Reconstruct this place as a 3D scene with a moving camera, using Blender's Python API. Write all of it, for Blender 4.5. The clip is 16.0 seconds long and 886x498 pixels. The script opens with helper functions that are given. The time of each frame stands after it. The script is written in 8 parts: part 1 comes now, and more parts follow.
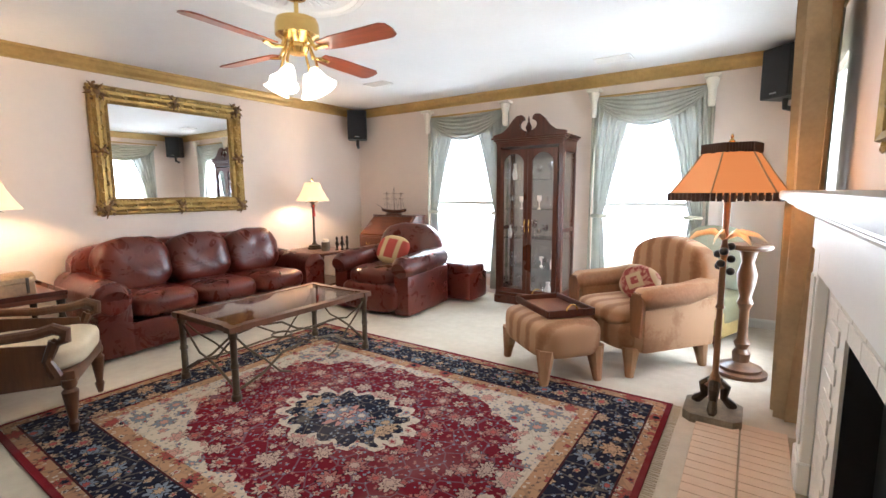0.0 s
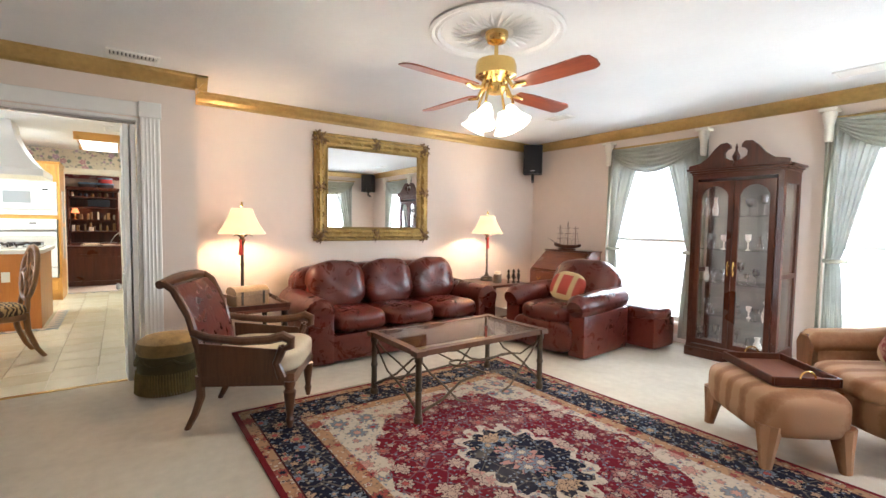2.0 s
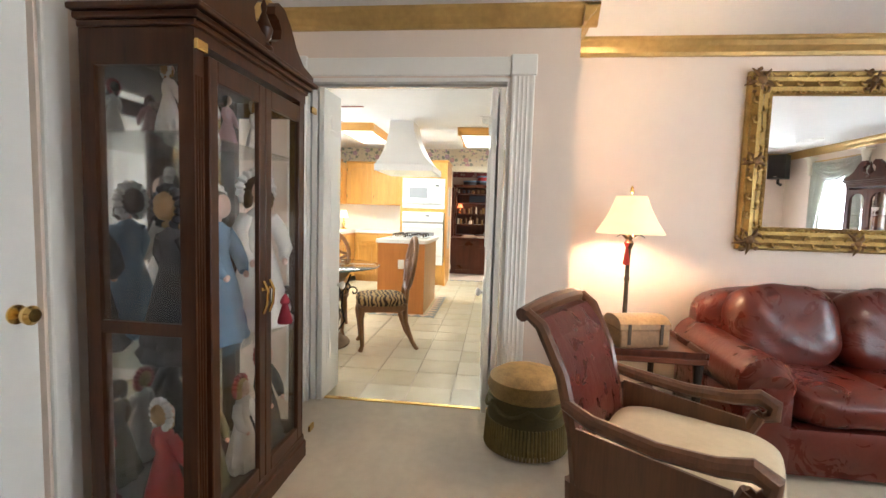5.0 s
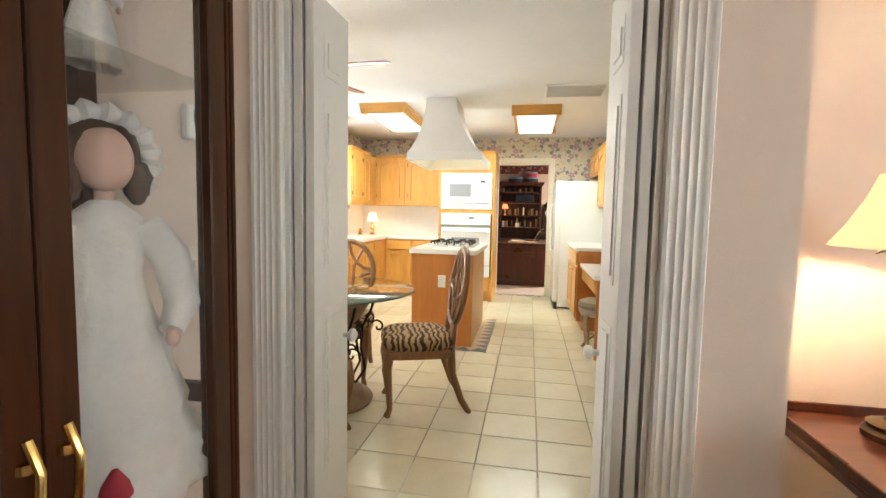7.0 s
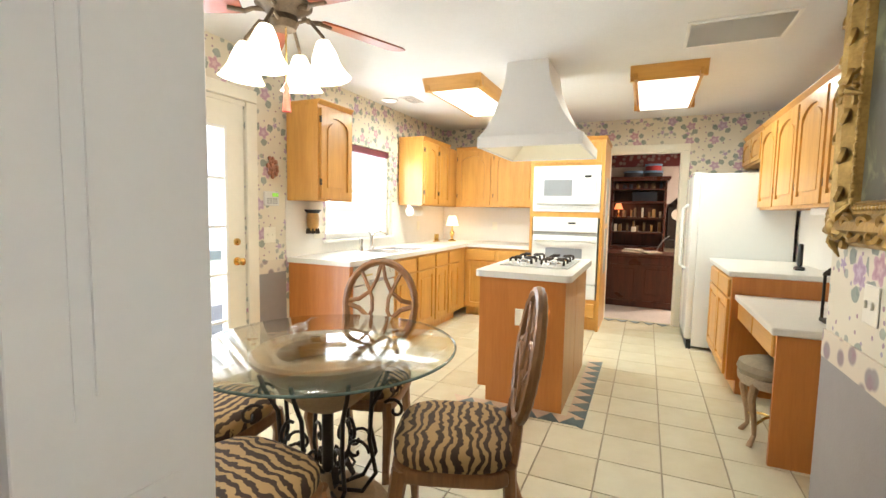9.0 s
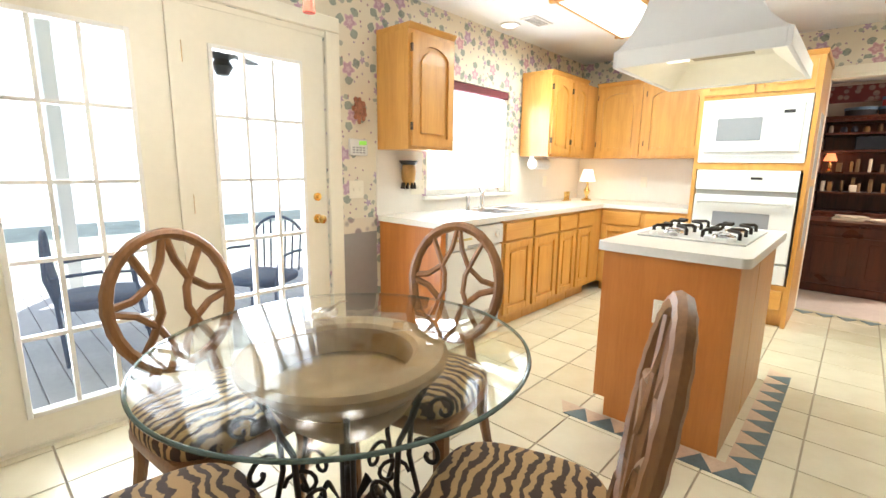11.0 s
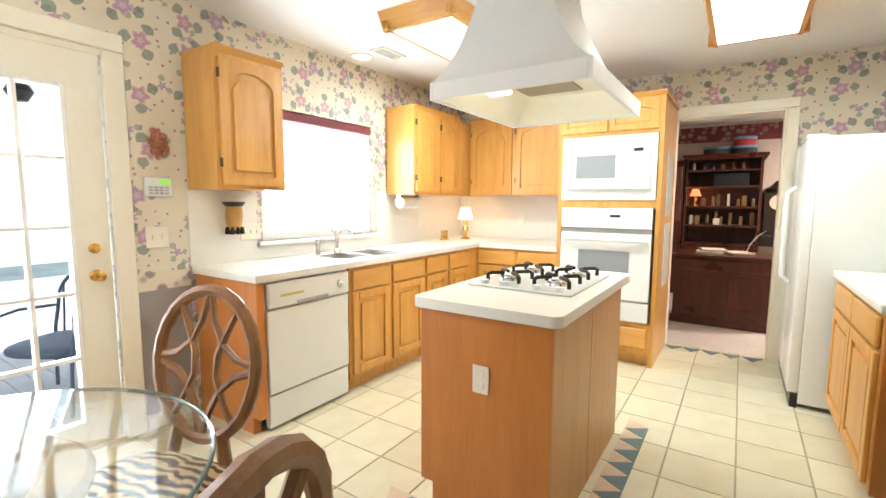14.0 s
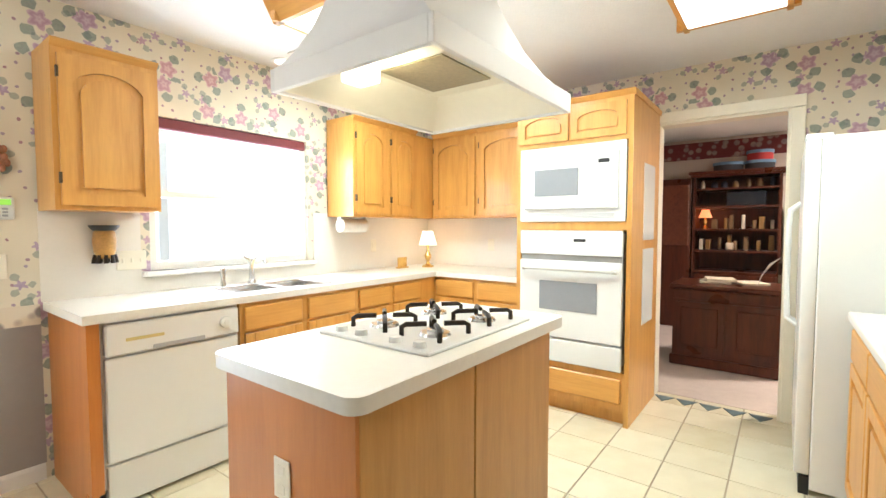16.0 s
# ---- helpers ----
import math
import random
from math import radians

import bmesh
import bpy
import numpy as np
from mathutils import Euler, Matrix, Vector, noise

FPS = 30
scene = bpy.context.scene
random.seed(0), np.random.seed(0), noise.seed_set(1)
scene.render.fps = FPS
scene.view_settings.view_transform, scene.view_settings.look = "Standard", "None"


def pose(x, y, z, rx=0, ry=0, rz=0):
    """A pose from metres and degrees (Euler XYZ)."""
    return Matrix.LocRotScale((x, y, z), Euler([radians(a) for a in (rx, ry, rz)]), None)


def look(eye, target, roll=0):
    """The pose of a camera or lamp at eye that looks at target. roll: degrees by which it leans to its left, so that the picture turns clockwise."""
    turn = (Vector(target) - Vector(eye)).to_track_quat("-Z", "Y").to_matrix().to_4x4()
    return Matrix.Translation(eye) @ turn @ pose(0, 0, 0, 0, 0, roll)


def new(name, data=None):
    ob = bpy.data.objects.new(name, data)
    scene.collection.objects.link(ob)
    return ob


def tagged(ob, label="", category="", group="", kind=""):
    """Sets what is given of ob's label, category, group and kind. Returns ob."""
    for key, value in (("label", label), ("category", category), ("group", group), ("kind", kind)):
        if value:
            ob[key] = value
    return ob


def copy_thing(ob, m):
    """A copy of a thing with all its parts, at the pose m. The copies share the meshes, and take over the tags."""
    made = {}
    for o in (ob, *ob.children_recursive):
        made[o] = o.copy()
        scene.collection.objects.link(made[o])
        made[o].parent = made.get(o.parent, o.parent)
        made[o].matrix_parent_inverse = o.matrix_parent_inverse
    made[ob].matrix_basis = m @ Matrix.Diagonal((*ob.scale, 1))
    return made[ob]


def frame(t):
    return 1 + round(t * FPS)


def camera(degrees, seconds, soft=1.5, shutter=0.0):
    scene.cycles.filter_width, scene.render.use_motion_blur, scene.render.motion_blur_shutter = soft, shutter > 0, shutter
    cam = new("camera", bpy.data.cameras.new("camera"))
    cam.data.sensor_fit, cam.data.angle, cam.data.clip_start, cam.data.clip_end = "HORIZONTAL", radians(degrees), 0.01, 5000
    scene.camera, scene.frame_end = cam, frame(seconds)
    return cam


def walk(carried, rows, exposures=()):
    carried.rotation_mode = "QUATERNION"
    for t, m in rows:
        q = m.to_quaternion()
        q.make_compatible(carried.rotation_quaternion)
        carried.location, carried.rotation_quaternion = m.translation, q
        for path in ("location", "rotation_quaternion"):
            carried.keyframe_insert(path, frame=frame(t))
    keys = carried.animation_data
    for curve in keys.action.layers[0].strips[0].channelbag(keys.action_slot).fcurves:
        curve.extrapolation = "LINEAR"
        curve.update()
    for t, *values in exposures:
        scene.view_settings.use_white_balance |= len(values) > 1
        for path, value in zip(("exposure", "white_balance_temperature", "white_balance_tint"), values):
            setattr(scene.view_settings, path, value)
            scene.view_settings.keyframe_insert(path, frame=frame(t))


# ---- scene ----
cam = camera(88.9, 16.0)
PATH = [
    (0, (0.722, 0.913, 1.266), (-0.399, 2.55, 1.013), -0.4),
    (0.5, (0.707, 0.92, 1.27), (-0.583, 2.436, 1.075), 0.1),
    (1, (0.662, 0.848, 1.275), (-0.732, 2.275, 1.125), 0.6),
    (1.5, (0.601, 0.846, 1.266), (-0.905, 2.156, 1.148), 0.8),
    (2, (0.559, 0.846, 1.271), (-1.064, 2.008, 1.161), 0.8),
    (2.5, (0.535, 0.872, 1.265), (-1.222, 1.82, 1.16), 1.0),
    (3, (0.424, 0.928, 1.258), (-1.451, 1.615, 1.15), 0.8),
    (3.5, (0.157, 0.926, 1.254), (-1.789, 1.374, 1.134), 1.1),
    (4, (-0.154, 0.915, 1.21), (-2.139, 1.125, 1.087), 1.5),
    (4.5, (-0.515, 0.905, 1.244), (-2.509, 0.884, 1.094), 1.4),
    (4.7, (-0.69, 0.935, 1.245), (-2.677, 0.78, 1.09), 1.5),
    (6.8, (-2.051, 0.592, 1.224), (-4.015, 0.249, 1.068), 1.9),
    (7, (-2.194, 0.594, 1.232), (-4.153, 0.222, 1.083), 1.1),
    (7.5, (-2.505, 0.627, 1.276), (-4.441, 0.152, 1.118), 1.6),
    (8, (-2.846, 0.593, 1.29), (-4.761, 0.036, 1.143), 1.5),
    (8.5, (-3.137, 0.526, 1.287), (-5.019, -0.133, 1.142), 1.7),
    (9, (-3.423, 0.538, 1.305), (-5.242, -0.279, 1.139), 1.05),
    (9.5, (-3.663, 0.494, 1.277), (-5.4, -0.481, 1.091), 1.1),
    (10, (-3.848, 0.424, 1.277), (-5.491, -0.689, 1.034), 1.55),
    (10.2, (-3.923, 0.394, 1.278), (-5.526, -0.769, 0.999), 1.7),
    (12.3, (-4.35, 0.511, 1.231), (-5.689, -0.926, 0.853), -1.0),
    (12.5, (-4.346, 0.531, 1.242), (-5.731, -0.866, 0.879), -0.7),
    (13, (-4.412, 0.533, 1.258), (-5.922, -0.74, 0.944), 0.1),
    (13.5, (-4.547, 0.539, 1.299), (-6.168, -0.602, 1.031), 0.6),
    (14, (-4.826, 0.617, 1.306), (-6.488, -0.476, 1.098), 0.3),
    (14.5, (-5.045, 0.703, 1.32), (-6.731, -0.36, 1.154), 0.5),
    (15, (-5.302, 0.719, 1.308), (-6.998, -0.333, 1.18), 0.8),
    (15.5, (-5.522, 0.736, 1.308), (-7.203, -0.341, 1.193), 1.0),
    (16, (-5.657, 0.863, 1.292), (-7.25, -0.342, 1.193), 0.0),
]
walk(cam, [(t, look(eye, target, roll)) for t, eye, target, roll in PATH], [(0, 2.08, 5750, 10), (3, 2.18, 5900, 10), (4.5, 2.25, 5900, 10), (7, 2.0, 6300, 10), (9, 1.92, 6200, 10), (10, 1.98, 6000, 10), (13, 1.97, 5900, 10), (16, 1.93, 5850, 10)])

# ---------------------------------------------------------------- world, sun, lamps
world = bpy.data.worlds.new("world")
scene.world = world
world.use_nodes = True
_nodes = world.node_tree.nodes
_sky = _nodes.new("ShaderNodeTexSky")
_sky.sky_type, _sky.sun_disc = 'NISHITA', False
_sky.sun_elevation, _sky.sun_rotation = radians(52), radians(150)
world.node_tree.links.new(_sky.outputs[0], _nodes["Background"].inputs[0])
_nodes["Background"].inputs[1].default_value = 0.12


LIT = 0.25


def lamp(name, kind, m, power, color, size=0.1, size_y=None):
    d = bpy.data.lights.new(name, kind)
    d.energy, d.color = power if kind == 'SUN' else power * LIT, color
    if kind == 'AREA':
        d.size = size
        if size_y:
            d.shape, d.size_y = 'RECTANGLE', size_y
    elif kind == 'SUN':
        d.angle = size
    else:
        d.shadow_soft_size = size
    o = new(name, d)
    o.matrix_world = m
    return o


lamp("sun", 'SUN', look((0, 0, 10), (2.2, 3.0, 0)), 3.2, (1, .95, .88), radians(.6))
DAY = (0.93, 0.97, 1.0)
WARM = (1.0, 0.66, 0.37)
lamp("north_window_light", 'AREA', pose(-2.38, 5.99, 1.15, -90, 0, 0), 58, DAY, .95, 1.75)
lamp("north_window_light", 'AREA', pose(-.2, 5.99, 1.15, -90, 0, 0), 58, DAY, .95, 1.75)
lamp("east_window_light", 'AREA', pose(1.28, 4.75, 1.2, 90, 0, 90), 50, DAY, .8, 1.6)
lamp("kitchen_window_light", 'AREA', pose(-7.3, -2.2, 1.5, 90, 0, 0), 38, DAY, 1.0, .85)
lamp("french_door_light", 'AREA', pose(-5.4, -2.24, 1.05, 90, 0, 0), 26, DAY, .5, 1.6)
lamp("french_door_light", 'AREA', pose(-4.6, -2.24, 1.05, 90, 0, 0), 26, DAY, .5, 1.6)
FANPOS, FANROT = (-1.55, 2.735), (4, 94, 184, 274)
KFAN = (-5.05, -1.0)
for _a in range(4):
    _r = radians(_a * 90 + 20)
    lamp("fan_bulb", 'POINT', pose(FANPOS[0] + .13 * math.cos(_r), FANPOS[1] + .13 * math.sin(_r), 1.86), 10, (1, .86, .66), .045)
    lamp("kitchen_fan_bulb", 'POINT', pose(KFAN[0] + .2 * math.cos(_r), KFAN[1] + .2 * math.sin(_r), 1.9), 4.5, (1, .90, .74), .045)
LAMP_S, LAMP_N = (-3.8, 1.74), (-3.8, 4.66)
lamp("table_lamp_bulb", 'POINT', pose(LAMP_S[0], LAMP_S[1], 1.25), 31, WARM, .04)
lamp("table_lamp_bulb", 'POINT', pose(LAMP_N[0], LAMP_N[1], 1.25), 31, WARM, .04)
FLAMP = (.61, 3.9)
lamp("floor_lamp_bulb", 'POINT', pose(FLAMP[0], FLAMP[1] - .15, 1.33), 6, (1, .5, .2), .04)
lamp("counter_lamp_bulb", 'POINT', pose(-9.02, -1.8, 1.22), 2.5, (1, .7, .4), .03)
lamp("hood_bulb", 'POINT', pose(-6.9, -.28, 1.83), 2.5, (1, .85, .55), .03)
lamp("fluorescent_light", 'AREA', pose(-7.85, .64, 2.325), 28, (.95, 1, .86), .44, 1.2)
lamp("fluorescent_light", 'AREA', pose(-7.75, -1.05, 2.325), 34, (.95, 1, .86), .44, 1.2)
lamp("den_bulb", 'POINT', pose(-12.19, .06, 1.45), 3.5, (1, .5, .22), .03)
# Unseen fill lamp added to brighten the den; no fixture hangs there.
lamp("den_ceiling_light", 'AREA', pose(-11.2, 2.2, 2.38), 170, (1, .86, .72), .5, .5)

# ---------------------------------------------------------------- materials


class Nodes:
    """Short names for the shader nodes of one material."""

    def __init__(self, name):
        self.m = bpy.data.materials.new(name)
        self.m.use_nodes = True
        self.t = self.m.node_tree
        self.b = self.t.nodes["Principled BSDF"]

    def put(self, socket, v):
        if isinstance(v, bpy.types.NodeSocket):
            self.t.links.new(v, socket)
        elif isinstance(v, tuple) and len(v) == 3 and socket.type == 'RGBA':
            socket.default_value = (*v, 1)
        else:
            socket.default_value = v

    def co(self, scale=(1, 1, 1), kind="Object", rot=(0, 0, 0)):
        c = self.t.nodes.new("ShaderNodeTexCoord")
        p = self.t.nodes.new("ShaderNodeMapping")
        self.t.links.new(c.outputs[kind], p.inputs[0])
        p.inputs["Scale"].default_value = scale
        p.inputs["Rotation"].default_value = rot
        return p.outputs[0]

    def noise(self, vec, scale, detail=4, rough=.55, dist=0):
        n = self.t.nodes.new("ShaderNodeTexNoise")
        self.put(n.inputs["Vector"], vec)
        n.inputs["Scale"].default_value, n.inputs["Detail"].default_value = scale, detail
        n.inputs["Roughness"].default_value, n.inputs["Distortion"].default_value = rough, dist
        return n.outputs[0]

    def voronoi(self, vec, scale, rand=1.0, feature='F1', out="Distance"):
        n = self.t.nodes.new("ShaderNodeTexVoronoi")
        n.feature = feature
        self.put(n.inputs["Vector"], vec)
        n.inputs["Scale"].default_value, n.inputs["Randomness"].default_value = scale, rand
        return n.outputs[out]

    def wave(self, vec, scale, dist=0, detail=2, dscale=1, direction='X', profile='SIN'):
        n = self.t.nodes.new("ShaderNodeTexWave")
        n.bands_direction, n.wave_profile = direction, profile
        self.put(n.inputs["Vector"], vec)
        n.inputs["Scale"].default_value, n.inputs["Distortion"].default_value = scale, dist
        n.inputs["Detail"].default_value, n.inputs["Detail Scale"].default_value = detail, dscale
        return n.outputs["Fac"]

    def ramp(self, fac, *stops, hard=False):
        n = self.t.nodes.new("ShaderNodeValToRGB")
        self.put(n.inputs[0], fac)
        if hard:
            n.color_ramp.interpolation = 'CONSTANT'
        e = n.color_ramp.elements
        while len(e) < len(stops):
            e.new(.5)
        for s, (p, c) in zip(e, stops):
            s.position, s.color = p, (*c, 1) if isinstance(c, tuple) else (c, c, c, 1)
        return n.outputs[0]

    def mix(self, fac, a, b, mode='MIX'):
        n = self.t.nodes.new("ShaderNodeMix")
        n.data_type, n.blend_type = 'RGBA', mode
        self.put(n.inputs["Factor"], fac)
        self.put(n.inputs[6], a)
        self.put(n.inputs[7], b)
        return n.outputs[2]

    def math(self, op, a, b=0.0, c=None):
        n = self.t.nodes.new("ShaderNodeMath")
        n.operation = op
        self.put(n.inputs[0], a)
        self.put(n.inputs[1], b)
        if c is not None:
            self.put(n.inputs[2], c)
        return n.outputs[0]

    def split(self, vec):
        n = self.t.nodes.new("ShaderNodeSeparateXYZ")
        self.t.links.new(vec, n.inputs[0])
        return n.outputs

    def cells(self, u, v, scale, rand):
        """Scattered spots in a plane: distance in metres, angle, and three random numbers a spot."""
        c = self.t.nodes.new("ShaderNodeCombineXYZ")
        self.put(c.inputs[0], u)
        self.put(c.inputs[1], v)
        n = self.t.nodes.new("ShaderNodeTexVoronoi")
        n.voronoi_dimensions = '2D'
        self.t.links.new(c.outputs[0], n.inputs["Vector"])
        n.inputs["Scale"].default_value, n.inputs["Randomness"].default_value = scale, rand
        d = self.t.nodes.new("ShaderNodeVectorMath")
        d.operation = 'SUBTRACT'
        self.t.links.new(c.outputs[0], d.inputs[0])
        self.t.links.new(n.outputs["Position"], d.inputs[1])
        x, y, _ = self.split(d.outputs[0])
        r = self.math('SQRT', self.math('ADD', self.math('MULTIPLY', x, x), self.math('MULTIPLY', y, y)))
        return r, self.math('ARCTAN2', y, x), self.split(n.outputs["Color"])

    def petals(self, theta, turn, count, deep):
        a = self.math('ADD', self.math('MULTIPLY', theta, count), self.math('MULTIPLY', turn, 6.28))
        return self.math('ADD', 1.0 - deep, self.math('MULTIPLY', self.math('COSINE', a), deep))

    def rand(self):
        return self.t.nodes.new("ShaderNodeObjectInfo").outputs["Random"]

    def bump(self, height, strength=.2, dist=.005):
        n = self.t.nodes.new("ShaderNodeBump")
        n.inputs["Strength"].default_value, n.inputs["Distance"].default_value = strength, dist
        self.put(n.inputs["Height"], height)
        self.t.links.new(n.outputs[0], self.b.inputs["Normal"])

    def done(self, color=None, rough=.5, metal=0.0, **kw):
        if color is not None:
            self.put(self.b.inputs["Base Color"], color)
        self.put(self.b.inputs["Roughness"], rough)
        self.put(self.b.inputs["Metallic"], metal)
        for k, v in kw.items():
            self.put(self.b.inputs[k.replace("_", " ")], v)
        return self.m


def scaled(c, k):
    return tuple(min(1.0, x * k) for x in c)


def M(name, c, rough=.5, metal=0.0, var=.12, scale=4.0, bump=.0, bscale=80.0, c2=None, **kw):
    n = Nodes(name)
    v = n.co()
    big, fine = n.noise(v, scale, 3), n.noise(v, scale * 9, 3)
    f = n.math('ADD', n.math('MULTIPLY', big, .65), n.math('MULTIPLY', fine, .35))
    col = n.ramp(f, (.3, scaled(c, 1 - var)), (.7, c2 or scaled(c, 1 + var)))
    r = n.math('ADD', rough - .06, n.math('MULTIPLY', big, .12))
    if bump:
        n.bump(n.noise(v, bscale, 3), bump, .004)
    return n.done(col, r, metal, **kw)


def wood(name, c1, c2, rough=.35, axis='z', scale=1.0, coat=.15, gloss=.5):
    n = Nodes(name)
    s = {'x': (1.2, 14, 14), 'y': (14, 1.2, 14), 'z': (14, 14, 1.2)}[axis]
    v = n.co(tuple(k * scale for k in s))
    grain, fine, blot = n.noise(v, 1.6, 5, .6, .6), n.noise(v, 9, 3), n.noise(n.co(), 2.2, 2)
    f = n.math('ADD', n.math('MULTIPLY', grain, .6), n.math('ADD', n.math('MULTIPLY', fine, .25), n.math('MULTIPLY', blot, .25)))
    col = n.ramp(f, (.32, c1), (.62, c2), (.8, scaled(c2, 1.12)))
    n.bump(fine, .06, .002)
    return n.done(col, n.math('ADD', rough - .05, n.math('MULTIPLY', blot, .12)), 0, Coat_Weight=coat, Specular_IOR_Level=gloss)


def glow(name, c, strength, base=(.8, .8, .8)):
    n = Nodes(name)
    return n.done(base, .6, 0, Emission_Color=c, Emission_Strength=strength * LIT)


def glass(name, tint=(1, 1, 1), rough=.0, mixin=.08):
    n = Nodes(name)
    tr = n.t.nodes.new("ShaderNodeBsdfTransparent")
    tr.inputs[0].default_value = (*tint, 1)
    gl = n.t.nodes.new("ShaderNodeBsdfGlossy")
    gl.inputs["Roughness"].default_value = rough
    fr = n.t.nodes.new("ShaderNodeLayerWeight")
    fr.inputs[0].default_value = .5
    mx = n.t.nodes.new("ShaderNodeMixShader")
    n.t.links.new(n.math('ADD', n.math('POWER', fr.outputs[1], 5.0), mixin * .5), mx.inputs[0])
    n.t.links.new(tr.outputs[0], mx.inputs[1])
    n.t.links.new(gl.outputs[0], mx.inputs[2])
    n.t.links.new(mx.outputs[0], n.t.nodes["Material Output"].inputs[0])
    return n.m


def sheer(name, c, thin=.45):
    n = Nodes(name)
    df, tl, tr = (n.t.nodes.new("ShaderNodeBsdf" + k) for k in ("Diffuse", "Translucent", "Transparent"))
    v = n.co()
    col = n.ramp(n.noise(v, 5, 3), (.3, scaled(c, .88)), (.7, scaled(c, 1.08)))
    n.put(df.inputs[0], col)
    n.put(tl.inputs[0], col)
    a, b = n.t.nodes.new("ShaderNodeMixShader"), n.t.nodes.new("ShaderNodeMixShader")
    a.inputs[0].default_value, b.inputs[0].default_value = .03, thin
    n.t.links.new(df.outputs[0], a.inputs[1])
    n.t.links.new(tl.outputs[0], a.inputs[2])
    n.t.links.new(a.outputs[0], b.inputs[1])
    n.t.links.new(tr.outputs[0], b.inputs[2])
    n.t.links.new(b.outputs[0], n.t.nodes["Material Output"].inputs[0])
    return n.m


WALL = M("wall_paint_pink", (.74, .635, .55), .75, var=.03, scale=1.5, bump=.12, bscale=150)
CEIL = M("ceiling_texture", (.74, .74, .73), .85, var=.03, scale=3, bump=.5, bscale=70)
WHITE = M("white_paint", (.78, .77, .73), .35, var=.03, scale=3)
CREAMP = M("cream_paint", (.78, .74, .62), .4, var=.04, scale=3)
CARPET = M("carpet", (.57, .50, .39), .95, var=.12, scale=1.6, bump=.8, bscale=260, c2=(.66, .60, .49))
CARPET2 = M("carpet_den", (.5, .42, .36), .95, var=.1, scale=2, bump=.8, bscale=260)
GOLDTRIM = M("crown_gold", (.48, .32, .11), .34, .4, var=.25, scale=3)
BRASS = M("brass", (.75, .52, .18), .22, 1.0, var=.1, scale=5)
GILT = M("gilt_frame", (.36, .215, .06), .42, .7, var=.45, scale=9, bump=.7, bscale=45, c2=(.5, .33, .1))
GILTDARK = M("gilt_dark", (.16, .085, .03), .45, .5, var=.5, scale=9, bump=.6, bscale=45)


def leather():
    n = Nodes("leather_oxblood")
    v = n.co()
    big, crease, pore = n.noise(v, 2.6, 3), n.noise(v, 7, 4, .6, 1.4), n.noise(v, 60, 3)
    n.bump(n.math('ADD', crease, n.math('MULTIPLY', pore, .22)), .3, .014)
    f = n.math('ADD', n.math('MULTIPLY', big, .6), n.math('MULTIPLY', crease, .4))
    return n.done(n.ramp(f, (.3, (.05, .007, .004)), (.55, (.10, .0145, .008)), (.75, (.15, .027, .015))), n.math('ADD', .19, n.math('MULTIPLY', crease, .2)), 0)


LEATHER = leather()
MAHOG = wood("mahogany", (.026, .007, .003), (.08, .021, .010), .28, 'z', 1, .1, .35)
MAHOGX = wood("mahogany_x", (.05, .014, .007), (.13, .038, .018), .3, 'y', 1, .15)
WALNUT = wood("walnut", (.045, .016, .006), (.12, .048, .02), .32, 'z', 1, .25)
OLDWOOD = wood("carved_oak", (.13, .055, .018), (.26, .12, .04), .42, 'z', 1, .1)
OAK = wood("oak_cabinet", (.48, .222, .044), (.64, .335, .078), .36, 'z', .8, .2)
OAKX = wood("oak_cabinet_x", (.48, .222, .044), (.64, .335, .078), .36, 'x', .8, .2)
OAKY = wood("oak_cabinet_y", (.48, .222, .044), (.64, .335, .078), .36, 'y', .8, .2)
OAKSIDE = wood("oak_panel", (.41, .132, .023), (.52, .19, .039), .36, 'z', .7, .2)
IRON = M("wrought_iron", (.03, .022, .016), .5, .6, var=.4, scale=12, bump=.2)
BRONZE = M("bronze_iron", (.085, .06, .036), .45, .5, var=.5, scale=14, bump=.2)
BLACK = M("black_plastic", (.012, .012, .012), .45, var=.2, scale=8)
COUNTER = M("laminate_counter", (.72, .70, .64), .32, var=.04, scale=40)
APPL = M("appliance_white", (.71, .72, .70), .22, var=.02, scale=2)
APPLG = M("appliance_grey", (.36, .37, .38), .2, var=.03, scale=3)
OVENGLASS = M("oven_window", (.24, .25, .27), .42, var=.04, scale=5)
STEEL = M("steel", (.6, .6, .6), .25, 1.0, var=.06, scale=6)
MIRROR = Nodes("mirror_glass").done((.9, .9, .9), .01, 1.0)
GLASS = glass("clear_glass")
PANE = glass("window_glass", (1, 1, 1), 0, .05)
TABLEGLASS = glass("table_glass", (.95, .96, .92), 0, .03)
EDGEGLASS = M("glass_edge", (.09, .13, .11), .1, var=.2, scale=10)
SHEER = sheer("sheer_curtain", (.44, .45, .39), .035)
DRAPE = M("drape_green", (.42, .41, .32), .8, var=.12, scale=6, bump=.1, bscale=200)
DRAPEGOLD = M("drape_gold", (.36, .27, .15), .7, var=.2, scale=5, bump=.1, bscale=200)
SHADE = Nodes("lamp_shade").done((.42, .30, .19), .8, 0, Emission_Color=(1, .58, .27), Emission_Strength=1.5 * LIT)
SHADE2 = Nodes("floor_lamp_shade").done((.45, .25, .12), .8, 0, Emission_Color=(1, .27, .06), Emission_Strength=.55 * LIT)
BULBSHADE = glow("frosted_shade", (1, .86, .62), 5.0)
DIFFUSER = glow("light_diffuser", (1, .97, .88), 3.2)
CREAMFAB = M("cream_fabric", (.55, .47, .33), .85, var=.1, scale=5, bump=.25, bscale=200)
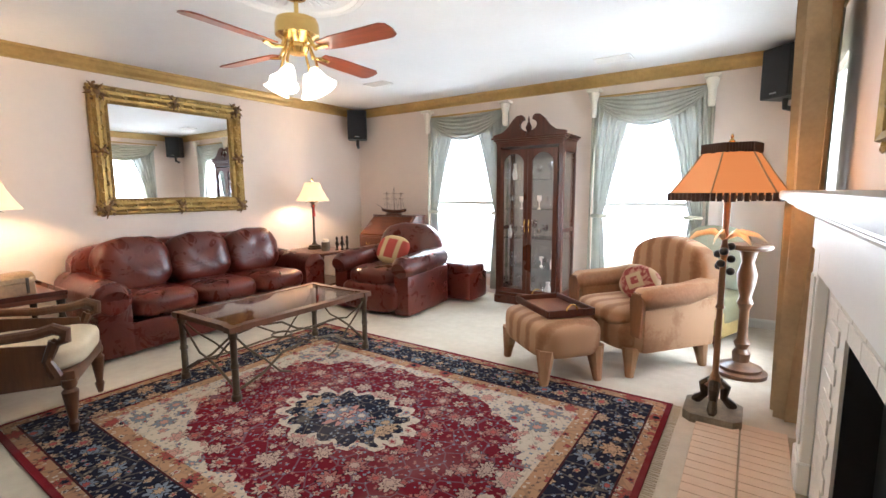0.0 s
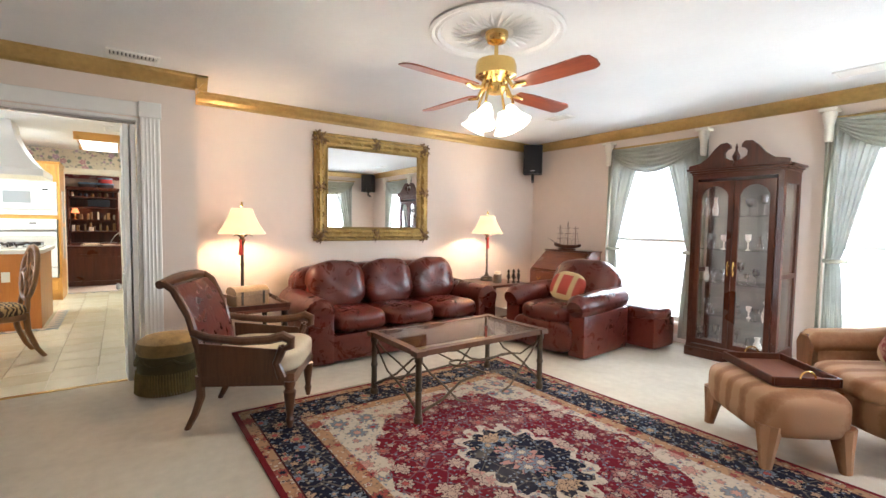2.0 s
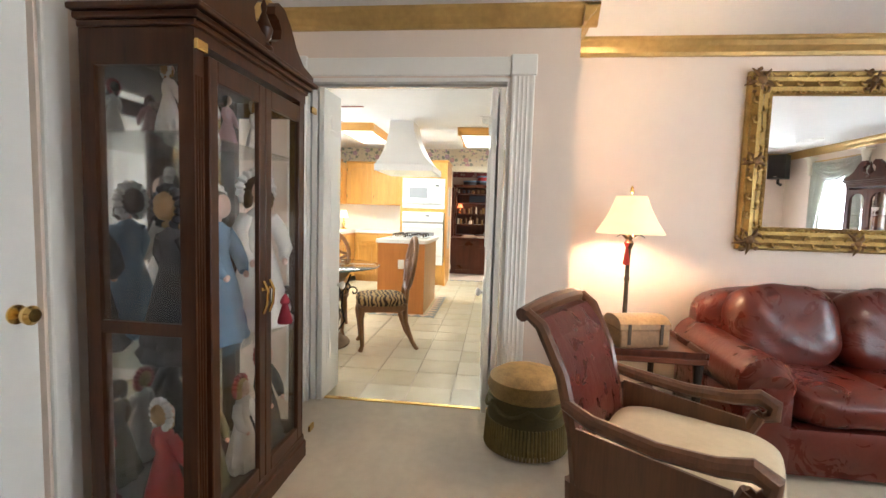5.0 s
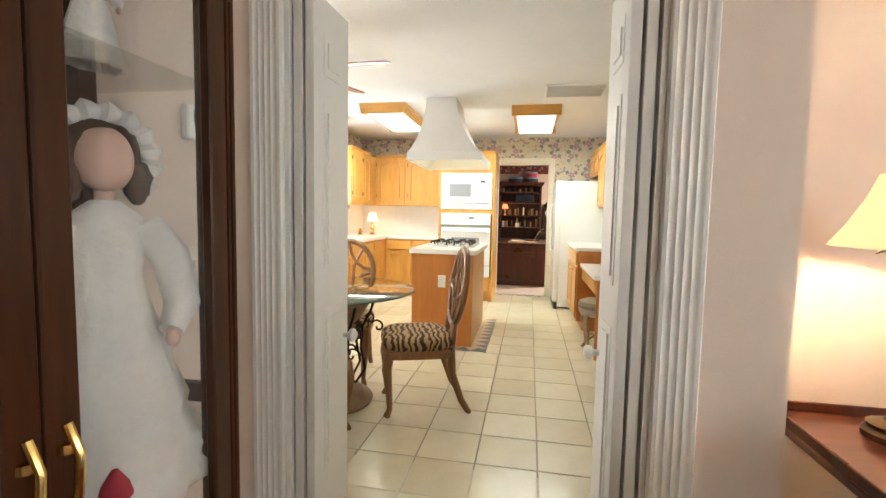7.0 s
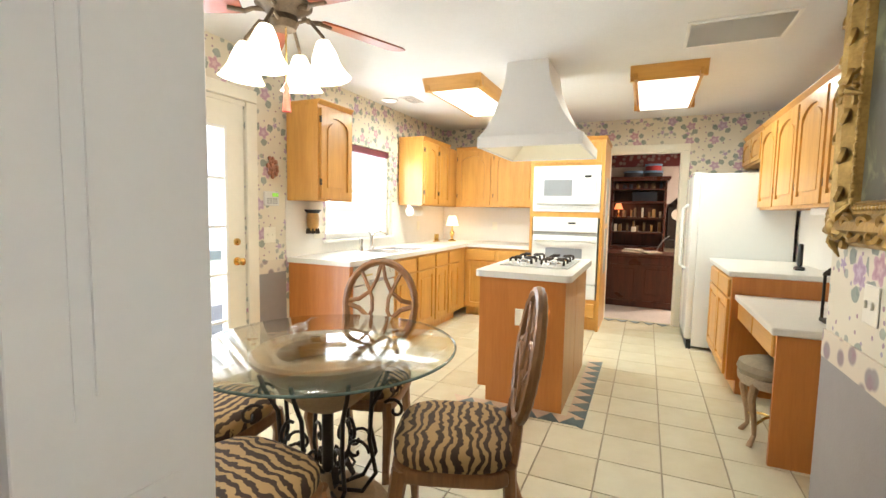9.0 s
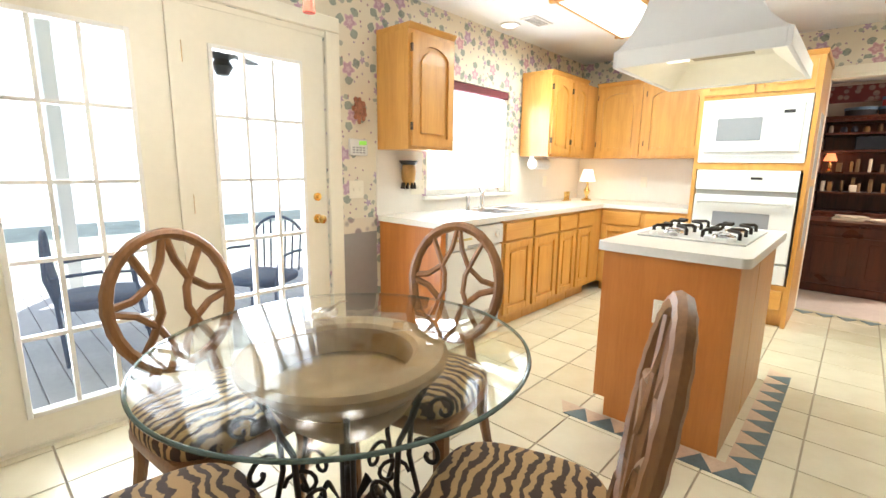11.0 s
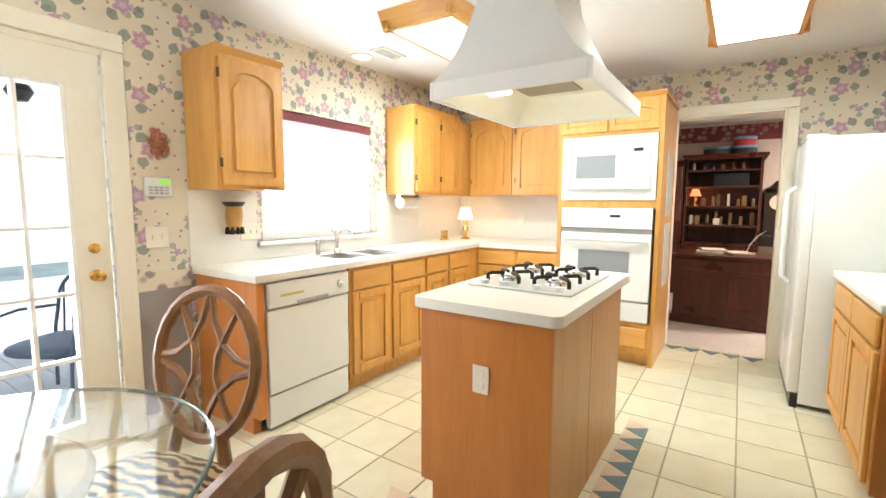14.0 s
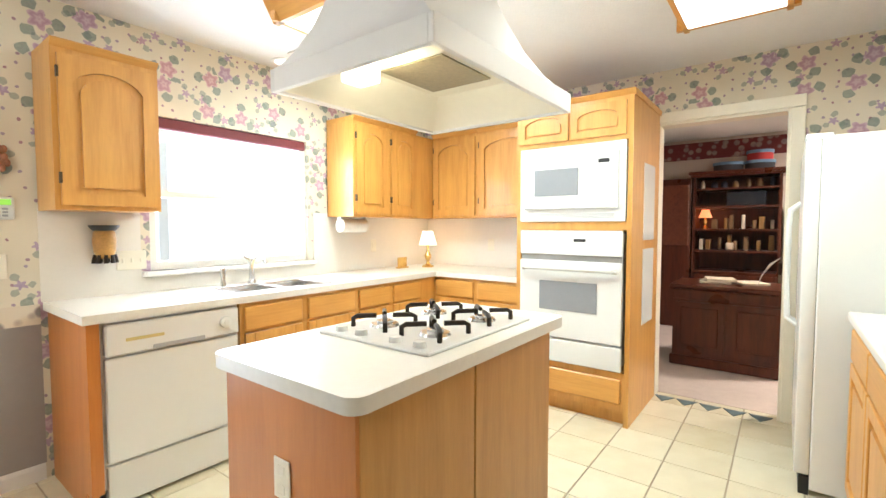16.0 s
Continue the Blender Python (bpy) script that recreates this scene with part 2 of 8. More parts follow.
GREENFAB = M("olive_fabric", (.10, .085, .03), .85, var=.25, scale=6, bump=.3, bscale=150)
REDTASSEL = M("red_tassel", (.45, .03, .02), .7, var=.2, scale=20)
GREYWALL = M("wainscot_grey", (.30, .275, .26), .7, var=.06, scale=2, bump=.2, bscale=120)
BACKSPLASH = M("backsplash", (.73, .70, .64), .4, var=.03, scale=5)
BRICKW = M("painted_brick", (.72, .68, .60), .6, var=.06, scale=4, bump=.4, bscale=60)
HEARTH = M("hearth_brick", (.66, .50, .36), .6, var=.08, scale=3, bump=.2, bscale=60)
TERRA = M("terracotta_stone", (.30, .20, .11), .7, var=.3, scale=9, bump=.5, bscale=30)
PORCELAIN = M("porcelain", (.80, .74, .68), .3, var=.04)
LACE = M("lace_fabric", (.72, .70, .66), .85, var=.1, scale=9, bump=.5, bscale=90)
GROUT = M("grout", (.36, .30, .21), .9, var=.15, scale=5)
BOOKS = M("book_paper", (.6, .52, .4), .8, var=.1)
PALEGILT = M("pale_gilt", (.62, .52, .36), .45, .2, var=.2, scale=12)
SILVERLEAF = M("silver_patina", (.20, .16, .11), .5, .3, var=.5, scale=14)


def tile_material():
    n = Nodes("floor_tile")
    v = n.co((1, 1, 1))
    w = n.math('ADD', n.math('MULTIPLY', n.noise(v, 5, 4), .6), n.math('MULTIPLY', n.rand(), .35))
    n.bump(n.noise(v, 30, 3), .08, .003)
    return n.done(n.ramp(w, (.25, (.62, .55, .375)), (.7, (.74, .69, .52))), .27, 0, Coat_Weight=.1)


TILE = tile_material()
TEAL = M("teal_tile", (.10, .15, .16), .35, var=.25, scale=12)
TAN = M("tan_tile", (.55, .40, .27), .35, var=.15, scale=12)


def zebra():
    n = Nodes("tiger_fabric")
    v = n.co()
    w = n.wave(v, 8.5, 7.5, 3, 1.6, 'Y')
    n.bump(n.noise(v, 250, 2), .3, .003)
    return n.done(n.ramp(w, (.42, (.045, .022, .012)), (.55, (.42, .27, .115))), .8, 0)


ZEBRA = zebra()


def striped():
    n = Nodes("ombre_fabric")
    v = n.co()
    w = n.math('ADD', n.wave(v, 2.3, 3.2, 3, 1.4, 'X'), n.math('MULTIPLY', n.noise(v, 45, 4, .7), .7))
    n.bump(n.noise(v, 160, 2), .3, .003)
    return n.done(n.ramp(w, (.2, (.23, .105, .045)), (.7, (.33, .175, .085)), (.96, (.42, .25, .135))), .8, 0)


OMBRE = striped()


def carved_pillow():
    n = Nodes("tapestry_fabric")
    v = n.co()
    x, y, z = n.split(v)
    band = n.math('PINGPONG', n.math('ADD', n.math('ABSOLUTE', x), n.math('MULTIPLY', n.math('ABSOLUTE', z), 1.3)), .075)
    line = n.ramp(band, (.045, 0.0), (.055, 1.0))
    g = n.ramp(n.noise(v, 26, 3), (.47, 0.0), (.55, 1.0))
    col = n.mix(g, (.24, .035, .03), (.40, .20, .14))
    return n.done(n.mix(line, col, (.46, .34, .2)), .85, 0)


TAPESTRY = carved_pillow()


def pillow_red_gold():
    n = Nodes("pillow_red_gold")
    x, y, z = n.split(n.co())
    w = n.math('PINGPONG', n.math('ADD', x, .09), .09)
    mask = n.ramp(w, (.02, 0.0), (.035, 1.0))
    low = n.math('LESS_THAN', n.math('ABSOLUTE', z), .11)
    return n.done(n.mix(n.math('MULTIPLY', mask, low), (.55, .41, .2), (.38, .05, .03)), .85, 0)


PILLOWRG = pillow_red_gold()


def wallpaper():
    """Cream paper with dusky roses, three-leaved sprays, small mauve blooms and berries."""
    n = Nodes("floral_wallpaper")
    v0 = n.co()
    x, y, z = n.split(v0)
    w1, w2 = n.noise(v0, 14, 2), n.noise(v0, 11, 3)
    u = n.math('ADD', n.math('ADD', x, y), n.math('MULTIPLY', w1, .022))
    v = n.math('ADD', z, n.math('MULTIPLY', w2, .022))
    col = n.ramp(n.noise(v0, 3, 2), (.3, (.66, .60, .47)), (.7, (.72, .66, .53)))
    inner = n.noise(v0, 60, 2, .5, .8)

    def leaves(r, th, turn, mid, half, lim):
        lobe = n.math('COSINE', n.math('ADD', n.math('MULTIPLY', th, 3.0), n.math('MULTIPLY', turn, 6.28)))
        need = n.math('ADD', lim, n.math('DIVIDE', n.math('ABSOLUTE', n.math('SUBTRACT', r, mid)), half))
        return n.math('GREATER_THAN', lobe, need)

    # fine stems with berries
    r, th, c = n.cells(u, v, 17, .95)
    berry = n.math('MULTIPLY', n.math('LESS_THAN', r, .0075), n.math('GREATER_THAN', c[0], .45))
    col = n.mix(n.math('MULTIPLY', berry, .85), col, n.mix(c[1], (.30, .12, .17), (.30, .26, .38)))
    # small mauve blooms with their leaves
    r, th, c = n.cells(n.math('ADD', u, 3.17), n.math('ADD', v, 1.31), 6.2, .85)
    leaf = n.math('MULTIPLY', leaves(r, th, c[1], .042, .026, .25), n.math('GREATER_THAN', c[0], .3))
    col = n.mix(n.math('MULTIPLY', leaf, .65), col, n.mix(inner, (.13, .18, .17), (.30, .34, .29)))
    bloom = n.math('LESS_THAN', r, n.math('MULTIPLY', n.petals(th, c[2], 5.0, .25), .026))
    col = n.mix(n.math('MULTIPLY', bloom, n.math('GREATER_THAN', c[0], .3)), col, n.mix(inner, n.mix(c[2], (.24, .16, .30), (.44, .20, .24)), (.56, .46, .56)))
    # roses
    r, th, c = n.cells(u, v, 4.0, .7)
    col = n.mix(n.math('MULTIPLY', leaves(r, th, c[1], .074, .036, .2), .78), col, n.mix(inner, (.09, .14, .13), (.25, .31, .26)))
    edge = n.math('MULTIPLY', n.petals(th, c[2], 5.0, .18), .053)
    q = n.math('DIVIDE', r, edge)
    fold = n.math('ADD', n.math('MULTIPLY', n.math('PINGPONG', n.math('ADD', n.math('MULTIPLY', q, 2.4), inner), 1.0), .7), n.math('MULTIPLY', inner, .3))
    rose = n.mix(fold, n.mix(c[0], (.44, .20, .24), (.34, .21, .32)), n.mix(c[0], (.68, .48, .46), (.60, .49, .58)))
    col = n.mix(n.math('LESS_THAN', q, 1.0), col, rose)
    return n.done(col, .6, 0)


PAPER = wallpaper()


def border_paper(name, ground, a, b):
    n = Nodes(name)
    v = n.co()
    d = n.ramp(n.voronoi(v, 11, .9), (.3, 1.0), (.42, 0.0))
    return n.done(n.mix(d, ground, n.mix(n.noise(v, 23, 2), a, b)), .7, 0)


BORDER = border_paper("floral_border", (.66, .58, .46), (.30, .12, .18), (.3, .36, .3))
DENBORDER = border_paper("den_border", (.13, .02, .02), (.35, .25, .18), (.10, .05, .08))
DENWALL = M("den_wall", (.50, .42, .35), .8, var=.04, scale=2)


def rug_material(hx, hy):
    """Persian rug: navy main border between tan guards, ivory corners, crimson field, navy medallion, all closely flowered."""
    n = Nodes("persian_rug")
    v = n.co()
    x, y, z = n.split(v)
    w1, w2 = n.noise(v, 9, 3), n.noise(v, 8, 3)
    ax, ay = n.math('ABSOLUTE', x), n.math('ABSOLUTE', y)
    # the drawing is mirrored about both middle lines
    u, t = n.math('ADD', ax, n.math('MULTIPLY', w1, .05)), n.math('ADD', ay, n.math('MULTIPLY', w2, .05))
    edge = n.math('MINIMUM', n.math('SUBTRACT', hx, ax), n.math('SUBTRACT', hy, ay))
    knots = n.noise(v, 70, 2)

    def flowers(scale, size, count, rand, shift):
        r, th, c = n.cells(n.math('ADD', u, shift), n.math('ADD', t, shift * .7), scale, rand)
        lim = n.math('MULTIPLY', n.petals(th, c[1], count, .2), n.math('MULTIPLY', n.math('ADD', .7, n.math('MULTIPLY', c[2], .5)), size))
        return n.math('DIVIDE', r, lim), th, r, c

    q1, th1, r1, c1 = flowers(6.8, .050, 8.0, .75, .0)
    q2, th2, r2, c2 = flowers(13, .021, 5.0, .9, 1.37)
    q3, th3, r3, c3 = flowers(26, .009, 4.0, 1.0, 2.9)
    vine = n.ramp(n.voronoi(v, 9.5, 1, 'DISTANCE_TO_EDGE'), (.02, 1.0), (.04, 0.0))

    def over(ground, petal, petal2, heart, line, leaf):
        c = n.mix(n.math('MULTIPLY', vine, .35), ground, leaf)
        c = n.mix(n.math('LESS_THAN', q3, 1.0), c, n.mix(n.math('GREATER_THAN', c3[0], .5), leaf, petal2))
        for q, k in ((q2, c2), (q1, c1)):
            q = n.math('ADD', q, n.math('MULTIPLY', n.math('LESS_THAN', k[1], .22), 9.0))
            c = n.mix(n.math('LESS_THAN', q, 1.16), c, line)
            c = n.mix(n.math('LESS_THAN', q, 1.0), c, n.mix(n.math('GREATER_THAN', k[0], .55), petal, petal2))
            c = n.mix(n.math('LESS_THAN', q, .56), c, line)
            c = n.mix(n.math('LESS_THAN', q, .46), c, n.mix(n.math('GREATER_THAN', k[2], .5), heart, petal))
        return c

    ivory, sand, rose, navy, wine, slate = (.50, .43, .34), (.40, .27, .17), (.36, .08, .07), (.006, .008, .022), (.14, .004, .014), (.17, .20, .24)
    red = over(wine, (.40, .31, .25), (.30, .13, .11), rose, (.03, .006, .012), slate)
    blue = over(navy, sand, slate, rose, (.004, .005, .012), (.24, .20, .15))
    pale = over(ivory, (.44, .24, .20), slate, (.24, .03, .04), (.16, .12, .11), (.30, .27, .22))
    rust = over((.38, .22, .12), (.30, .06, .05), ivory, navy, (.10, .05, .035), (.16, .10, .07))
    heart = over((.42, .20, .17), ivory, slate, wine, (.10, .03, .04), (.3, .22, .2))
    fx, fy = n.math('DIVIDE', ax, hx - .46), n.math('DIVIDE', ay, hy - .46)
    r = n.math('SQRT', n.math('ADD', n.math('MULTIPLY', fx, fx), n.math('MULTIPLY', fy, fy)))
    lob = n.math('MULTIPLY', n.math('ABSOLUTE', n.math('SINE', n.math('MULTIPLY', n.math('ARCTAN2', fy, fx), 8))), .07)
    rr = n.math('ADD', n.math('SUBTRACT', r, lob), n.math('MULTIPLY', n.math('SUBTRACT', w1, .5), .2))
    col = n.mix(n.math('GREATER_THAN', rr, .92), red, pale)
    col = n.mix(n.math('LESS_THAN', rr, .37), col, pale)
    col = n.mix(n.math('LESS_THAN', rr, .31), col, blue)
    col = n.mix(n.math('LESS_THAN', rr, .10), col, heart)
    for lim, c in ((.43, rust), (.345, (.05, .01, .012)), (.335, blue), (.10, (.05, .01, .012)), (.09, rust), (.03, (.15, .008, .014))):
        col = n.mix(n.math('LESS_THAN', edge, lim), col, c)
    wear = n.noise(v, 2.2, 3)
    col = n.mix(n.math('MULTIPLY', n.ramp(wear, (.52, 0.0), (.75, 1.0)), .16), col, (.40, .34, .30))
    col = n.mix(n.math('MULTIPLY', knots, .22), col, (.03, .02, .02))
    n.bump(n.noise(v, 300, 2), .5, .004)
    return n.done(col, .95, 0, Specular_IOR_Level=.1)


def painting_material():
    n = Nodes("still_life_painting")
    v = n.co()
    x, y, z = n.split(v)
    g = n.noise(v, 5, 4, .6, 1.0)
    return n.done(n.ramp(g, (.3, (.012, .012, .01)), (.55, (.05, .06, .04)), (.68, (.20, .22, .12)), (.8, (.35, .3, .16))), .35, 0)


# ---------------------------------------------------------------- building helpers
def bx(bm, x0, y0, z0, x1, y1, z1, b=0.0, seg=1):
    vs = [bm.verts.new((x, y, z)) for z in (z0, z1) for y in (y0, y1) for x in (x0, x1)]
    fs = [bm.faces.new([vs[i] for i in q]) for q in ((0, 2, 3, 1), (4, 5, 7, 6), (0, 1, 5, 4), (2, 6, 7, 3), (0, 4, 6, 2), (1, 3, 7, 5))]
    if b:
        es = list({e for f in fs for e in f.edges})
        bmesh.ops.bevel(bm, geom=es, offset=b, segments=seg, affect='EDGES', profile=.6)
    return bm


def prism(bm, pts, axis, a, b):
    """A polygon pushed along an axis from a to b; pts in the two other axes' order."""
    def at(p, t):
        return {'x': (t, p[0], p[1]), 'y': (p[0], t, p[1]), 'z': (p[0], p[1], t)}[axis]
    v0, v1 = [bm.verts.new(at(p, a)) for p in pts], [bm.verts.new(at(p, b)) for p in pts]
    k = len(pts)
    fs = [bm.faces.new(v0[::-1]), bm.faces.new(v1)]
    for i in range(k):
        fs.append(bm.faces.new((v0[i], v0[(i + 1) % k], v1[(i + 1) % k], v1[i])))
    bmesh.ops.recalc_face_normals(bm, faces=fs)
    return bm


def lathe(bm, prof, c=(0, 0, 0), n=20):
    rows = []
    for r, z in prof:
        rows.append([bm.verts.new((c[0] + max(r, .0004) * math.cos(2 * math.pi * i / n), c[1] + max(r, .0004) * math.sin(2 * math.pi * i / n), c[2] + z)) for i in range(n)])
    fs = []
    for a, b in zip(rows, rows[1:]):
        for i in range(n):
            fs.append(bm.faces.new((a[i], a[(i + 1) % n], b[(i + 1) % n], b[i])))
    fs += [bm.faces.new(rows[0][::-1]), bm.faces.new(rows[-1])]
    bmesh.ops.recalc_face_normals(bm, faces=fs)
    return bm


def tube(bm, pts, r, n=8, closed=False, flat=1.0):
    """A round bar along points; r is one radius or one for each point."""
    pts = [Vector(p) for p in pts]
    k = len(pts)
    rs = r if isinstance(r, (list, tuple)) else [r] * k
    rows, side = [], None
    for i, p in enumerate(pts):
        if closed:
            d = pts[(i + 1) % k] - pts[i - 1]
        else:
            d = pts[min(i + 1, k - 1)] - pts[max(i - 1, 0)]
        d.normalize()
        if side is None:
            side = d.orthogonal().normalized()
        side = (side - d * side.dot(d))
        side = side.normalized() if side.length > 1e-5 else d.orthogonal().normalized()
        up = d.cross(side)
        rows.append([bm.verts.new(p + side * rs[i] * math.cos(2 * math.pi * j / n) + up * rs[i] * flat * math.sin(2 * math.pi * j / n)) for j in range(n)])
    fs = []
    pairs = list(zip(rows, rows[1:])) + ([(rows[-1], rows[0])] if closed else [])
    for a, b in pairs:
        for j in range(n):
            fs.append(bm.faces.new((a[j], a[(j + 1) % n], b[(j + 1) % n], b[j])))
    if not closed:
        fs += [bm.faces.new(rows[0][::-1]), bm.faces.new(rows[-1])]
    bmesh.ops.recalc_face_normals(bm, faces=fs)
    return bm


def blob(bm, c, s, e=4.0, n=10, wob=0.0, f=6.0, shape=None):
    """A soft cushion: a cube's grid drawn onto a superellipsoid of half sizes s."""
    seen = {}
    def vert(x, y, z):
        key = (round(x, 4), round(y, 4), round(z, 4))
        if key not in seen:
            d = (abs(x) ** e + abs(y) ** e + abs(z) ** e) ** (1 / e)
            p = Vector((x / d, y / d, z / d))
            if shape:
                p = shape(p)
            q = Vector((c[0] + p.x * s[0], c[1] + p.y * s[1], c[2] + p.z * s[2]))
            if wob:
                q += Vector((x, y, z)).normalized() * wob * noise.noise(q * f)
            seen[key] = bm.verts.new(q)
        return seen[key]
    g = [-1 + 2 * i / n for i in range(n + 1)]
    fs = []
    for ax in range(3):
        for sg in (-1, 1):
            for i in range(n):
                for j in range(n):
                    quad = []
                    for u, v in ((g[i], g[j]), (g[i + 1], g[j]), (g[i + 1], g[j + 1]), (g[i], g[j + 1])):
                        p = [0, 0, 0]
                        p[ax], p[(ax + 1) % 3], p[(ax + 2) % 3] = sg, u, v
                        quad.append(vert(*p))
                    try:
                        fs.append(bm.faces.new(quad if sg > 0 else quad[::-1]))
                    except ValueError:
                        pass
    return bm


def arc(c, r, a0, a1, n, plane='xz', squash=1.0):
    out = []
    for i in range(n + 1):
        a = radians(a0 + (a1 - a0) * i / n)
        u, v = r * math.cos(a), r * squash * math.sin(a)
        out.append({'xz': (c[0] + u, c[1], c[2] + v), 'yz': (c[0], c[1] + u, c[2] + v), 'xy': (c[0] + u, c[1] + v, c[2])}[plane])
    return out


def mesh_of(name, bm, m, smooth=35):
    me = bpy.data.meshes.new(name)
    bm.to_mesh(me)
    bm.free()
    for k in (m if isinstance(m, (list, tuple)) else [m]):
        me.materials.append(k)
    if smooth:
        me.shade_smooth()
        me.set_sharp_from_angle(angle=radians(smooth))
    return me


def part(name, bm, m, parent, label="", smooth=35):
    o = new(name, mesh_of(name, bm, m, smooth))
    o.parent = parent
    return tagged(o, label)


def thing(name, label, category, m=None, group=""):
    o = tagged(new(name), label, category, group)
    if m is not None:
        o.matrix_basis = m
    return o


def lone(name, bm, m, label, category, at=None, group="", kind="", smooth=35):
    o = tagged(new(name, mesh_of(name, bm, m, smooth)), label, category, group, kind)
    if at is not None:
        o.matrix_basis = at
    return o


def setting(name, bm, m, label="", parent=None, smooth=0):
    o = tagged(new(name, mesh_of(name, bm, m, smooth)), label, "", "", "structure" if parent is None else "")
    if parent is not None:
        o.parent = parent
    return o


def BM():
    return bmesh.new()

# ---------------------------------------------------------------- the rooms
H = 2.44
W, D, JOG, N, S, E = -4.18, -3.68, 1.37, 5.88, -.5, 1.1
KS, KN, KW, KNEAR = -2.13, 1.78, -9.35, 1.16
DL, DR = -.26, .98
GZ = -.14


def walls(name, boxes, m):
    bm = BM()
    for b in boxes:
        bx(bm, *b)
    return setting(name, bm, m)


setting("floor_living", bx(BM(), W - .12, S - .12, -.1, E + .3, N + .12, 0), CARPET)
setting("floor_kitchen", bx(BM(), KW - .12, KS - .12, -.1, D - .02, KN + .12, -.006), GROUT)
setting("floor_den", bx(BM(), -13.2, -2.6, -.1, KW - .12, 3.2, -.004), CARPET2)
setting("ceiling", bx(BM(), -13.2, -2.6, H, E + .3, N + .12, H + .1), CEIL)
walls("wall_west", [(W - .12, JOG, 0, W, N, H)], WALL)
walls("wall_jog", [(W - .12, JOG - .12, 0, D, JOG, H)], WALL)
walls("wall_door", [(D - .12, S - .12, 0, D, DL, H), (D - .12, DL, 2.05, D, DR, H), (D - .12, DR, 0, D, JOG - .12, H)], WALL)
SD0, SD1 = -2.2, -1.42
walls("wall_south", [(D, S - .12, 0, SD0, S, H), (SD0, S - .12, 2.04, SD1, S, H), (SD1, S - .12, 0, E + .12, S, H)], WALL)
EW0, EW1 = 4.3, 5.15
walls("wall_east", [(E, S, 0, E + .12, EW0, H), (E, EW0, 2.02, E + .12, EW1, H), (E, EW0, 0, E + .12, EW1, .25), (E, EW1, 0, E + .12, N, H)], WALL)
NW = ((-2.88, -1.88), (-.72, .28))
WZ0, WZ1 = .22, 2.02
walls("wall_north", [(W - .12, N, 0, NW[0][0], N + .12, H), (NW[0][1], N, 0, NW[1][0], N + .12, H), (NW[1][1], N, 0, E + .12, N + .12, H)]
      + [(a, N, z0, b, N + .12, z1) for a, b in NW for z0, z1 in ((0, WZ0), (WZ1, H))], WALL)
FD0, FD1 = -5.86, -4.14
KW0, KW1, KZ0, KZ1 = -7.85, -6.74, 1.03, 1.95
walls("wall_kitchen_south", [(KW - .12, KS - .12, 0, KW0, KS, H), (KW0, KS - .12, 0, KW1, KS, KZ0), (KW0, KS - .12, KZ1, KW1, KS, H), (KW1, KS - .12, 0, FD0, KS, H),
                             (FD0, KS - .12, 2.06, FD1, KS, H), (FD1, KS - .12, 0, D, KS, H)], PAPER)
KD0, KD1 = .09, .87
walls("wall_kitchen_west", [(KW - .12, KS, 0, KW, KD0, H), (KW - .12, KD0, 2.05, KW, KD1, H), (KW - .12, KD1, 0, KW, KN, H)], PAPER)
walls("wall_kitchen_north", [(KW - .12, KN, 0, -5.5, KN + .12, H)], PAPER)
walls("wall_kitchen_near", [(-5.5, KNEAR, 0, W - .12, KNEAR + .1, H), (-5.5, KNEAR + .1, 0, -5.38, KN + .12, H), (W - .12, KNEAR, 0, D - .124, JOG - .121, H)], PAPER)
walls("wall_kitchen_east", [(D - .126, KS, 0, D - .12, DL - .1, H), (D - .126, DR + .1, 0, D - .12, KNEAR, H), (D - .126, DL - .1, 2.14, D - .12, DR + .1, H), (D - .12, KS - .12, 0, D, S - .12, H)], PAPER)
walls("wall_den", [(-13.2, -2.6, 0, -13.08, 3.2, H), (-13.08, -2.6, 0, KW - .12, -2.48, H), (-13.08, 3.08, 0, KW - .12, 3.2, H)], DENWALL)
walls("wall_den_back", [(KW - .126, KS, 0, KW - .12, KD0 - .09, H), (KW - .126, KD1 + .09, 0, KW - .12, 3.08, H)], DENWALL)


# gold crown round the living room, mitred in runs
CROWN = [(0, 0), (.085, 0), (.085, -.018), (.07, -.028), (.055, -.055), (.026, -.085), (.018, -.105), (0, -.108)]


def crown(name, axis, wall, out, a, b):
    bm = BM()
    pts = [(wall + out * u, H + v) for u, v in CROWN]
    prism(bm, pts, axis, a, b)
    return setting(name, bm, GOLDTRIM, "gold painted crown moulding under the ceiling")


crown("trim_crown_west", 'y', W, 1, JOG, N)
crown("trim_crown_jog", 'x', JOG, 1, W, D + .085)
crown("trim_crown_door", 'y', D, 1, S, JOG + .085)
crown("trim_crown_south", 'x', S, 1, D, E)
crown("trim_crown_east", 'y', E, -1, S, N)
crown("trim_crown_north", 'x', N, -1, W, E)


def base(name, axis, wall, out, a, b, m=WHITE, h=.085):
    bm = BM()
    prism(bm, [(wall, 0), (wall + out * .014, 0), (wall + out * .014, h - .02), (wall + out * .006, h), (wall, h)], axis, a, b)
    return setting(name, bm, m)


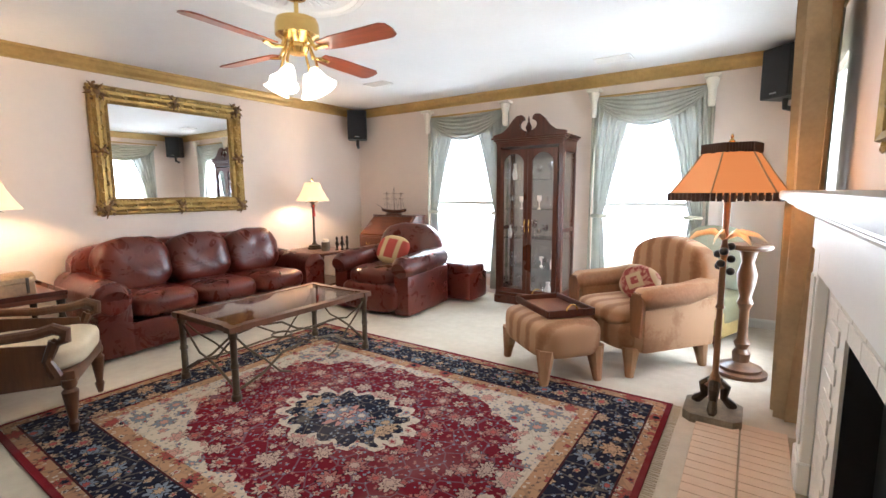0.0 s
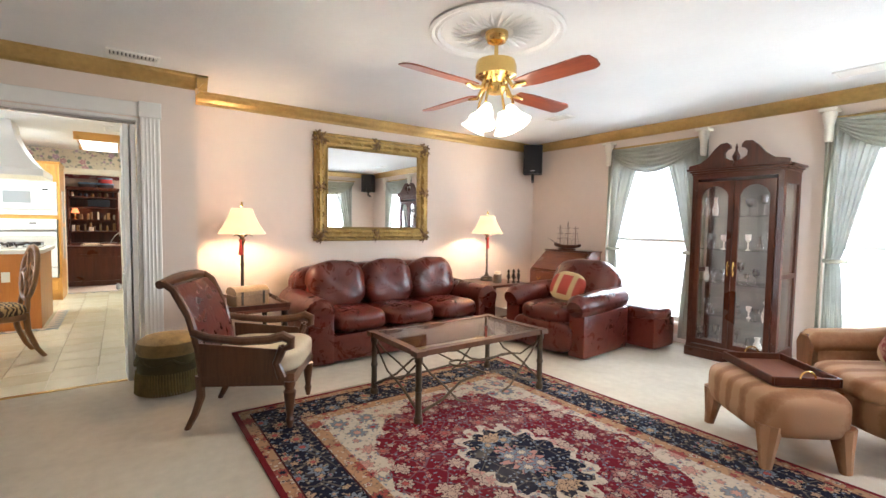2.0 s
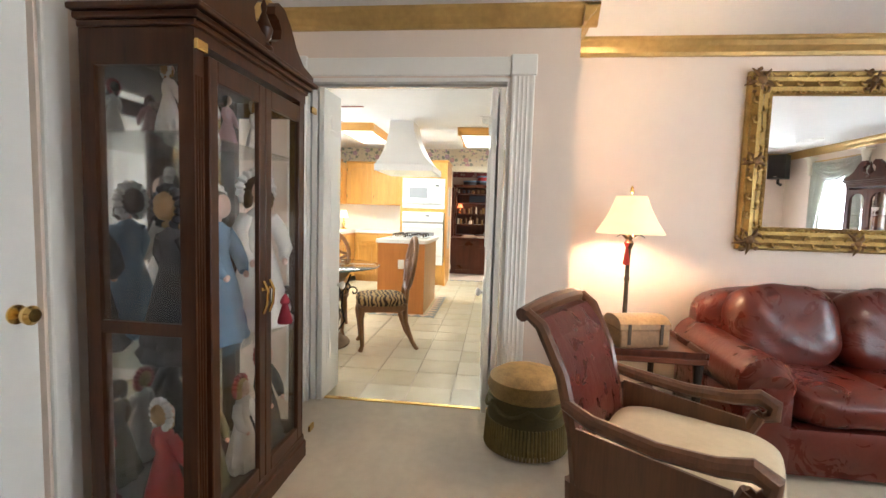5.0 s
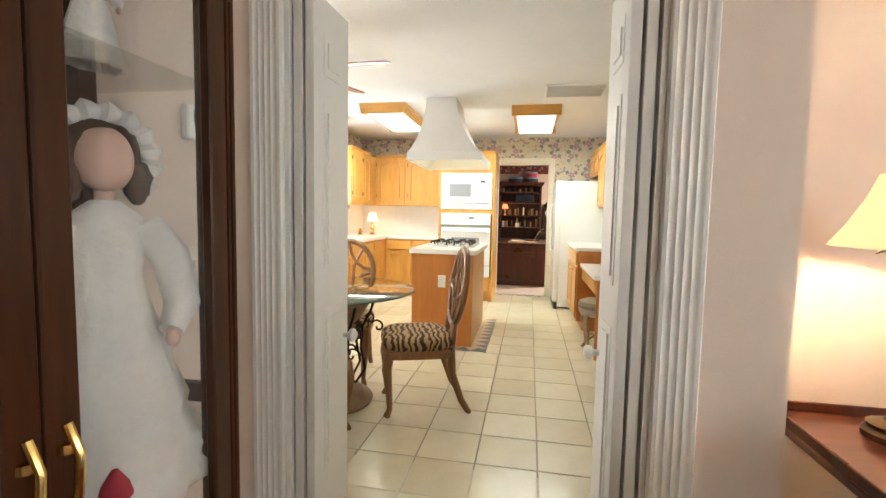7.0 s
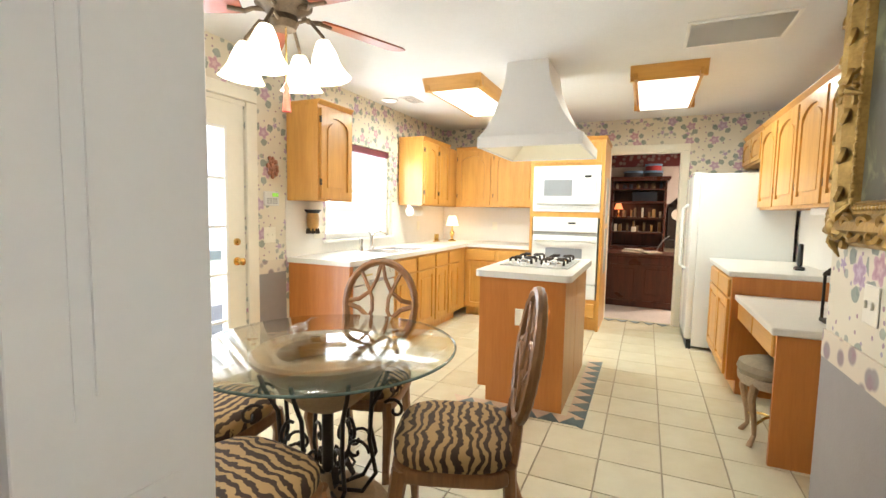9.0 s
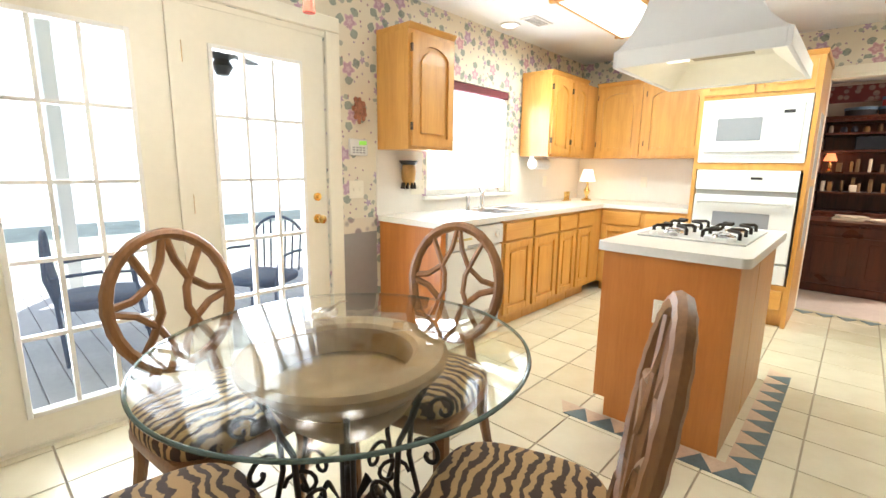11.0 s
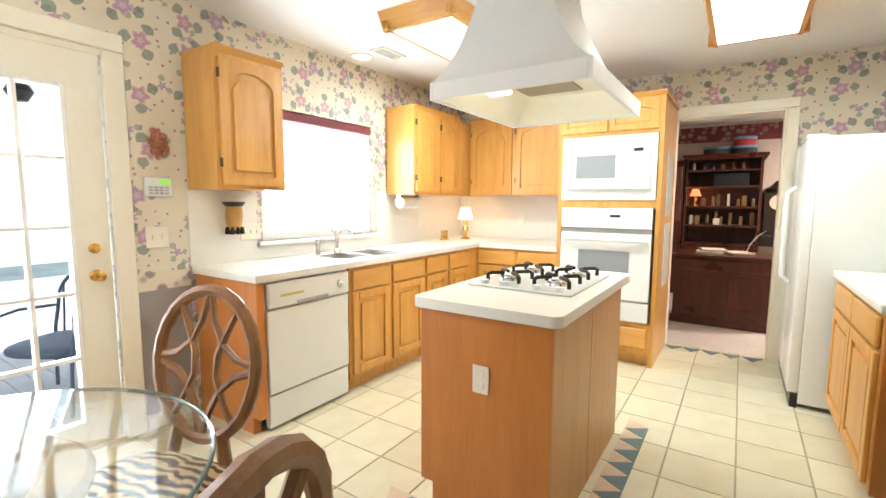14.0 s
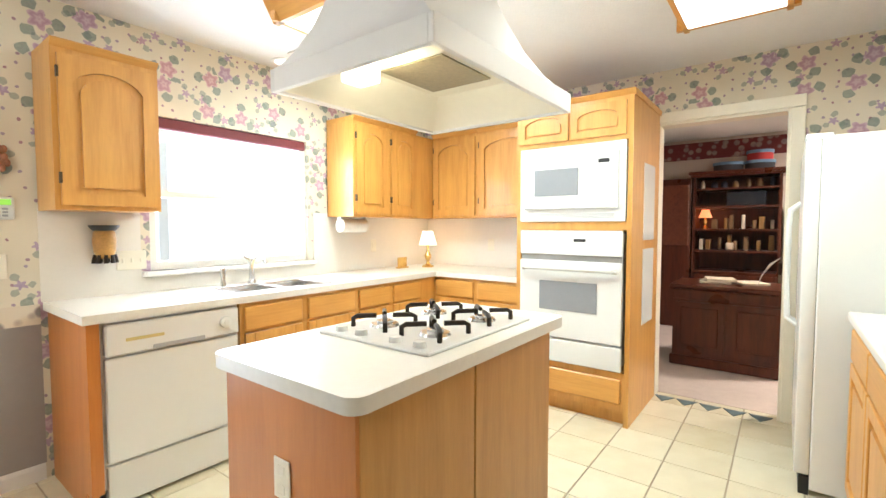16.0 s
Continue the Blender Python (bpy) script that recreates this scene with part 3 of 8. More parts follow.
base("baseboard_west", 'y', W, 1, JOG, N)
base("baseboard_north", 'x', N, -1, W + .014, E - .014)
base("baseboard_jog", 'y', D, 1, DR + .15, JOG)
base("baseboard_south", 'x', S, 1, D + .014, SD0 - .1)
base("baseboard_east", 'y', E, -1, 3.45, N - .014)
base("baseboard_kitchen", 'x', KS, 1, -6.23, FD0 - .1)
base("baseboard_kitchen_near", 'x', KNEAR, -1, -5.5, D - .13)


def fluted(name, y0, y1, x, z1, out=1):
    """Door casing with four round flutes between beaded edges, and a plinth; faces +x (out=1) or -x."""
    bm = BM()
    w, k = y1 - y0, 4
    pts = [(x, y0), (x + out * .014, y0), (x + out * .022, y0 + .006), (x + out * .022, y0 + .014)]
    a0, a1 = y0 + .018, y1 - .018
    for i in range(k):
        for j in range(7):
            u = a0 + (a1 - a0) * (i + j / 7) / k
            pts.append((x + out * (.023 - .005 * math.sin(math.pi * j / 7) ** .7), u))
    pts += [(x + out * .022, a1), (x + out * .022, y1 - .014), (x + out * .022, y1 - .006), (x + out * .014, y1), (x, y1)]
    prism(bm, pts if out > 0 else pts[::-1], 'z', .13, z1)
    bx(bm, x, y0 - .004, 0, x + out * .03, y1 + .004, .13, .004)
    return setting(name, bm, WHITE, "white fluted door casing", None, 30)


fluted("trim_casing_left", DL - .13, DL - .005, D, 2.06)
fluted("trim_casing_right", DR + .005, DR + .14, D, 2.06)
bm = BM()
bx(bm, D, DL - .13, 2.063, D + .018, DR + .14, 2.17, .004)
bx(bm, D, DL - .14, 2.06, D + .032, DL + .0, 2.18, .005)
bx(bm, D, DR - .0, 2.06, D + .032, DR + .15, 2.18, .005)
setting("trim_casing_head", bm, WHITE)
bm = BM()
bx(bm, D - .13, DL - .004, 0, D + .002, DL + .014, 2.05)
bx(bm, D - .13, DR - .014, 0, D + .002, DR + .004, 2.05)
bx(bm, D - .13, DL + .014, 2.032, D + .002, DR - .014, 2.054)
setting("trim_door_jamb", bm, WHITE)
bm = BM()
bx(bm, D - .08, DL + .02, 2.012, D - .05, DR - .02, 2.03)
setting("trim_bifold_track", bm, STEEL)
setting("trim_threshold", bx(BM(), D - .09, DL + .015, -.004, D - .06, DR - .015, .008), BRASS)


def panel_leaf(width, height, thick=.034):
    """A narrow moulded leaf, along -x from 0, standing on 0; faces along y."""
    bm = BM()
    bx(bm, -width, -thick / 2, 0, 0, thick / 2, height, .002)
    for z0, z1 in ((.22, .86), (1.0, 1.62), (1.72, height - .12)):
        for s in (-1, 1):
            y = s * thick / 2
            a0, a1 = -width + .07, -.07
            prism(bm, [(a0, z0), (a1, z0), (a1, z1), (a0, z1)], 'y', y, y + s * .003)
            prism(bm, [(a0 + .025, z0 + .03), (a1 - .025, z0 + .03), (a1 - .025, z1 - .03), (a0 + .025, z1 - .03)], 'y', y + s * .003, y + s * .009)
    return bm


for side, y, dy, rz in (("left", DL + .04, .046, -2), ("right", DR - .04, -.046, 3)):
    o = tagged(new("bifold_door", None), "white moulded bifold door folded open against the jamb", "door")
    o.matrix_basis = pose(D - .01, y, .01, 0, 0, rz)
    part("leaf", panel_leaf(.28, 1.99), WHITE, o)
    lf = part("leaf", panel_leaf(.28, 1.99), WHITE, o)
    lf.matrix_basis = pose(.0, dy, 0)
    k = part("door_knob", lathe(BM(), [(.012, 0), (.012, .018), (.026, .028), (.028, .042), (.018, .052), (0, .054)], n=16), WHITE, o, "round white knob")
    k.matrix_basis = pose(-.245, dy + (.018 if dy > 0 else -.018), .72, -90 if dy > 0 else 90, 0, 0)

# white six-panel door in the south wall
sd = tagged(new("door_1"), "closed white panelled door with brass knob", "door", "", "structure")
sd.matrix_basis = pose(SD0, S - .03, 0)
bm = BM()
bx(bm, .01, -.02, .008, SD1 - SD0 - .01, .018, 2.03)
for x0, x1 in ((.11, .36), (.43, .68)):
    for z0, z1 in ((.2, .85), (1.0, 1.6), (1.7, 1.9)):
        bx(bm, x0, .018, z0, x1, .021, z1)
        bx(bm, x0 + .03, .021, z0 + .03, x1 - .03, .028, z1 - .03, .004)
part("slab", bm, WHITE, sd)
k = part("door_knob", lathe(BM(), [(.03, 0), (.03, .006), (.011, .01), (.011, .03), (.027, .04), (.03, .055), (.02, .066), (0, .068)], n=18), BRASS, sd, "brass knob")
k.matrix_basis = pose(.075, .018, .9, -90, 0, 0)
bm = BM()
bx(bm, SD0 - .1, S, 0, SD0 - .008, S + .02, 2.05, .004)
bx(bm, SD1 + .008, S, 0, SD1 + .1, S + .02, 2.05, .004)
bx(bm, SD0 - .1, S, 2.052, SD1 + .1, S + .022, 2.15, .004)
setting("trim_south_door_casing", bm, WHITE)


def sash_window(name, axis, wall, out, a, b, z0, z1, m, label, sill=.05, rows=2):
    """Window in an opening of the wall; axis is the way it runs, out points outdoors."""
    o = tagged(new(name), label, "window", "", "structure")
    def q(bmx, u0, d0, z_0, u1, d1, z_1, bev=0):
        if axis == 'x':
            bx(bmx, u0, min(wall + out * d0, wall + out * d1), z_0, u1, max(wall + out * d0, wall + out * d1), z_1, bev)
        else:
            bx(bmx, min(wall + out * d0, wall + out * d1), u0, z_0, max(wall + out * d0, wall + out * d1), u1, z_1, bev)
    bmx = BM()
    q(bmx, a, .03, z0, a + .045, .09, z1)
    q(bmx, b - .045, .03, z0, b, .09, z1)
    q(bmx, a + .045, .03, z1 - .045, b - .045, .09, z1)
    q(bmx, a + .045, .03, z0, b - .045, .09, z0 + .05)
    zm = (z0 + z1) / 2
    q(bmx, a + .045, .035, zm - .02, b - .045, .085, zm + .02)
    part("window_frame", bmx, m, o, smooth=0)
    bmx = BM()
    q(bmx, a - .05, -.045, z0 - .03, b + .05, .03, z0, .004)
    part("window_sill", bmx, m, o, smooth=0)
    for p, (za, zb) in enumerate(((z0 + .05, zm - .02), (zm + .02, z1 - .045))):
        bmx = BM()
        q(bmx, a + .045, .058, za, b - .045, .062, zb)
        g = part("pane", bmx, PANE, o, smooth=0)
        g.visible_shadow = False
    return o


sash_window("window_1", 'x', N, 1, NW[0][0], NW[0][1], WZ0, WZ1, WHITE, "bright white sash window behind sheer curtains")
sash_window("window_2", 'x', N, 1, NW[1][0], NW[1][1], WZ0, WZ1, WHITE, "bright white sash window behind sheer curtains")
sash_window("window_3", 'y', E, 1, EW0, EW1, .25, 2.02, WHITE, "bright sash window beside the fireplace")
sash_window("window_4", 'x', KS, -1, KW0, KW1, KZ0, KZ1, WHITE, "bright kitchen window over the sink")

# outdoors
# Ground colour lightened to carry the washed-out glare of the outdoors.
GROUND = M("pale_ground", (.34, .35, .27), .95, var=.3, scale=.8, bump=.5, bscale=20)
setting("ground", bx(BM(), -300, -300, GZ - .3, 300, 300, GZ - .05), GROUND)


# Self-lit material: outdoor brightness put into the colour as patchy emission.
def outdoor_glow(name, strength, *stops):
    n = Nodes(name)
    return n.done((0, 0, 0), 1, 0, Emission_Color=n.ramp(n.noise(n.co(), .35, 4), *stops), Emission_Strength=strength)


SKYGLOW = outdoor_glow("bright_outdoor_glow", 1.5, (.32, (.50, .64, .56)), (.5, (.86, .93, .97)), (.68, (.96, .99, 1)))
GARDEN = outdoor_glow("pale_garden_glow", .62, (.30, (.46, .60, .58)), (.46, (.78, .87, .92)), (.64, (.95, .98, 1)))
# Added glowing boards stand in for the overexposed outdoors behind the glass.
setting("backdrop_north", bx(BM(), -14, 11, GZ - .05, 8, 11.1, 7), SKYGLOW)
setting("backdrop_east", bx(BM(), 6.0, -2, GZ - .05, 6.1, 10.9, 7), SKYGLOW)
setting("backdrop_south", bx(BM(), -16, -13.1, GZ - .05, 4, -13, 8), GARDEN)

# ---------------------------------------------------------------- kitchen openings and trim
# doorway to the den
bm = BM()
for y0, y1 in ((KD0 - .08, KD0 - .004), (KD1 + .004, KD1 + .08)):
    bx(bm, KW, y0, 0, KW + .018, y1, 2.05, .004)
bx(bm, KW, KD0 - .08, 2.054, KW + .02, KD1 + .08, 2.13, .004)
bx(bm, KW - .13, KD0 - .004, 0, KW + .002, KD0 + .012, 2.05)
bx(bm, KW - .13, KD1 - .012, 0, KW + .002, KD1 + .004, 2.05)
bx(bm, KW - .13, KD0 + .012, 2.036, KW + .002, KD1 - .012, 2.054)
setting("trim_den_casing", bm, CREAMP, "cream door casing")

# kitchen side of the bifold opening
bm = BM()
bx(bm, D - .146, DL - .1, 0, D - .126, DL - .004, 2.05, .004)
bx(bm, D - .146, DR + .004, 0, D - .126, DR + .1, 2.05, .004)
bx(bm, D - .146, DL - .1, 2.054, D - .126, DR + .1, 2.15, .004)
setting("trim_kitchen_casing", bm, WHITE)


def french_door(name, x0, x1, label, knob):
    """One glazed door of fifteen panes in the south wall, between x0 < x1."""
    o = tagged(new(name), label, "door", "", "structure")
    z0, z1, g0, g1 = .02, 2.03, .17, 1.84
    a, b = x0 + .17, x1 - .15
    y0, y1 = KS - .05, KS - .01
    bm = BM()
    bx(bm, x0, y0, z0, a, y1, z1)
    bx(bm, b, y0, z0, x1, y1, z1)
    bx(bm, a, y0, z0, b, y1, g0)
    bx(bm, a, y0, g1, b, y1, z1)
    part("slab", bm, CREAMP, o, smooth=0)
    bm = BM()
    for u0, u1, w0, w1 in ((a - .022, a, g0 - .022, g1 + .022), (b, b + .022, g0 - .022, g1 + .022), (a, b, g0 - .022, g0), (a, b, g1, g1 + .022)):
        bx(bm, u0, y1, w0, u1, y1 + .012, w1, .003)
    part("glass_stop", bm, WHITE, o, smooth=0)
    bm = BM()
    for i in (1, 2):
        u = a + (b - a) * i / 3
        bx(bm, u - .009, y0 + .006, g0, u + .009, y1 + .004, g1)
    for i in range(1, 5):
        w = g0 + (g1 - g0) * i / 5
        bx(bm, a, y0 + .007, w - .009, b, y1 + .003, w + .009)
    part("muntins", bm, WHITE, o, smooth=0)
    for i in range(3):
        for j in range(5):
            u0, u1 = a + (b - a) * i / 3 + .009, a + (b - a) * (i + 1) / 3 - .009
            w0, w1 = g0 + (g1 - g0) * j / 5 + .009, g0 + (g1 - g0) * (j + 1) / 5 - .009
            p = part("pane", bx(BM(), u0, (y0 + y1) / 2 - .002, w0, u1, (y0 + y1) / 2 + .002, w1), PANE, o, smooth=0)
            p.visible_shadow = False
    if knob:
        for z, r in ((.92, .03), (1.06, .026)):
            k = part("door_knob" if z < 1 else "deadbolt", lathe(BM(), [(r, 0), (r, .008), (.012, .012), (.012, .035), (.026, .045), (.027, .06), (0, .07)] if z < 1 else [(r, 0), (r, .014), (.01, .016), (.01, .03), (0, .03)], n=16), BRASS, o, "polished brass")
            k.matrix_basis = pose(x0 + .075, y1, z, -90, 0, 0)
        for z in (.3, 1.05, 1.8):
            bm = BM()
            bx(bm, x1 - .006, y1 - .004, z - .05, x1 + .006, y1 + .01, z + .05)
            part("hinge", bm, BRASS, o, smooth=0)
    return o


french_door("door_2", FD0 + .02, -5.03, "cream glazed door of fifteen panes with brass knob", True)
french_door("door_3", -4.97, FD1 - .02, "cream fixed glazed door panel of fifteen panes", False)
bm = BM()
bx(bm, FD0 - .085, KS, 0, FD0 + .012, KS + .02, 2.06, .004)
bx(bm, FD1 - .012, KS, 0, FD1 + .085, KS + .02, 2.06, .004)
bx(bm, FD0 - .085, KS, 2.062, FD1 + .085, KS + .022, 2.15, .004)
bx(bm, -5.03, KS - .07, 0, -4.97, KS + .008, 2.06)
bx(bm, FD0, KS - .1, 2.03, FD1, KS - .002, 2.06)
bx(bm, FD0, KS - .1, -.01, FD1, KS - .002, .018)
setting("trim_french_casing", bm, CREAMP)

# wainscot and paper border
bm = BM()
bx(bm, -6.235, KS, .085, FD0 - .087, KS + .006, .80)
bx(bm, -5.5, KNEAR - .006, .085, D - .13, KNEAR, .80)
bx(bm, FD1 + .087, KS, .085, D - .128, KS + .006, .80)
setting("trim_wainscot", bm, GREYWALL, "grey textured lower wall covering")
bm = BM()
bx(bm, -6.235, KS, .80, FD0 - .087, KS + .008, .90)
bx(bm, -5.5, KNEAR - .008, .80, D - .13, KNEAR, .90)
setting("trim_paper_border", bm, BORDER, "floral wallpaper border at chair rail height")
# plain backsplash
bm = BM()
bx(bm, KW, KS, .91, KW0 - .05, KS + .008, 1.40)
bx(bm, KW0 - .05, KS, .91, KW1 + .05, KS + .008, KZ0 - .03)
bx(bm, KW1 + .05, KS, .91, -6.24, KS + .008, 1.40)
bx(bm, KW, KS + .008, .91, KW + .008, -.69, 1.40)
bx(bm, -8.36, KN - .008, .76, -5.5, KN, 1.40)
setting("trim_backsplash", bm, BACKSPLASH, "plain off-white backsplash")


def vent(name, c, sx, sy, label, n=10, along='x'):
    """Louvred ceiling grille at the ceiling, with its slats."""
    o = thing(name, label, "vent", pose(c[0], c[1], H))
    bm = BM()
    for x0, y0, x1, y1 in ((-sx, -sy, sx, -sy + .02), (-sx, sy - .02, sx, sy), (-sx, -sy + .02, -sx + .02, sy - .02), (sx - .02, -sy + .02, sx, sy - .02)):
        bx(bm, x0, y0, -.012, x1, y1, 0, .003)
    part("frame", bm, WHITE, o)
    part("backing", bx(BM(), -sx + .02, -sy + .02, -.003, sx - .02, sy - .02, -.0), BLACK if n < 30 else APPLG, o, smooth=0)
    me = None
    for i in range(n):
        t = (i + .5) / n
        if me is None:
            bm = BM()
            if along == 'x':
                prism(bm, [(-.004, -.003), (.006, -.012), (.009, -.011), (-.001, -.003)], 'x', -sx + .021, sx - .021)
            else:
                prism(bm, [(-.004, -.003), (.006, -.012), (.009, -.011), (-.001, -.003)], 'y', -sy + .021, sy - .021)
            me = mesh_of("slat", bm, WHITE, 0)
        s = new("slat", me)
        s.parent = o
        s.matrix_basis = pose(0, -sy + .02 + t * (2 * sy - .04), 0) if along == 'x' else pose(-sx + .02 + t * (2 * sx - .04), 0, 0)
    return o


vent("ceiling_vent", (-3.4, .95), .07, .16, "white louvred ceiling vent in the living room", 12, 'x')
vent("ceiling_vent", (-.4, 5.28), .16, .09, "white louvred ceiling vent in the living room", 9, 'x')
vent("ceiling_vent", (-2.75, 4.75), .15, .08, "white louvred ceiling vent in the living room", 9, 'x')
vent("ceiling_vent", (-6.74, .98), .22, .28, "large white return air grille in the kitchen ceiling", 26, 'y')
vent("ceiling_vent", (-7.6, -1.72), .14, .07, "small louvred ceiling vent in the kitchen", 8, 'x')

# ---------------------------------------------------------------- living room things
# rug
RX0, RX1, RY0, RY1 = -2.61, .41, 1.42, 3.77
rug = thing("persian_rug", "worn red, ivory and navy Persian rug with medallion", "rug", pose((RX0 + RX1) / 2, (RY0 + RY1) / 2, .001))
_hx, _hy = (RX1 - RX0) / 2, (RY1 - RY0) / 2
part("rug_body", bx(BM(), -_hx, -_hy, 0, _hx, _hy, .011, .003), rug_material(_hx, _hy), rug, smooth=0)
bm = BM()
for i in range(150):
    y = -_hy + .01 + i * (2 * _hy - .02) / 149
    for s in (-1, 1):
        tube(bm, [(s * _hx, y, .005), (s * (_hx + .02), y + random.uniform(-.004, .004), .004), (s * (_hx + .045), y + random.uniform(-.008, .008), .002)], .0022, 4)
tagged(part("fringe", bm, CREAMFAB, rug, "short cream fringe", 0), kind="stuff")


# sofa, front towards -y
sofa = thing("leather_sofa", "three-seat oxblood leather sofa with rolled arms, creased cushions", "sofa", pose(-3.63, 3.2, 0, 0, 0, 90))
bm = BM()
bx(bm, -.93, -.43, .03, .93, .42, .27, .03, 2)
part("base", bm, LEATHER, sofa)
for s in (-1, 1):
    bm = BM()
    bx(bm, s * .945 - .12, -.44, .02, s * .945 + .12, .40, .46, .035, 2)
    tube(bm, [(s * .955, -.46, .455), (s * .955, -.43, .47), (s * .955, 0, .47), (s * .955, .38, .50)], [.10, .135, .14, .13], 16)
    part("arm", bm, LEATHER, sofa)
    part("arm_scroll", lathe(BM(), [(.105, 0), (.1, .012), (.06, .02), (.03, .016), (0, .022)], n=20), LEATHER, sofa).matrix_basis = pose(s * .955, -.45, .46, 90, 0, 0)
bm = BM()
blob(bm, (0, .33, .52), (.99, .14, .33), 5, 14, .012, 4)
part("back_frame", bm, LEATHER, sofa)
for i in (-1, 0, 1):
    c = part("seat_cushion", blob(BM(), (0, 0, 0), (.282, .39, .105), 3.6, 16, .012, 7), LEATHER, sofa)
    c.matrix_basis = pose(i * .555, -.10, .36, -2, 0, 0)
    c = part("back_cushion", blob(BM(), (0, 0, 0), (.30, .15, .245), 3.0, 16, .022, 6), LEATHER, sofa)
    c.matrix_basis = pose(i * .575, .15, .64, -14, 0, 2 * i)

# recliner, front towards -y
rc = thing("leather_recliner", "overstuffed oxblood leather recliner chair beside the window", "armchair", pose(-2.56, 4.72, 0, 0, 0, 4))
bm = BM()
bx(bm, -.40, -.34, .03, .40, .40, .30, .03, 2)
part("base", bm, LEATHER, rc)
part("footrest", blob(BM(), (0, -.40, .19), (.36, .085, .16), 4, 10, .008, 7), LEATHER, rc)
part("seat_cushion", blob(BM(), (0, -.13, .39), (.31, .37, .105), 3.2, 14, .012, 7), LEATHER, rc)
for s in (-1, 1):
    bm = BM()
    bx(bm, s * .40 - .09, -.42, .02, s * .40 + .09, .38, .45, .03, 2)
    tube(bm, [(s * .40, -.45, .48), (s * .40, -.40, .50), (s * .40, 0, .52), (s * .40, .34, .54)], [.085, .12, .125, .11], 14)
    part("arm", bm, LEATHER, rc)
b = part("backrest", blob(BM(), (0, 0, 0), (.41, .16, .30), 2.8, 14, .02, 5), LEATHER, rc)
b.matrix_basis = pose(0, .33, .60, -12, 0, 0)
o = lone("cushion", blob(BM(), (0, 0, 0), (.20, .065, .165), 2.6, 12), PILLOWRG, "red and gold throw pillow with fringe on the recliner", "pillow", pose(-2.56, 4.72, .625, -28, 6, 4))
ot = thing("leather_footstool", "dark leather ottoman behind the recliner", "ottoman", pose(-2.1, 5.42, 0))
part("body", bx(BM(), -.24, -.2, .02, .24, .2, .34, .04, 2), LEATHER, ot)
part("cushion_top", blob(BM(), (0, 0, .37), (.25, .21, .08), 3.4, 10, .008, 6), LEATHER, ot)

# coffee table
CT0, CT1, CU0, CU1 = -2.44, -1.77, 2.33, 3.5
ct = thing("coffee_table", "glass-topped coffee table on bamboo-style bronze metal legs", "table", pose((CT0 + CT1) / 2, (CU0 + CU1) / 2, .012))
_w, _l = (CT1 - CT0) / 2, (CU1 - CU0) / 2
bm = BM()
pts = [(-_w + .06, -_l), (_w - .06, -_l), (_w - .06, -_l - .012), (_w + .012, -_l - .012), (_w + .012, -_l + .06), (_w, -_l + .06), (_w, _l - .06), (_w + .012, _l - .06), (_w + .012, _l + .012), (_w - .06, _l + .012), (_w - .06, _l),
       (-_w + .06, _l), (-_w + .06, _l + .012), (-_w - .012, _l + .012), (-_w - .012, _l - .06), (-_w, _l - .06), (-_w, -_l + .06), (-_w - .012, -_l + .06), (-_w - .012, -_l - .012), (-_w + .06, -_l - .012)]
inner = [(x - math.copysign(.055, x), y - math.copysign(.055, y)) for x, y in pts]
vo = [[bm.verts.new((x, y, z)) for x, y in pts] for z in (.43, .465)]
vi = [[bm.verts.new((x, y, z)) for x, y in inner] for z in (.43, .465)]
k = len(pts)
for i in range(k):
    j = (i + 1) % k
    bm.faces.new((vo[0][i], vo[0][j], vo[1][j], vo[1][i]))
    bm.faces.new((vi[0][j], vi[0][i], vi[1][i], vi[1][j]))
    bm.faces.new((vo[1][i], vo[1][j], vi[1][j], vi[1][i]))
    bm.faces.new((vo[0][j], vo[0][i], vi[0][i], vi[0][j]))
part("frame", bm, WALNUT, ct, smooth=0)
part("glass_top", bx(BM(), -_w + .05, -_l + .05, .452, _w - .05, _l - .05, .46), TABLEGLASS, ct, "clear glass", 0)
for sx in (-1, 1):
    for sy in (-1, 1):
        x, y = sx * (_w - .03), sy * (_l - .03)
        part("leg", lathe(BM(), [(.03, 0), (.03, .03), (.022, .04), (.026, .05), (.021, .06), (.020, .2), (.025, .205), (.025, .222), (.020, .23), (.020, .38), (.027, .39), (.027, .43)], (x, y, 0), 12), BRONZE, ct)
for sx in (-1, 1):
    x = sx * (_w - .03)
    for s in (-1, 1):
        tubepts = [(x, s * (_l - .05), .06), (x, s * (_l - .22), .11), (x, s * .22, .2), (x, s * .05, .22)]
        part("stretcher", tube(BM(), tubepts, .009, 8), BRONZE, ct)
        part("brace", tube(BM(), [(x, s * (_l - .04), .40), (x, s * (_l - .12), .30), (x, s * (_l - .24), .19), (x, s * (_l - .34), .08), (x, s * (_l - .42), .05)], .007, 8), BRONZE, ct)
for s in (-1, 1):
    y = s * (_l - .03)
    part("stretcher", tube(BM(), [(-_w + .04, y, .07), (-.12, y, .16), (0, y, .2), (.12, y, .16), (_w - .04, y, .07)], .009, 8), BRONZE, ct)
    part("brace", tube(BM(), [(-_w + .04, y, .38), (-.1, y, .22), (0, y, .2), (.1, y, .22), (_w - .04, y, .38)], .007, 8), BRONZE, ct)
part("ring", tube(BM(), arc((0, 0, .21), .07, 0, 348, 20, 'xy'), .008, 8, True), BRONZE, ct)
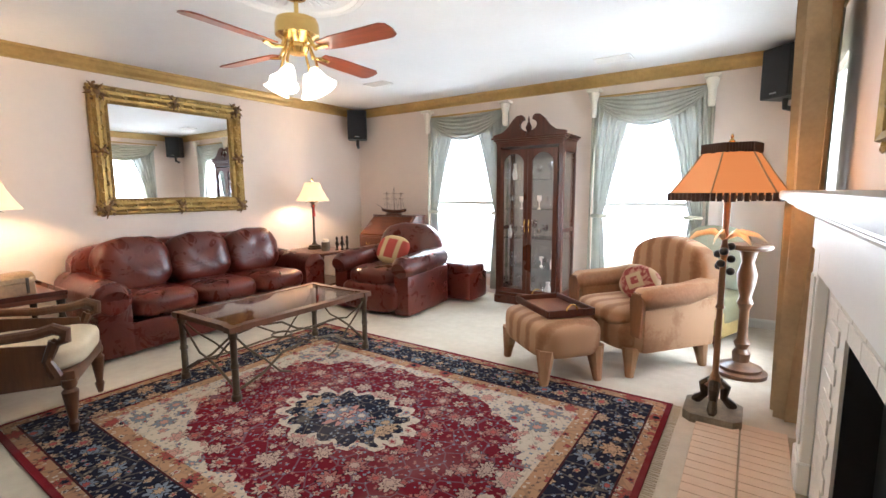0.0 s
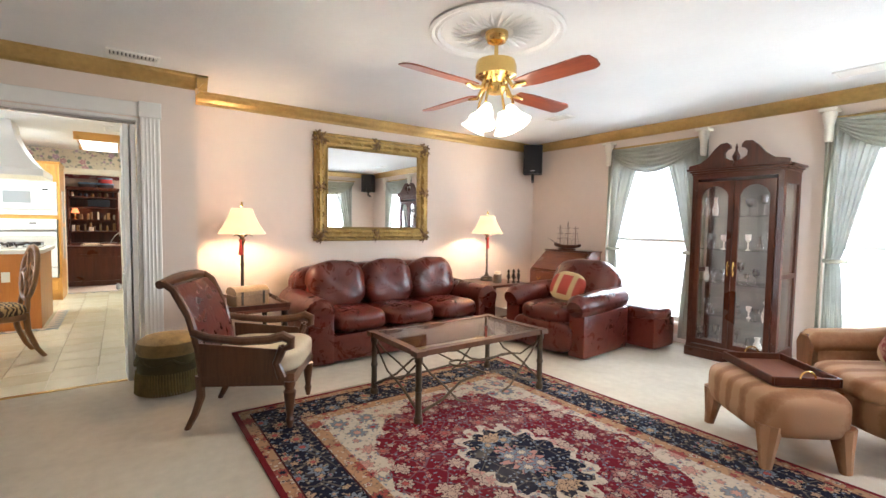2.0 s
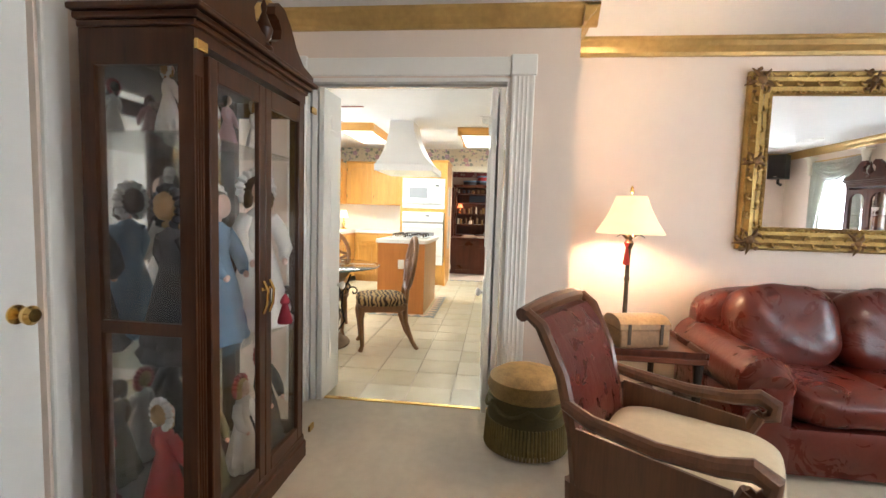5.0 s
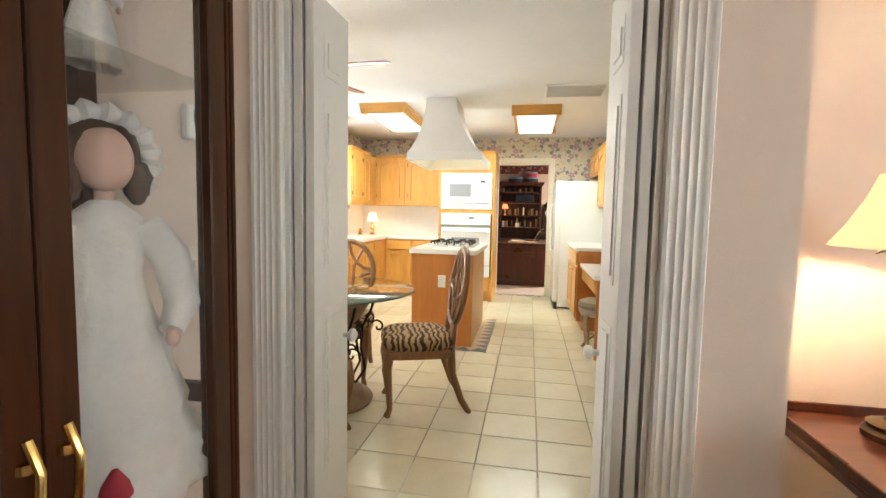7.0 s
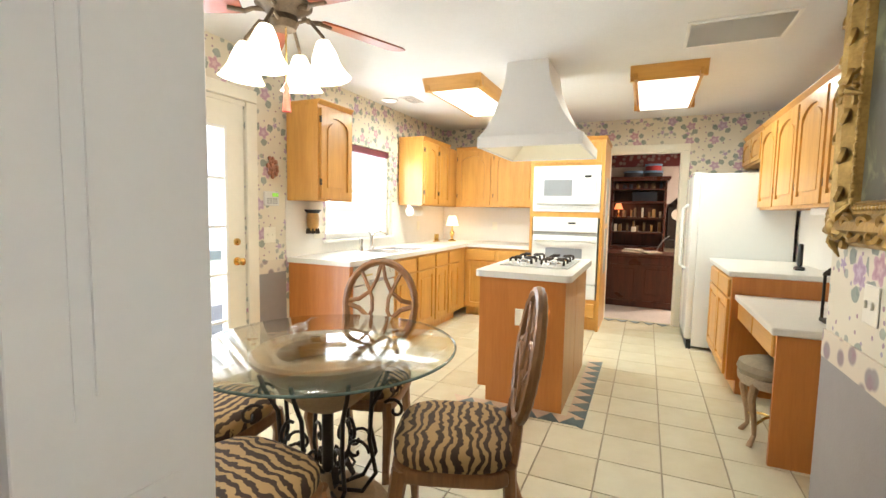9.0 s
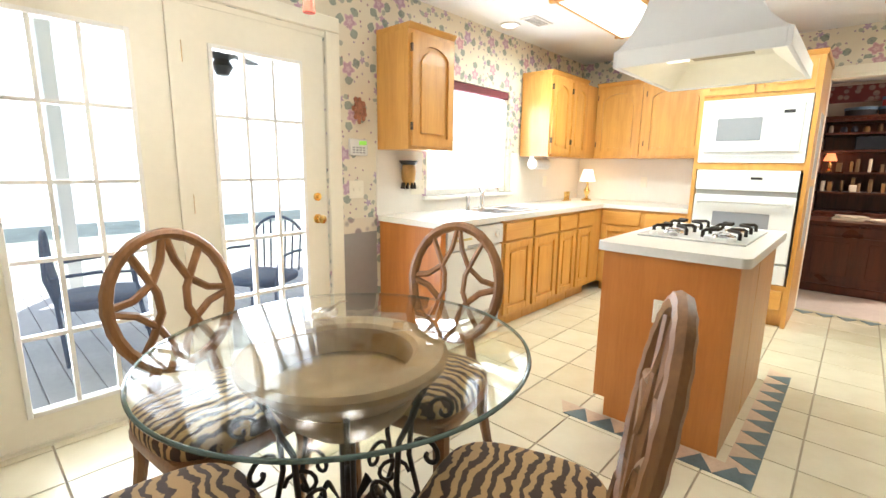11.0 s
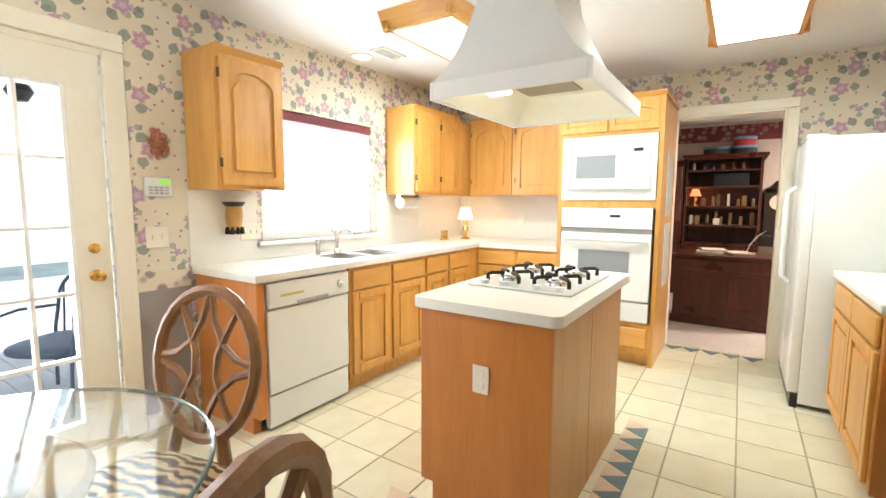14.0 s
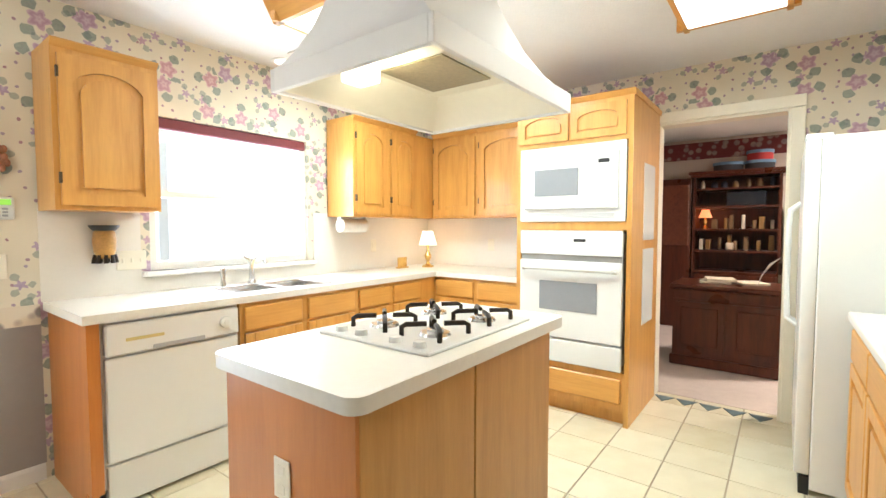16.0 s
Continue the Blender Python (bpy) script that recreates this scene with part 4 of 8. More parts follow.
for s in (-1, 1):
    part("rod", tube(BM(), [(0, s * .07, .21), (0, s * .3, .2), (0, s * (_l - .03), .2)], .007, 6), BRONZE, ct)
    part("rod", tube(BM(), [(s * .07, 0, .21), (s * (_w - .03), 0, .22)], .007, 6), BRONZE, ct)

# carved armchair, front towards +y
ac = thing("carved_armchair", "dark walnut armchair with leather back, cane sides and cream seat", "armchair", pose(-2.57, 1.58, 0, 0, 0, -30))
part("seat_frame", bx(BM(), -.29, -.25, .27, .29, .30, .345, .012, 2), WALNUT, ac)
part("seat_cushion", blob(BM(), (0, .04, .405), (.285, .285, .075), 4.5, 12, .006, 8), CREAMFAB, ac, "cream upholstered seat")
for s in (-1, 1):
    part("front_leg", lathe(BM(), [(.014, 0), (.02, .03), (.026, .06), (.018, .075), (.024, .12), (.034, .2), (.038, .235), (.026, .25), (.034, .27), (.034, .30)], (s * .28, .27, 0), 14), WALNUT, ac)
    part("rear_leg", tube(BM(), [(s * .245, -.27, .33), (s * .245, -.265, .2), (s * .25, -.30, .09), (s * .255, -.345, 0)], [.028, .026, .022, .017], 8), WALNUT, ac)
    part("cane_panel", prism(BM(), [(-.24, .34), (.22, .34), (.20, .5), (-.25, .54)], 'x', s * .295 - .006, s * .295 + .006), WALNUT, ac, smooth=0)
    top = [(s * .27, -.30, .60), (s * .30, -.2, .575), (s * .31, 0, .555), (s * .315, .16, .565), (s * .315, .24, .585), (s * .315, .285, .565), (s * .315, .285, .525), (s * .315, .25, .51), (s * .315, .23, .53)]
    part("arm", tube(BM(), top, [.022, .026, .026, .028, .032, .032, .028, .02, .012], 10), WALNUT, ac)
    part("arm_post", tube(BM(), [(s * .305, .23, .33), (s * .31, .20, .42), (s * .312, .24, .52)], [.03, .024, .028], 8), WALNUT, ac)
    part("back_post", tube(BM(), [(s * .25, -.25, .33), (s * .255, -.27, .5), (s * .265, -.32, .7), (s * .275, -.40, .86), (s * .28, -.455, .90)], [.028, .026, .024, .024, .02], 8), WALNUT, ac)
bm = BM()
prof = [(-.235, .42), (-.26, .55), (-.30, .68), (-.36, .81), (-.415, .875)]
for i, ((y0, z0), (y1, z1)) in enumerate(zip(prof, prof[1:])):
    prism(bm, [(y0, z0), (y0 - .045, z0), (y1 - .045, z1), (y1, z1)], 'x', -.24, .24)
part("backrest", bm, LEATHER, ac, "brown leather back")
part("crest_rail", tube(BM(), [(-.29, -.47, .89), (-.15, -.455, .91), (0, -.45, .915), (.15, -.455, .91), (.29, -.47, .89)], [.026, .03, .032, .03, .026], 10), WALNUT, ac)
part("side_rail", bx(BM(), -.26, -.27, .40, .26, -.235, .44, .006), WALNUT, ac)

# tasselled stool
st = thing("tufted_footstool", "round olive footstool with gold top and bullion fringe", "stool", pose(-3.36, 1.13, 0))
part("cushion_top", lathe(BM(), [(.20, .29), (.215, .33), (.205, .38), (.16, .41), (.08, .425), (0, .43)], n=28), M("gold_damask", (.30, .20, .07), .7, var=.4, scale=14, bump=.3), st)
part("drum", lathe(BM(), [(.19, .02), (.205, .16), (.21, .29)], n=28), GREENFAB, st)
bm = BM()
for i in range(72):
    a = 2 * math.pi * i / 72
    tube(bm, [(.212 * math.cos(a), .212 * math.sin(a), .17), (.219 * math.cos(a), .219 * math.sin(a), .015)], [.006, .009], 5)
tagged(part("fringe", bm, M("olive_gold_fringe", (.20, .15, .05), .75, var=.3, scale=20), st, "olive bullion fringe", 0), kind="stuff")
for i in range(6):
    a = 2 * math.pi * i / 6
    p = [(.214 * math.cos(a + t * 1.05), .214 * math.sin(a + t * 1.05), .27 - .05 * math.sin(math.pi * t)) for t in [j / 8 for j in range(9)]]
    part("swag", tube(BM(), p, .012, 6), GREENFAB, st)


def side_table(name, label, x0, y0, x1, y1, h, tray):
    o = thing(name, label, "table", pose((x0 + x1) / 2, (y0 + y1) / 2, 0))
    a, b = (x1 - x0) / 2, (y1 - y0) / 2
    part("tabletop", bx(BM(), -a, -b, h - .03, a, b, h, .006), MAHOGX, o)
    if tray:
        bm = BM()
        for q in ((-a, -b, a, -b + .012), (-a, b - .012, a, b), (-a, -b + .012, -a + .012, b - .012), (a - .012, -b + .012, a, b - .012)):
            bx(bm, q[0], q[1], h, q[2], q[3], h + .035, .003)
        part("gallery_rail", bm, MAHOG, o, smooth=0)
    for sx in (-1, 1):
        for sy in (-1, 1):
            part("leg", lathe(BM(), [(.013, 0), (.019, .03), (.016, .06), (.022, .1), (.018, .3), (.024, .4), (.018, .42), (.026, h - .04), (.026, h - .03)], (sx * (a - .035), sy * (b - .035), 0), 10), IRON if tray else MAHOG, o)
    part("shelf", bx(BM(), -a + .03, -b + .03, .16, a - .03, b - .03, .18, .004), MAHOG, o)
    return o


side_table("end_table", "small dark wood tray-top side table beside the sofa", -3.98, 1.44, -3.25, 2.0, .56, True)
side_table("end_table", "dark wood end table between sofa and recliner", -4.02, 4.38, -3.35, 4.95, .56, False)
bx1 = thing("keepsake_chest", "small domed tan leather chest on the side table", "box", pose(-3.5, 1.72, .56, 0, 0, 12))
bm = BM()
bx(bm, -.1, -.14, 0, .1, .14, .1, .008)
part("body", bm, M("tan_leather", (.28, .16, .07), .5, var=.35, scale=7, bump=.3), bx1)
part("lid", prism(BM(), [(-.102, .102), (.102, .102), (.1, .13), (.07, .155), (.03, .165), (-.03, .165), (-.07, .155), (-.1, .13)], 'y', -.142, .142), M("tan_leather_lid", (.33, .2, .09), .5, var=.35, scale=7, bump=.3), bx1)
for y in (-.09, .09):
    part("strap", bx(BM(), .1, y - .008, .02, .106, y + .008, .13), BRONZE, bx1, smooth=0)


def table_lamp(x, y, z):
    o = thing("table_lamp", "lit table lamp with cream bell shade and red tassel", "lamp", pose(x, y, z), "pair of table lamps")
    part("base", lathe(BM(), [(.085, 0), (.085, .02), (.07, .03), (.075, .045), (.035, .06), (.022, .08)], n=20), BRONZE, o)
    part("stem", lathe(BM(), [(.022, .08), (.015, .1), (.013, .3), (.018, .32), (.013, .34), (.014, .5), (.03, .54), (.012, .57), (.01, .66)], n=12), BRONZE, o)
    for i in range(5):
        a = i * 2 * math.pi / 5
        part("leaf", tube(BM(), [(0, 0, .56), (.05 * math.cos(a), .05 * math.sin(a), .6), (.09 * math.cos(a), .09 * math.sin(a), .575)], [.012, .012, .002], 6, flat=.4), BRONZE, o)
    bm = BM()
    prof = [(.20, .60), (.155, .67), (.115, .75), (.088, .825)]
    rows = [[bm.verts.new((r * math.cos(2 * math.pi * i / 24) * (1 + .03 * math.cos(math.pi * (i % 4) / 2)), r * math.sin(2 * math.pi * i / 24) * (1 + .03 * math.cos(math.pi * (i % 4) / 2)), h)) for i in range(24)] for r, h in prof]
    for p, q in zip(rows, rows[1:]):
        for i in range(24):
            bm.faces.new((p[i], p[(i + 1) % 24], q[(i + 1) % 24], q[i]))
    sh = part("shade", bm, SHADE, o, "glowing cream fabric shade")
    sh.modifiers.new("thick", 'SOLIDIFY').thickness = .003
    part("finial", lathe(BM(), [(.004, .66), (.004, .84), (.012, .85), (.008, .865), (.011, .875), (0, .89)], n=10), BRASS, o)
    part("tassel", lathe(BM(), [(.003, .55), (.012, .545), (.012, .53), (.007, .52), (.02, .42), (.018, .41), (0, .41)], (.035, -.02, 0), 10), REDTASSEL, o, "red tassel")
    return o


table_lamp(LAMP_S[0], LAMP_S[1], .56)
table_lamp(LAMP_N[0], LAMP_N[1], .56)

# things on the far end table
o = thing("candle_holder", "cream candle in a dark metal holder on the end table", "candle", pose(-3.55, 4.62, .56))
part("holder", lathe(BM(), [(.05, 0), (.052, .01), (.05, .1), (.053, .105), (.045, .105), (.045, .02), (0, .02)], n=18), SILVERLEAF, o)
part("candle", lathe(BM(), [(.035, .03), (.035, .135), (.03, .14), (0, .137)], n=16), glow("candle_wax", (1, .7, .4), .25, (.8, .7, .55)), o)
for i in range(5):
    bm = BM()
    lathe(bm, [(.018, 0), (.02, .01), (.008, .02), (.014, .06), (.02, .09), (.01, .12), (.012, .13), (.016, .145), (.008, .165), (0, .168)], (0, 0, 0), 10)
    tube(bm, [(-.03, 0, .07), (0, .005, .1), (.03, 0, .06)], .006, 6)
    lone("figurine", bm, IRON, "small dark cast figurine on the end table", "figurine", pose(-3.46 + .045 * (i % 2), 4.72 + .042 * i, .56, 0, 0, 40 * i), "row of figurines")

# slant-front desk and ship
sec = thing("slant_front_desk", "reddish mahogany slant-front desk in the corner", "desk", pose(-3.33, 5.6, 0))
bm = BM()
prism(bm, [(.25, .12), (.25, .93), (.06, .93), (-.25, .68), (-.25, .12)], 'x', -.37, .37)
part("body", bm, MAHOGX, sec, smooth=0)
part("top", bx(BM(), -.385, .04, .932, .385, .26, .95, .004), MAHOGX, sec)
fl = part("slant_lid", bx(BM(), -.35, 0, 0, .35, .36, .018, .004), wood("mahogany_lid", (.07, .02, .008), (.17, .055, .022), .25, 'x', 1, .4), sec)
fl.matrix_basis = pose(0, -.245, .69, 38.9, 0, 0)
for i, z in enumerate((.14, .32, .5)):
    d = part("drawer", bx(BM(), -.35, -.262, z, .35, -.25, z + .165, .004), MAHOGX, sec)
    for s in (-1, 1):
        part("pull", tube(BM(), arc((s * .2, -.268, z + .095), .03, 180, 360, 8), .005, 6), BRASS, d, "brass pull")
for sx in (-1, 1):
    for sy in (-1, 1):
        part("foot", bx(BM(), sx * .33 - .04, sy * .21 - .03, 0, sx * .33 + .04, sy * .21 + .03, .12, .01), MAHOG, sec)
ship = thing("ship_model", "wooden sailing ship model with three masts", "model ship", pose(-3.36, 5.68, .95))
bm = BM()
hull = []
for i in range(9):
    t = -1 + 2 * i / 8
    w = .045 * (1 - t * t) ** .6 + .004
    hull.append([bm.verts.new((t * .22, w * math.sin(a), .075 + .02 * t * t - .06 * math.cos(a) * (1 - .3 * t * t))) for a in [radians(-80 + 160 * j / 8) for j in range(9)]])
for p, q in zip(hull, hull[1:]):
    for j in range(8):
        bm.faces.new((p[j], p[j + 1], q[j + 1], q[j]))
part("hull", bm, MAHOG, ship)
part("deck", bx(BM(), -.19, -.03, .062, .19, .03, .07), OLDWOOD, ship, smooth=0)
part("cradle", bx(BM(), -.12, -.03, 0, .12, .03, .022, .003), MAHOG, ship)
for x, hgt in ((-.12, .33), (.01, .38), (.13, .31)):
    m1 = part("mast", tube(BM(), [(x, 0, .07), (x, 0, hgt)], [.005, .003], 6), WALNUT, ship)
    for z in (.15, .22, .29):
        if z < hgt:
            part("yard", tube(BM(), [(x, -.06, z), (x, .06, z)], .003, 5), WALNUT, m1)
    tagged(part("rigging", tube(tube(BM(), [(x, 0, hgt), (x - .09, .03, .07)], .0012, 3), [(x, 0, hgt), (x + .09, -.03, .07)], .0012, 3), IRON, m1, smooth=0))
part("bowsprit", tube(BM(), [(-.2, 0, .09), (-.33, 0, .15)], [.005, .002], 6), WALNUT, ship)


def speaker(m):
    o = thing("wall_speaker", "black bookshelf loudspeaker on a corner bracket", "speaker", m, "wall loudspeakers")
    part("cabinet", bx(BM(), -.13, -.1, -.2, .13, .12, .2, .006), BLACK, o)
    part("grille", bx(BM(), -.12, -.112, -.19, .12, -.1, .19, .006), M("speaker_cloth", (.018, .018, .02), .9, var=.2, scale=60), o)
    part("badge", bx(BM(), -.03, -.115, -.17, .03, -.112, -.158), STEEL, o, smooth=0)
    part("bracket", tube(BM(), [(0, .02, -.2), (0, .02, -.27), (0, .16, -.29)], .022, 8), BLACK, o)
    return o


speaker(pose(-3.99, 5.66, 2.2, 0, 0, 42))
speaker(pose(.87, 5.63, 2.2, 0, 0, -42))

# gilt wall mirror, on the west wall, facing +x
MY0, MY1, MZ0, MZ1 = 2.53, 3.97, 1.07, 2.23
mr = thing("gilt_mirror", "large mirror in an ornate carved gilt frame", "mirror", pose(W, (MY0 + MY1) / 2, (MZ0 + MZ1) / 2))
_a, _b = (MY1 - MY0) / 2, (MZ1 - MZ0) / 2
FW = .155


def carved_frame(o, a, b, fw, m, m2, depth=.07):
    """Moulded frame facing +x, with scroll carving at corners and middles."""
    prof = [(0, 0), (0, .03), (.012, .045), (.03, .04), (.05, depth), (.075, depth * .9), (.1, .035), (fw - .02, .03), (fw - .008, .036), (fw, .02), (fw, 0)]
    for axis, sgn in (('y', 1), ('y', -1), ('z', 1), ('z', -1)):
        bm = BM()
        rows = []
        for e in (-1, 1):
            row = []
            for u, d in prof:
                if axis == 'y':
                    row.append(bm.verts.new((d, e * (a - u), sgn * (b - u))))
                else:
                    row.append(bm.verts.new((d, sgn * (a - u), e * (b - u))))
            rows.append(row)
        for i in range(len(prof) - 1):
            bm.faces.new((rows[0][i], rows[0][i + 1], rows[1][i + 1], rows[1][i]))
        bmesh.ops.recalc_face_normals(bm, faces=bm.faces)
        part("frame_rail", bm, m, o, smooth=25)
    spots = [(sy * (a - fw * .42), sz * (b - fw * .42), 1.0) for sy in (-1, 1) for sz in (-1, 1)] + [(0, s * (b - fw * .4), .8) for s in (-1, 1)] + [(s * (a - fw * .4), 0, .8) for s in (-1, 1)]
    for y, z, k in spots:
        bm = BM()
        for j in range(5):
            an = 2 * math.pi * j / 5 + .3
            c = (.03, y + .055 * k * math.cos(an), z + .055 * k * math.sin(an))
            tube(bm, [(c[0] + .012, c[1] + .026 * k * (1 - t / 9) * math.cos(an + t), c[2] + .026 * k * (1 - t / 9) * math.sin(an + t)) for t in [i * .7 for i in range(8)]], [.012 * k] * 7 + [.004], 6)
            tube(bm, [(.05, y, z), (.06, y + .05 * k * math.cos(an + .6), z + .05 * k * math.sin(an + .6)), (.035, y + .1 * k * math.cos(an + .6), z + .1 * k * math.sin(an + .6))], [.016, .014, .003], 6)
        blob(bm, (.05, y, z), (.03, .035 * k, .035 * k), 2, 4)
        part("carving", bm, m2, o, smooth=50)
    bm = BM()
    step = .062
    for axis, run, off in (('y', a, b), ('z', b, a)):
        for sgn in (-1, 1):
            for i in range(int(2 * run / step)):
                c, flip = -run + step * (i + .6), 1 if i % 2 else -1
                pts = []
                for j in range(8):
                    w = .027 * (1 - j / 10)
                    p, q = c + w * math.cos(.75 * j), sgn * (off - fw * .40 + flip * w * math.sin(.75 * j) + flip * .014)
                    pts.append((depth * .72 + .012 * math.sin(j * .5), p, q) if axis == 'y' else (depth * .72 + .012 * math.sin(j * .5), q, p))
                tube(bm, pts, [.010, .011, .011, .010, .009, .008, .006, .003], 5)
    tagged(part("carved_leaves", bm, m, o, smooth=60), kind="stuff")
    bm = BM()
    nn = int(2 * (a + b) / .07)
    for i in range(nn):
        t = -a + fw + (2 * a - 2 * fw) * i / nn
        for s in (-1, 1):
            blob(bm, (.034, t, s * (b - fw + .022)), (.009, .016, .009), 2, 2)
    for i in range(int(nn * b / a)):
        t = -b + fw + (2 * b - 2 * fw) * i / int(nn * b / a)
        for s in (-1, 1):
            blob(bm, (.034, s * (a - fw + .022), t), (.009, .009, .016), 2, 2)
    tagged(part("beading", bm, m, o, smooth=60), kind="stuff")


carved_frame(mr, _a, _b, FW, GILT, GILTDARK)
part("mirror_pane", bx(BM(), .012, -_a + FW - .01, -_b + FW - .01, .018, _a - FW + .01, _b - FW + .01), MIRROR, mr, "clear mirror glass", 0)


# ceiling fan, blade turn in degrees
def ceiling_fan(name, label, x, y, turn, blade_m, metal, zmot, shades, medallion, low=.045, pitch=11, big=1.0):
    o = thing(name, label, "ceiling fan", pose(x, y, 0))
    part("canopy", lathe(BM(), [(.0, H - .001), (.07, H - .002), (.072, H - .03), (.055, H - .06), (.02, H - .075), (0, H - .075)], n=24), metal, o)
    part("downrod", lathe(BM(), [(.013, zmot + .05), (.013, H - .06)], n=12), metal, o)
    part("motor", lathe(BM(), [(.03, zmot + .09), (.06, zmot + .075), (.115, zmot + .06), (.125, zmot + .03), (.125, zmot - .03), (.10, zmot - .045), (.075, zmot - .06), (.06, zmot - .075), (.065, zmot - .1), (.05, zmot - .13), (0, zmot - .135)], n=32), metal, o)
    nb = len(turn)
    for a in turn:
        arm = part("blade_arm", tube(BM(), [(.085, 0, zmot - .045), (.13, .015, zmot - low - .01), (.17, -.015, zmot - low - .012), (.24, 0, zmot - low - .006)], [.014, .01, .012, .012], 8), metal, o)
        arm.matrix_basis = pose(0, 0, 0, 0, 0, a)
        bm = BM()
        prism(bm, [(.18, -.045), (.3, -.062), (.645, -.068), (.68, -.05), (.69, 0), (.68, .05), (.645, .068), (.3, .062), (.18, .045)], 'z', -.004, .004)
        bl = part("blade", bm, blade_m, o, smooth=0)
        bl.matrix_basis = pose(0, 0, zmot - low, 0, 0, a) @ pose(0, 0, 0, pitch, 0, 0)
    zs, rad, tilt = shades
    for i in range(4):
        a = i * 90 + 20
        m4 = pose(0, 0, 0, 0, 0, a)
        am = part("light_arm", tube(BM(), [(.03, 0, zmot - .11), (rad * .6, 0, zmot - .09), (rad * .95, 0, zs + .09), (rad, 0, zs + .06)], .008, 8), metal, o)
        am.matrix_basis = m4
        sh = part("light_shade", lathe(BM(), [(.022, .055), (.03, .04), (.042, .01), (.052, -.03), (.075, -.07), (.08, -.075), (.07, -.068), (.045, -.03), (.03, .02), (.0, .03)], n=20), BULBSHADE, o, "glowing frosted glass shade")
        sh.matrix_basis = m4 @ pose(rad, 0, zs, 0, -tilt, 0)
        if big != 1.0:
            sh.data.transform(Matrix.Scale(big, 4))
        sh.visible_shadow = False
    return o


FANWOOD = wood("fan_blade", (.15, .03, .012), (.26, .06, .025), .3, 'x', 1, .3)
ceiling_fan("ceiling_fan", "brass ceiling fan with four cherry blades and lit glass shades", FANPOS[0], FANPOS[1], FANROT, FANWOOD, BRASS, 2.205, (1.935, .12, 32), True, .11, -12)
md = thing("ceiling_medallion", "round white plaster ceiling medallion above the fan", "medallion", pose(FANPOS[0], FANPOS[1], H))
part("rim", lathe(BM(), [(.41, 0), (.41, -.012), (.395, -.022), (.375, -.012), (.36, -.02), (.345, -.008), (.34, 0)], n=56), CEIL, md)
bm = BM()
for i in range(28):
    a = 2 * math.pi * i / 28
    tube(bm, [(.1 * math.cos(a), .1 * math.sin(a), -.004), (.2 * math.cos(a), .2 * math.sin(a), -.012), (.28 * math.cos(a + .05), .28 * math.sin(a + .05), -.003)], [.006, .012, .002], 6)
part("acanthus_leaves", bm, CEIL, md)
part("plate", lathe(BM(), [(.34, 0), (.34, -.004), (0, -.004)], n=56), CEIL, md)


# glazed display cabinets, front towards -y
def arch_frame(bm, x0, x1, z0, z1, w, y0, y1, rise=.09, n=12):
    bx(bm, x0, y0, z0, x0 + w, y1, z1)
    bx(bm, x1 - w, y0, z0, x1, y1, z1)
    bx(bm, x0 + w, y0, z0, x1 - w, y1, z0 + w)
    a, b, t = x0 + w, x1 - w, z1 - w
    low = [(a + (b - a) * i / n, t - rise + rise * math.sin(math.pi * i / n) ** .6) for i in range(n + 1)]
    for (u0, v0), (u1, v1) in zip(low, low[1:]):
        prism(bm, [(u0, v0), (u1, v1), (u1, z1), (u0, z1)], 'y', y0, y1)
    return bm


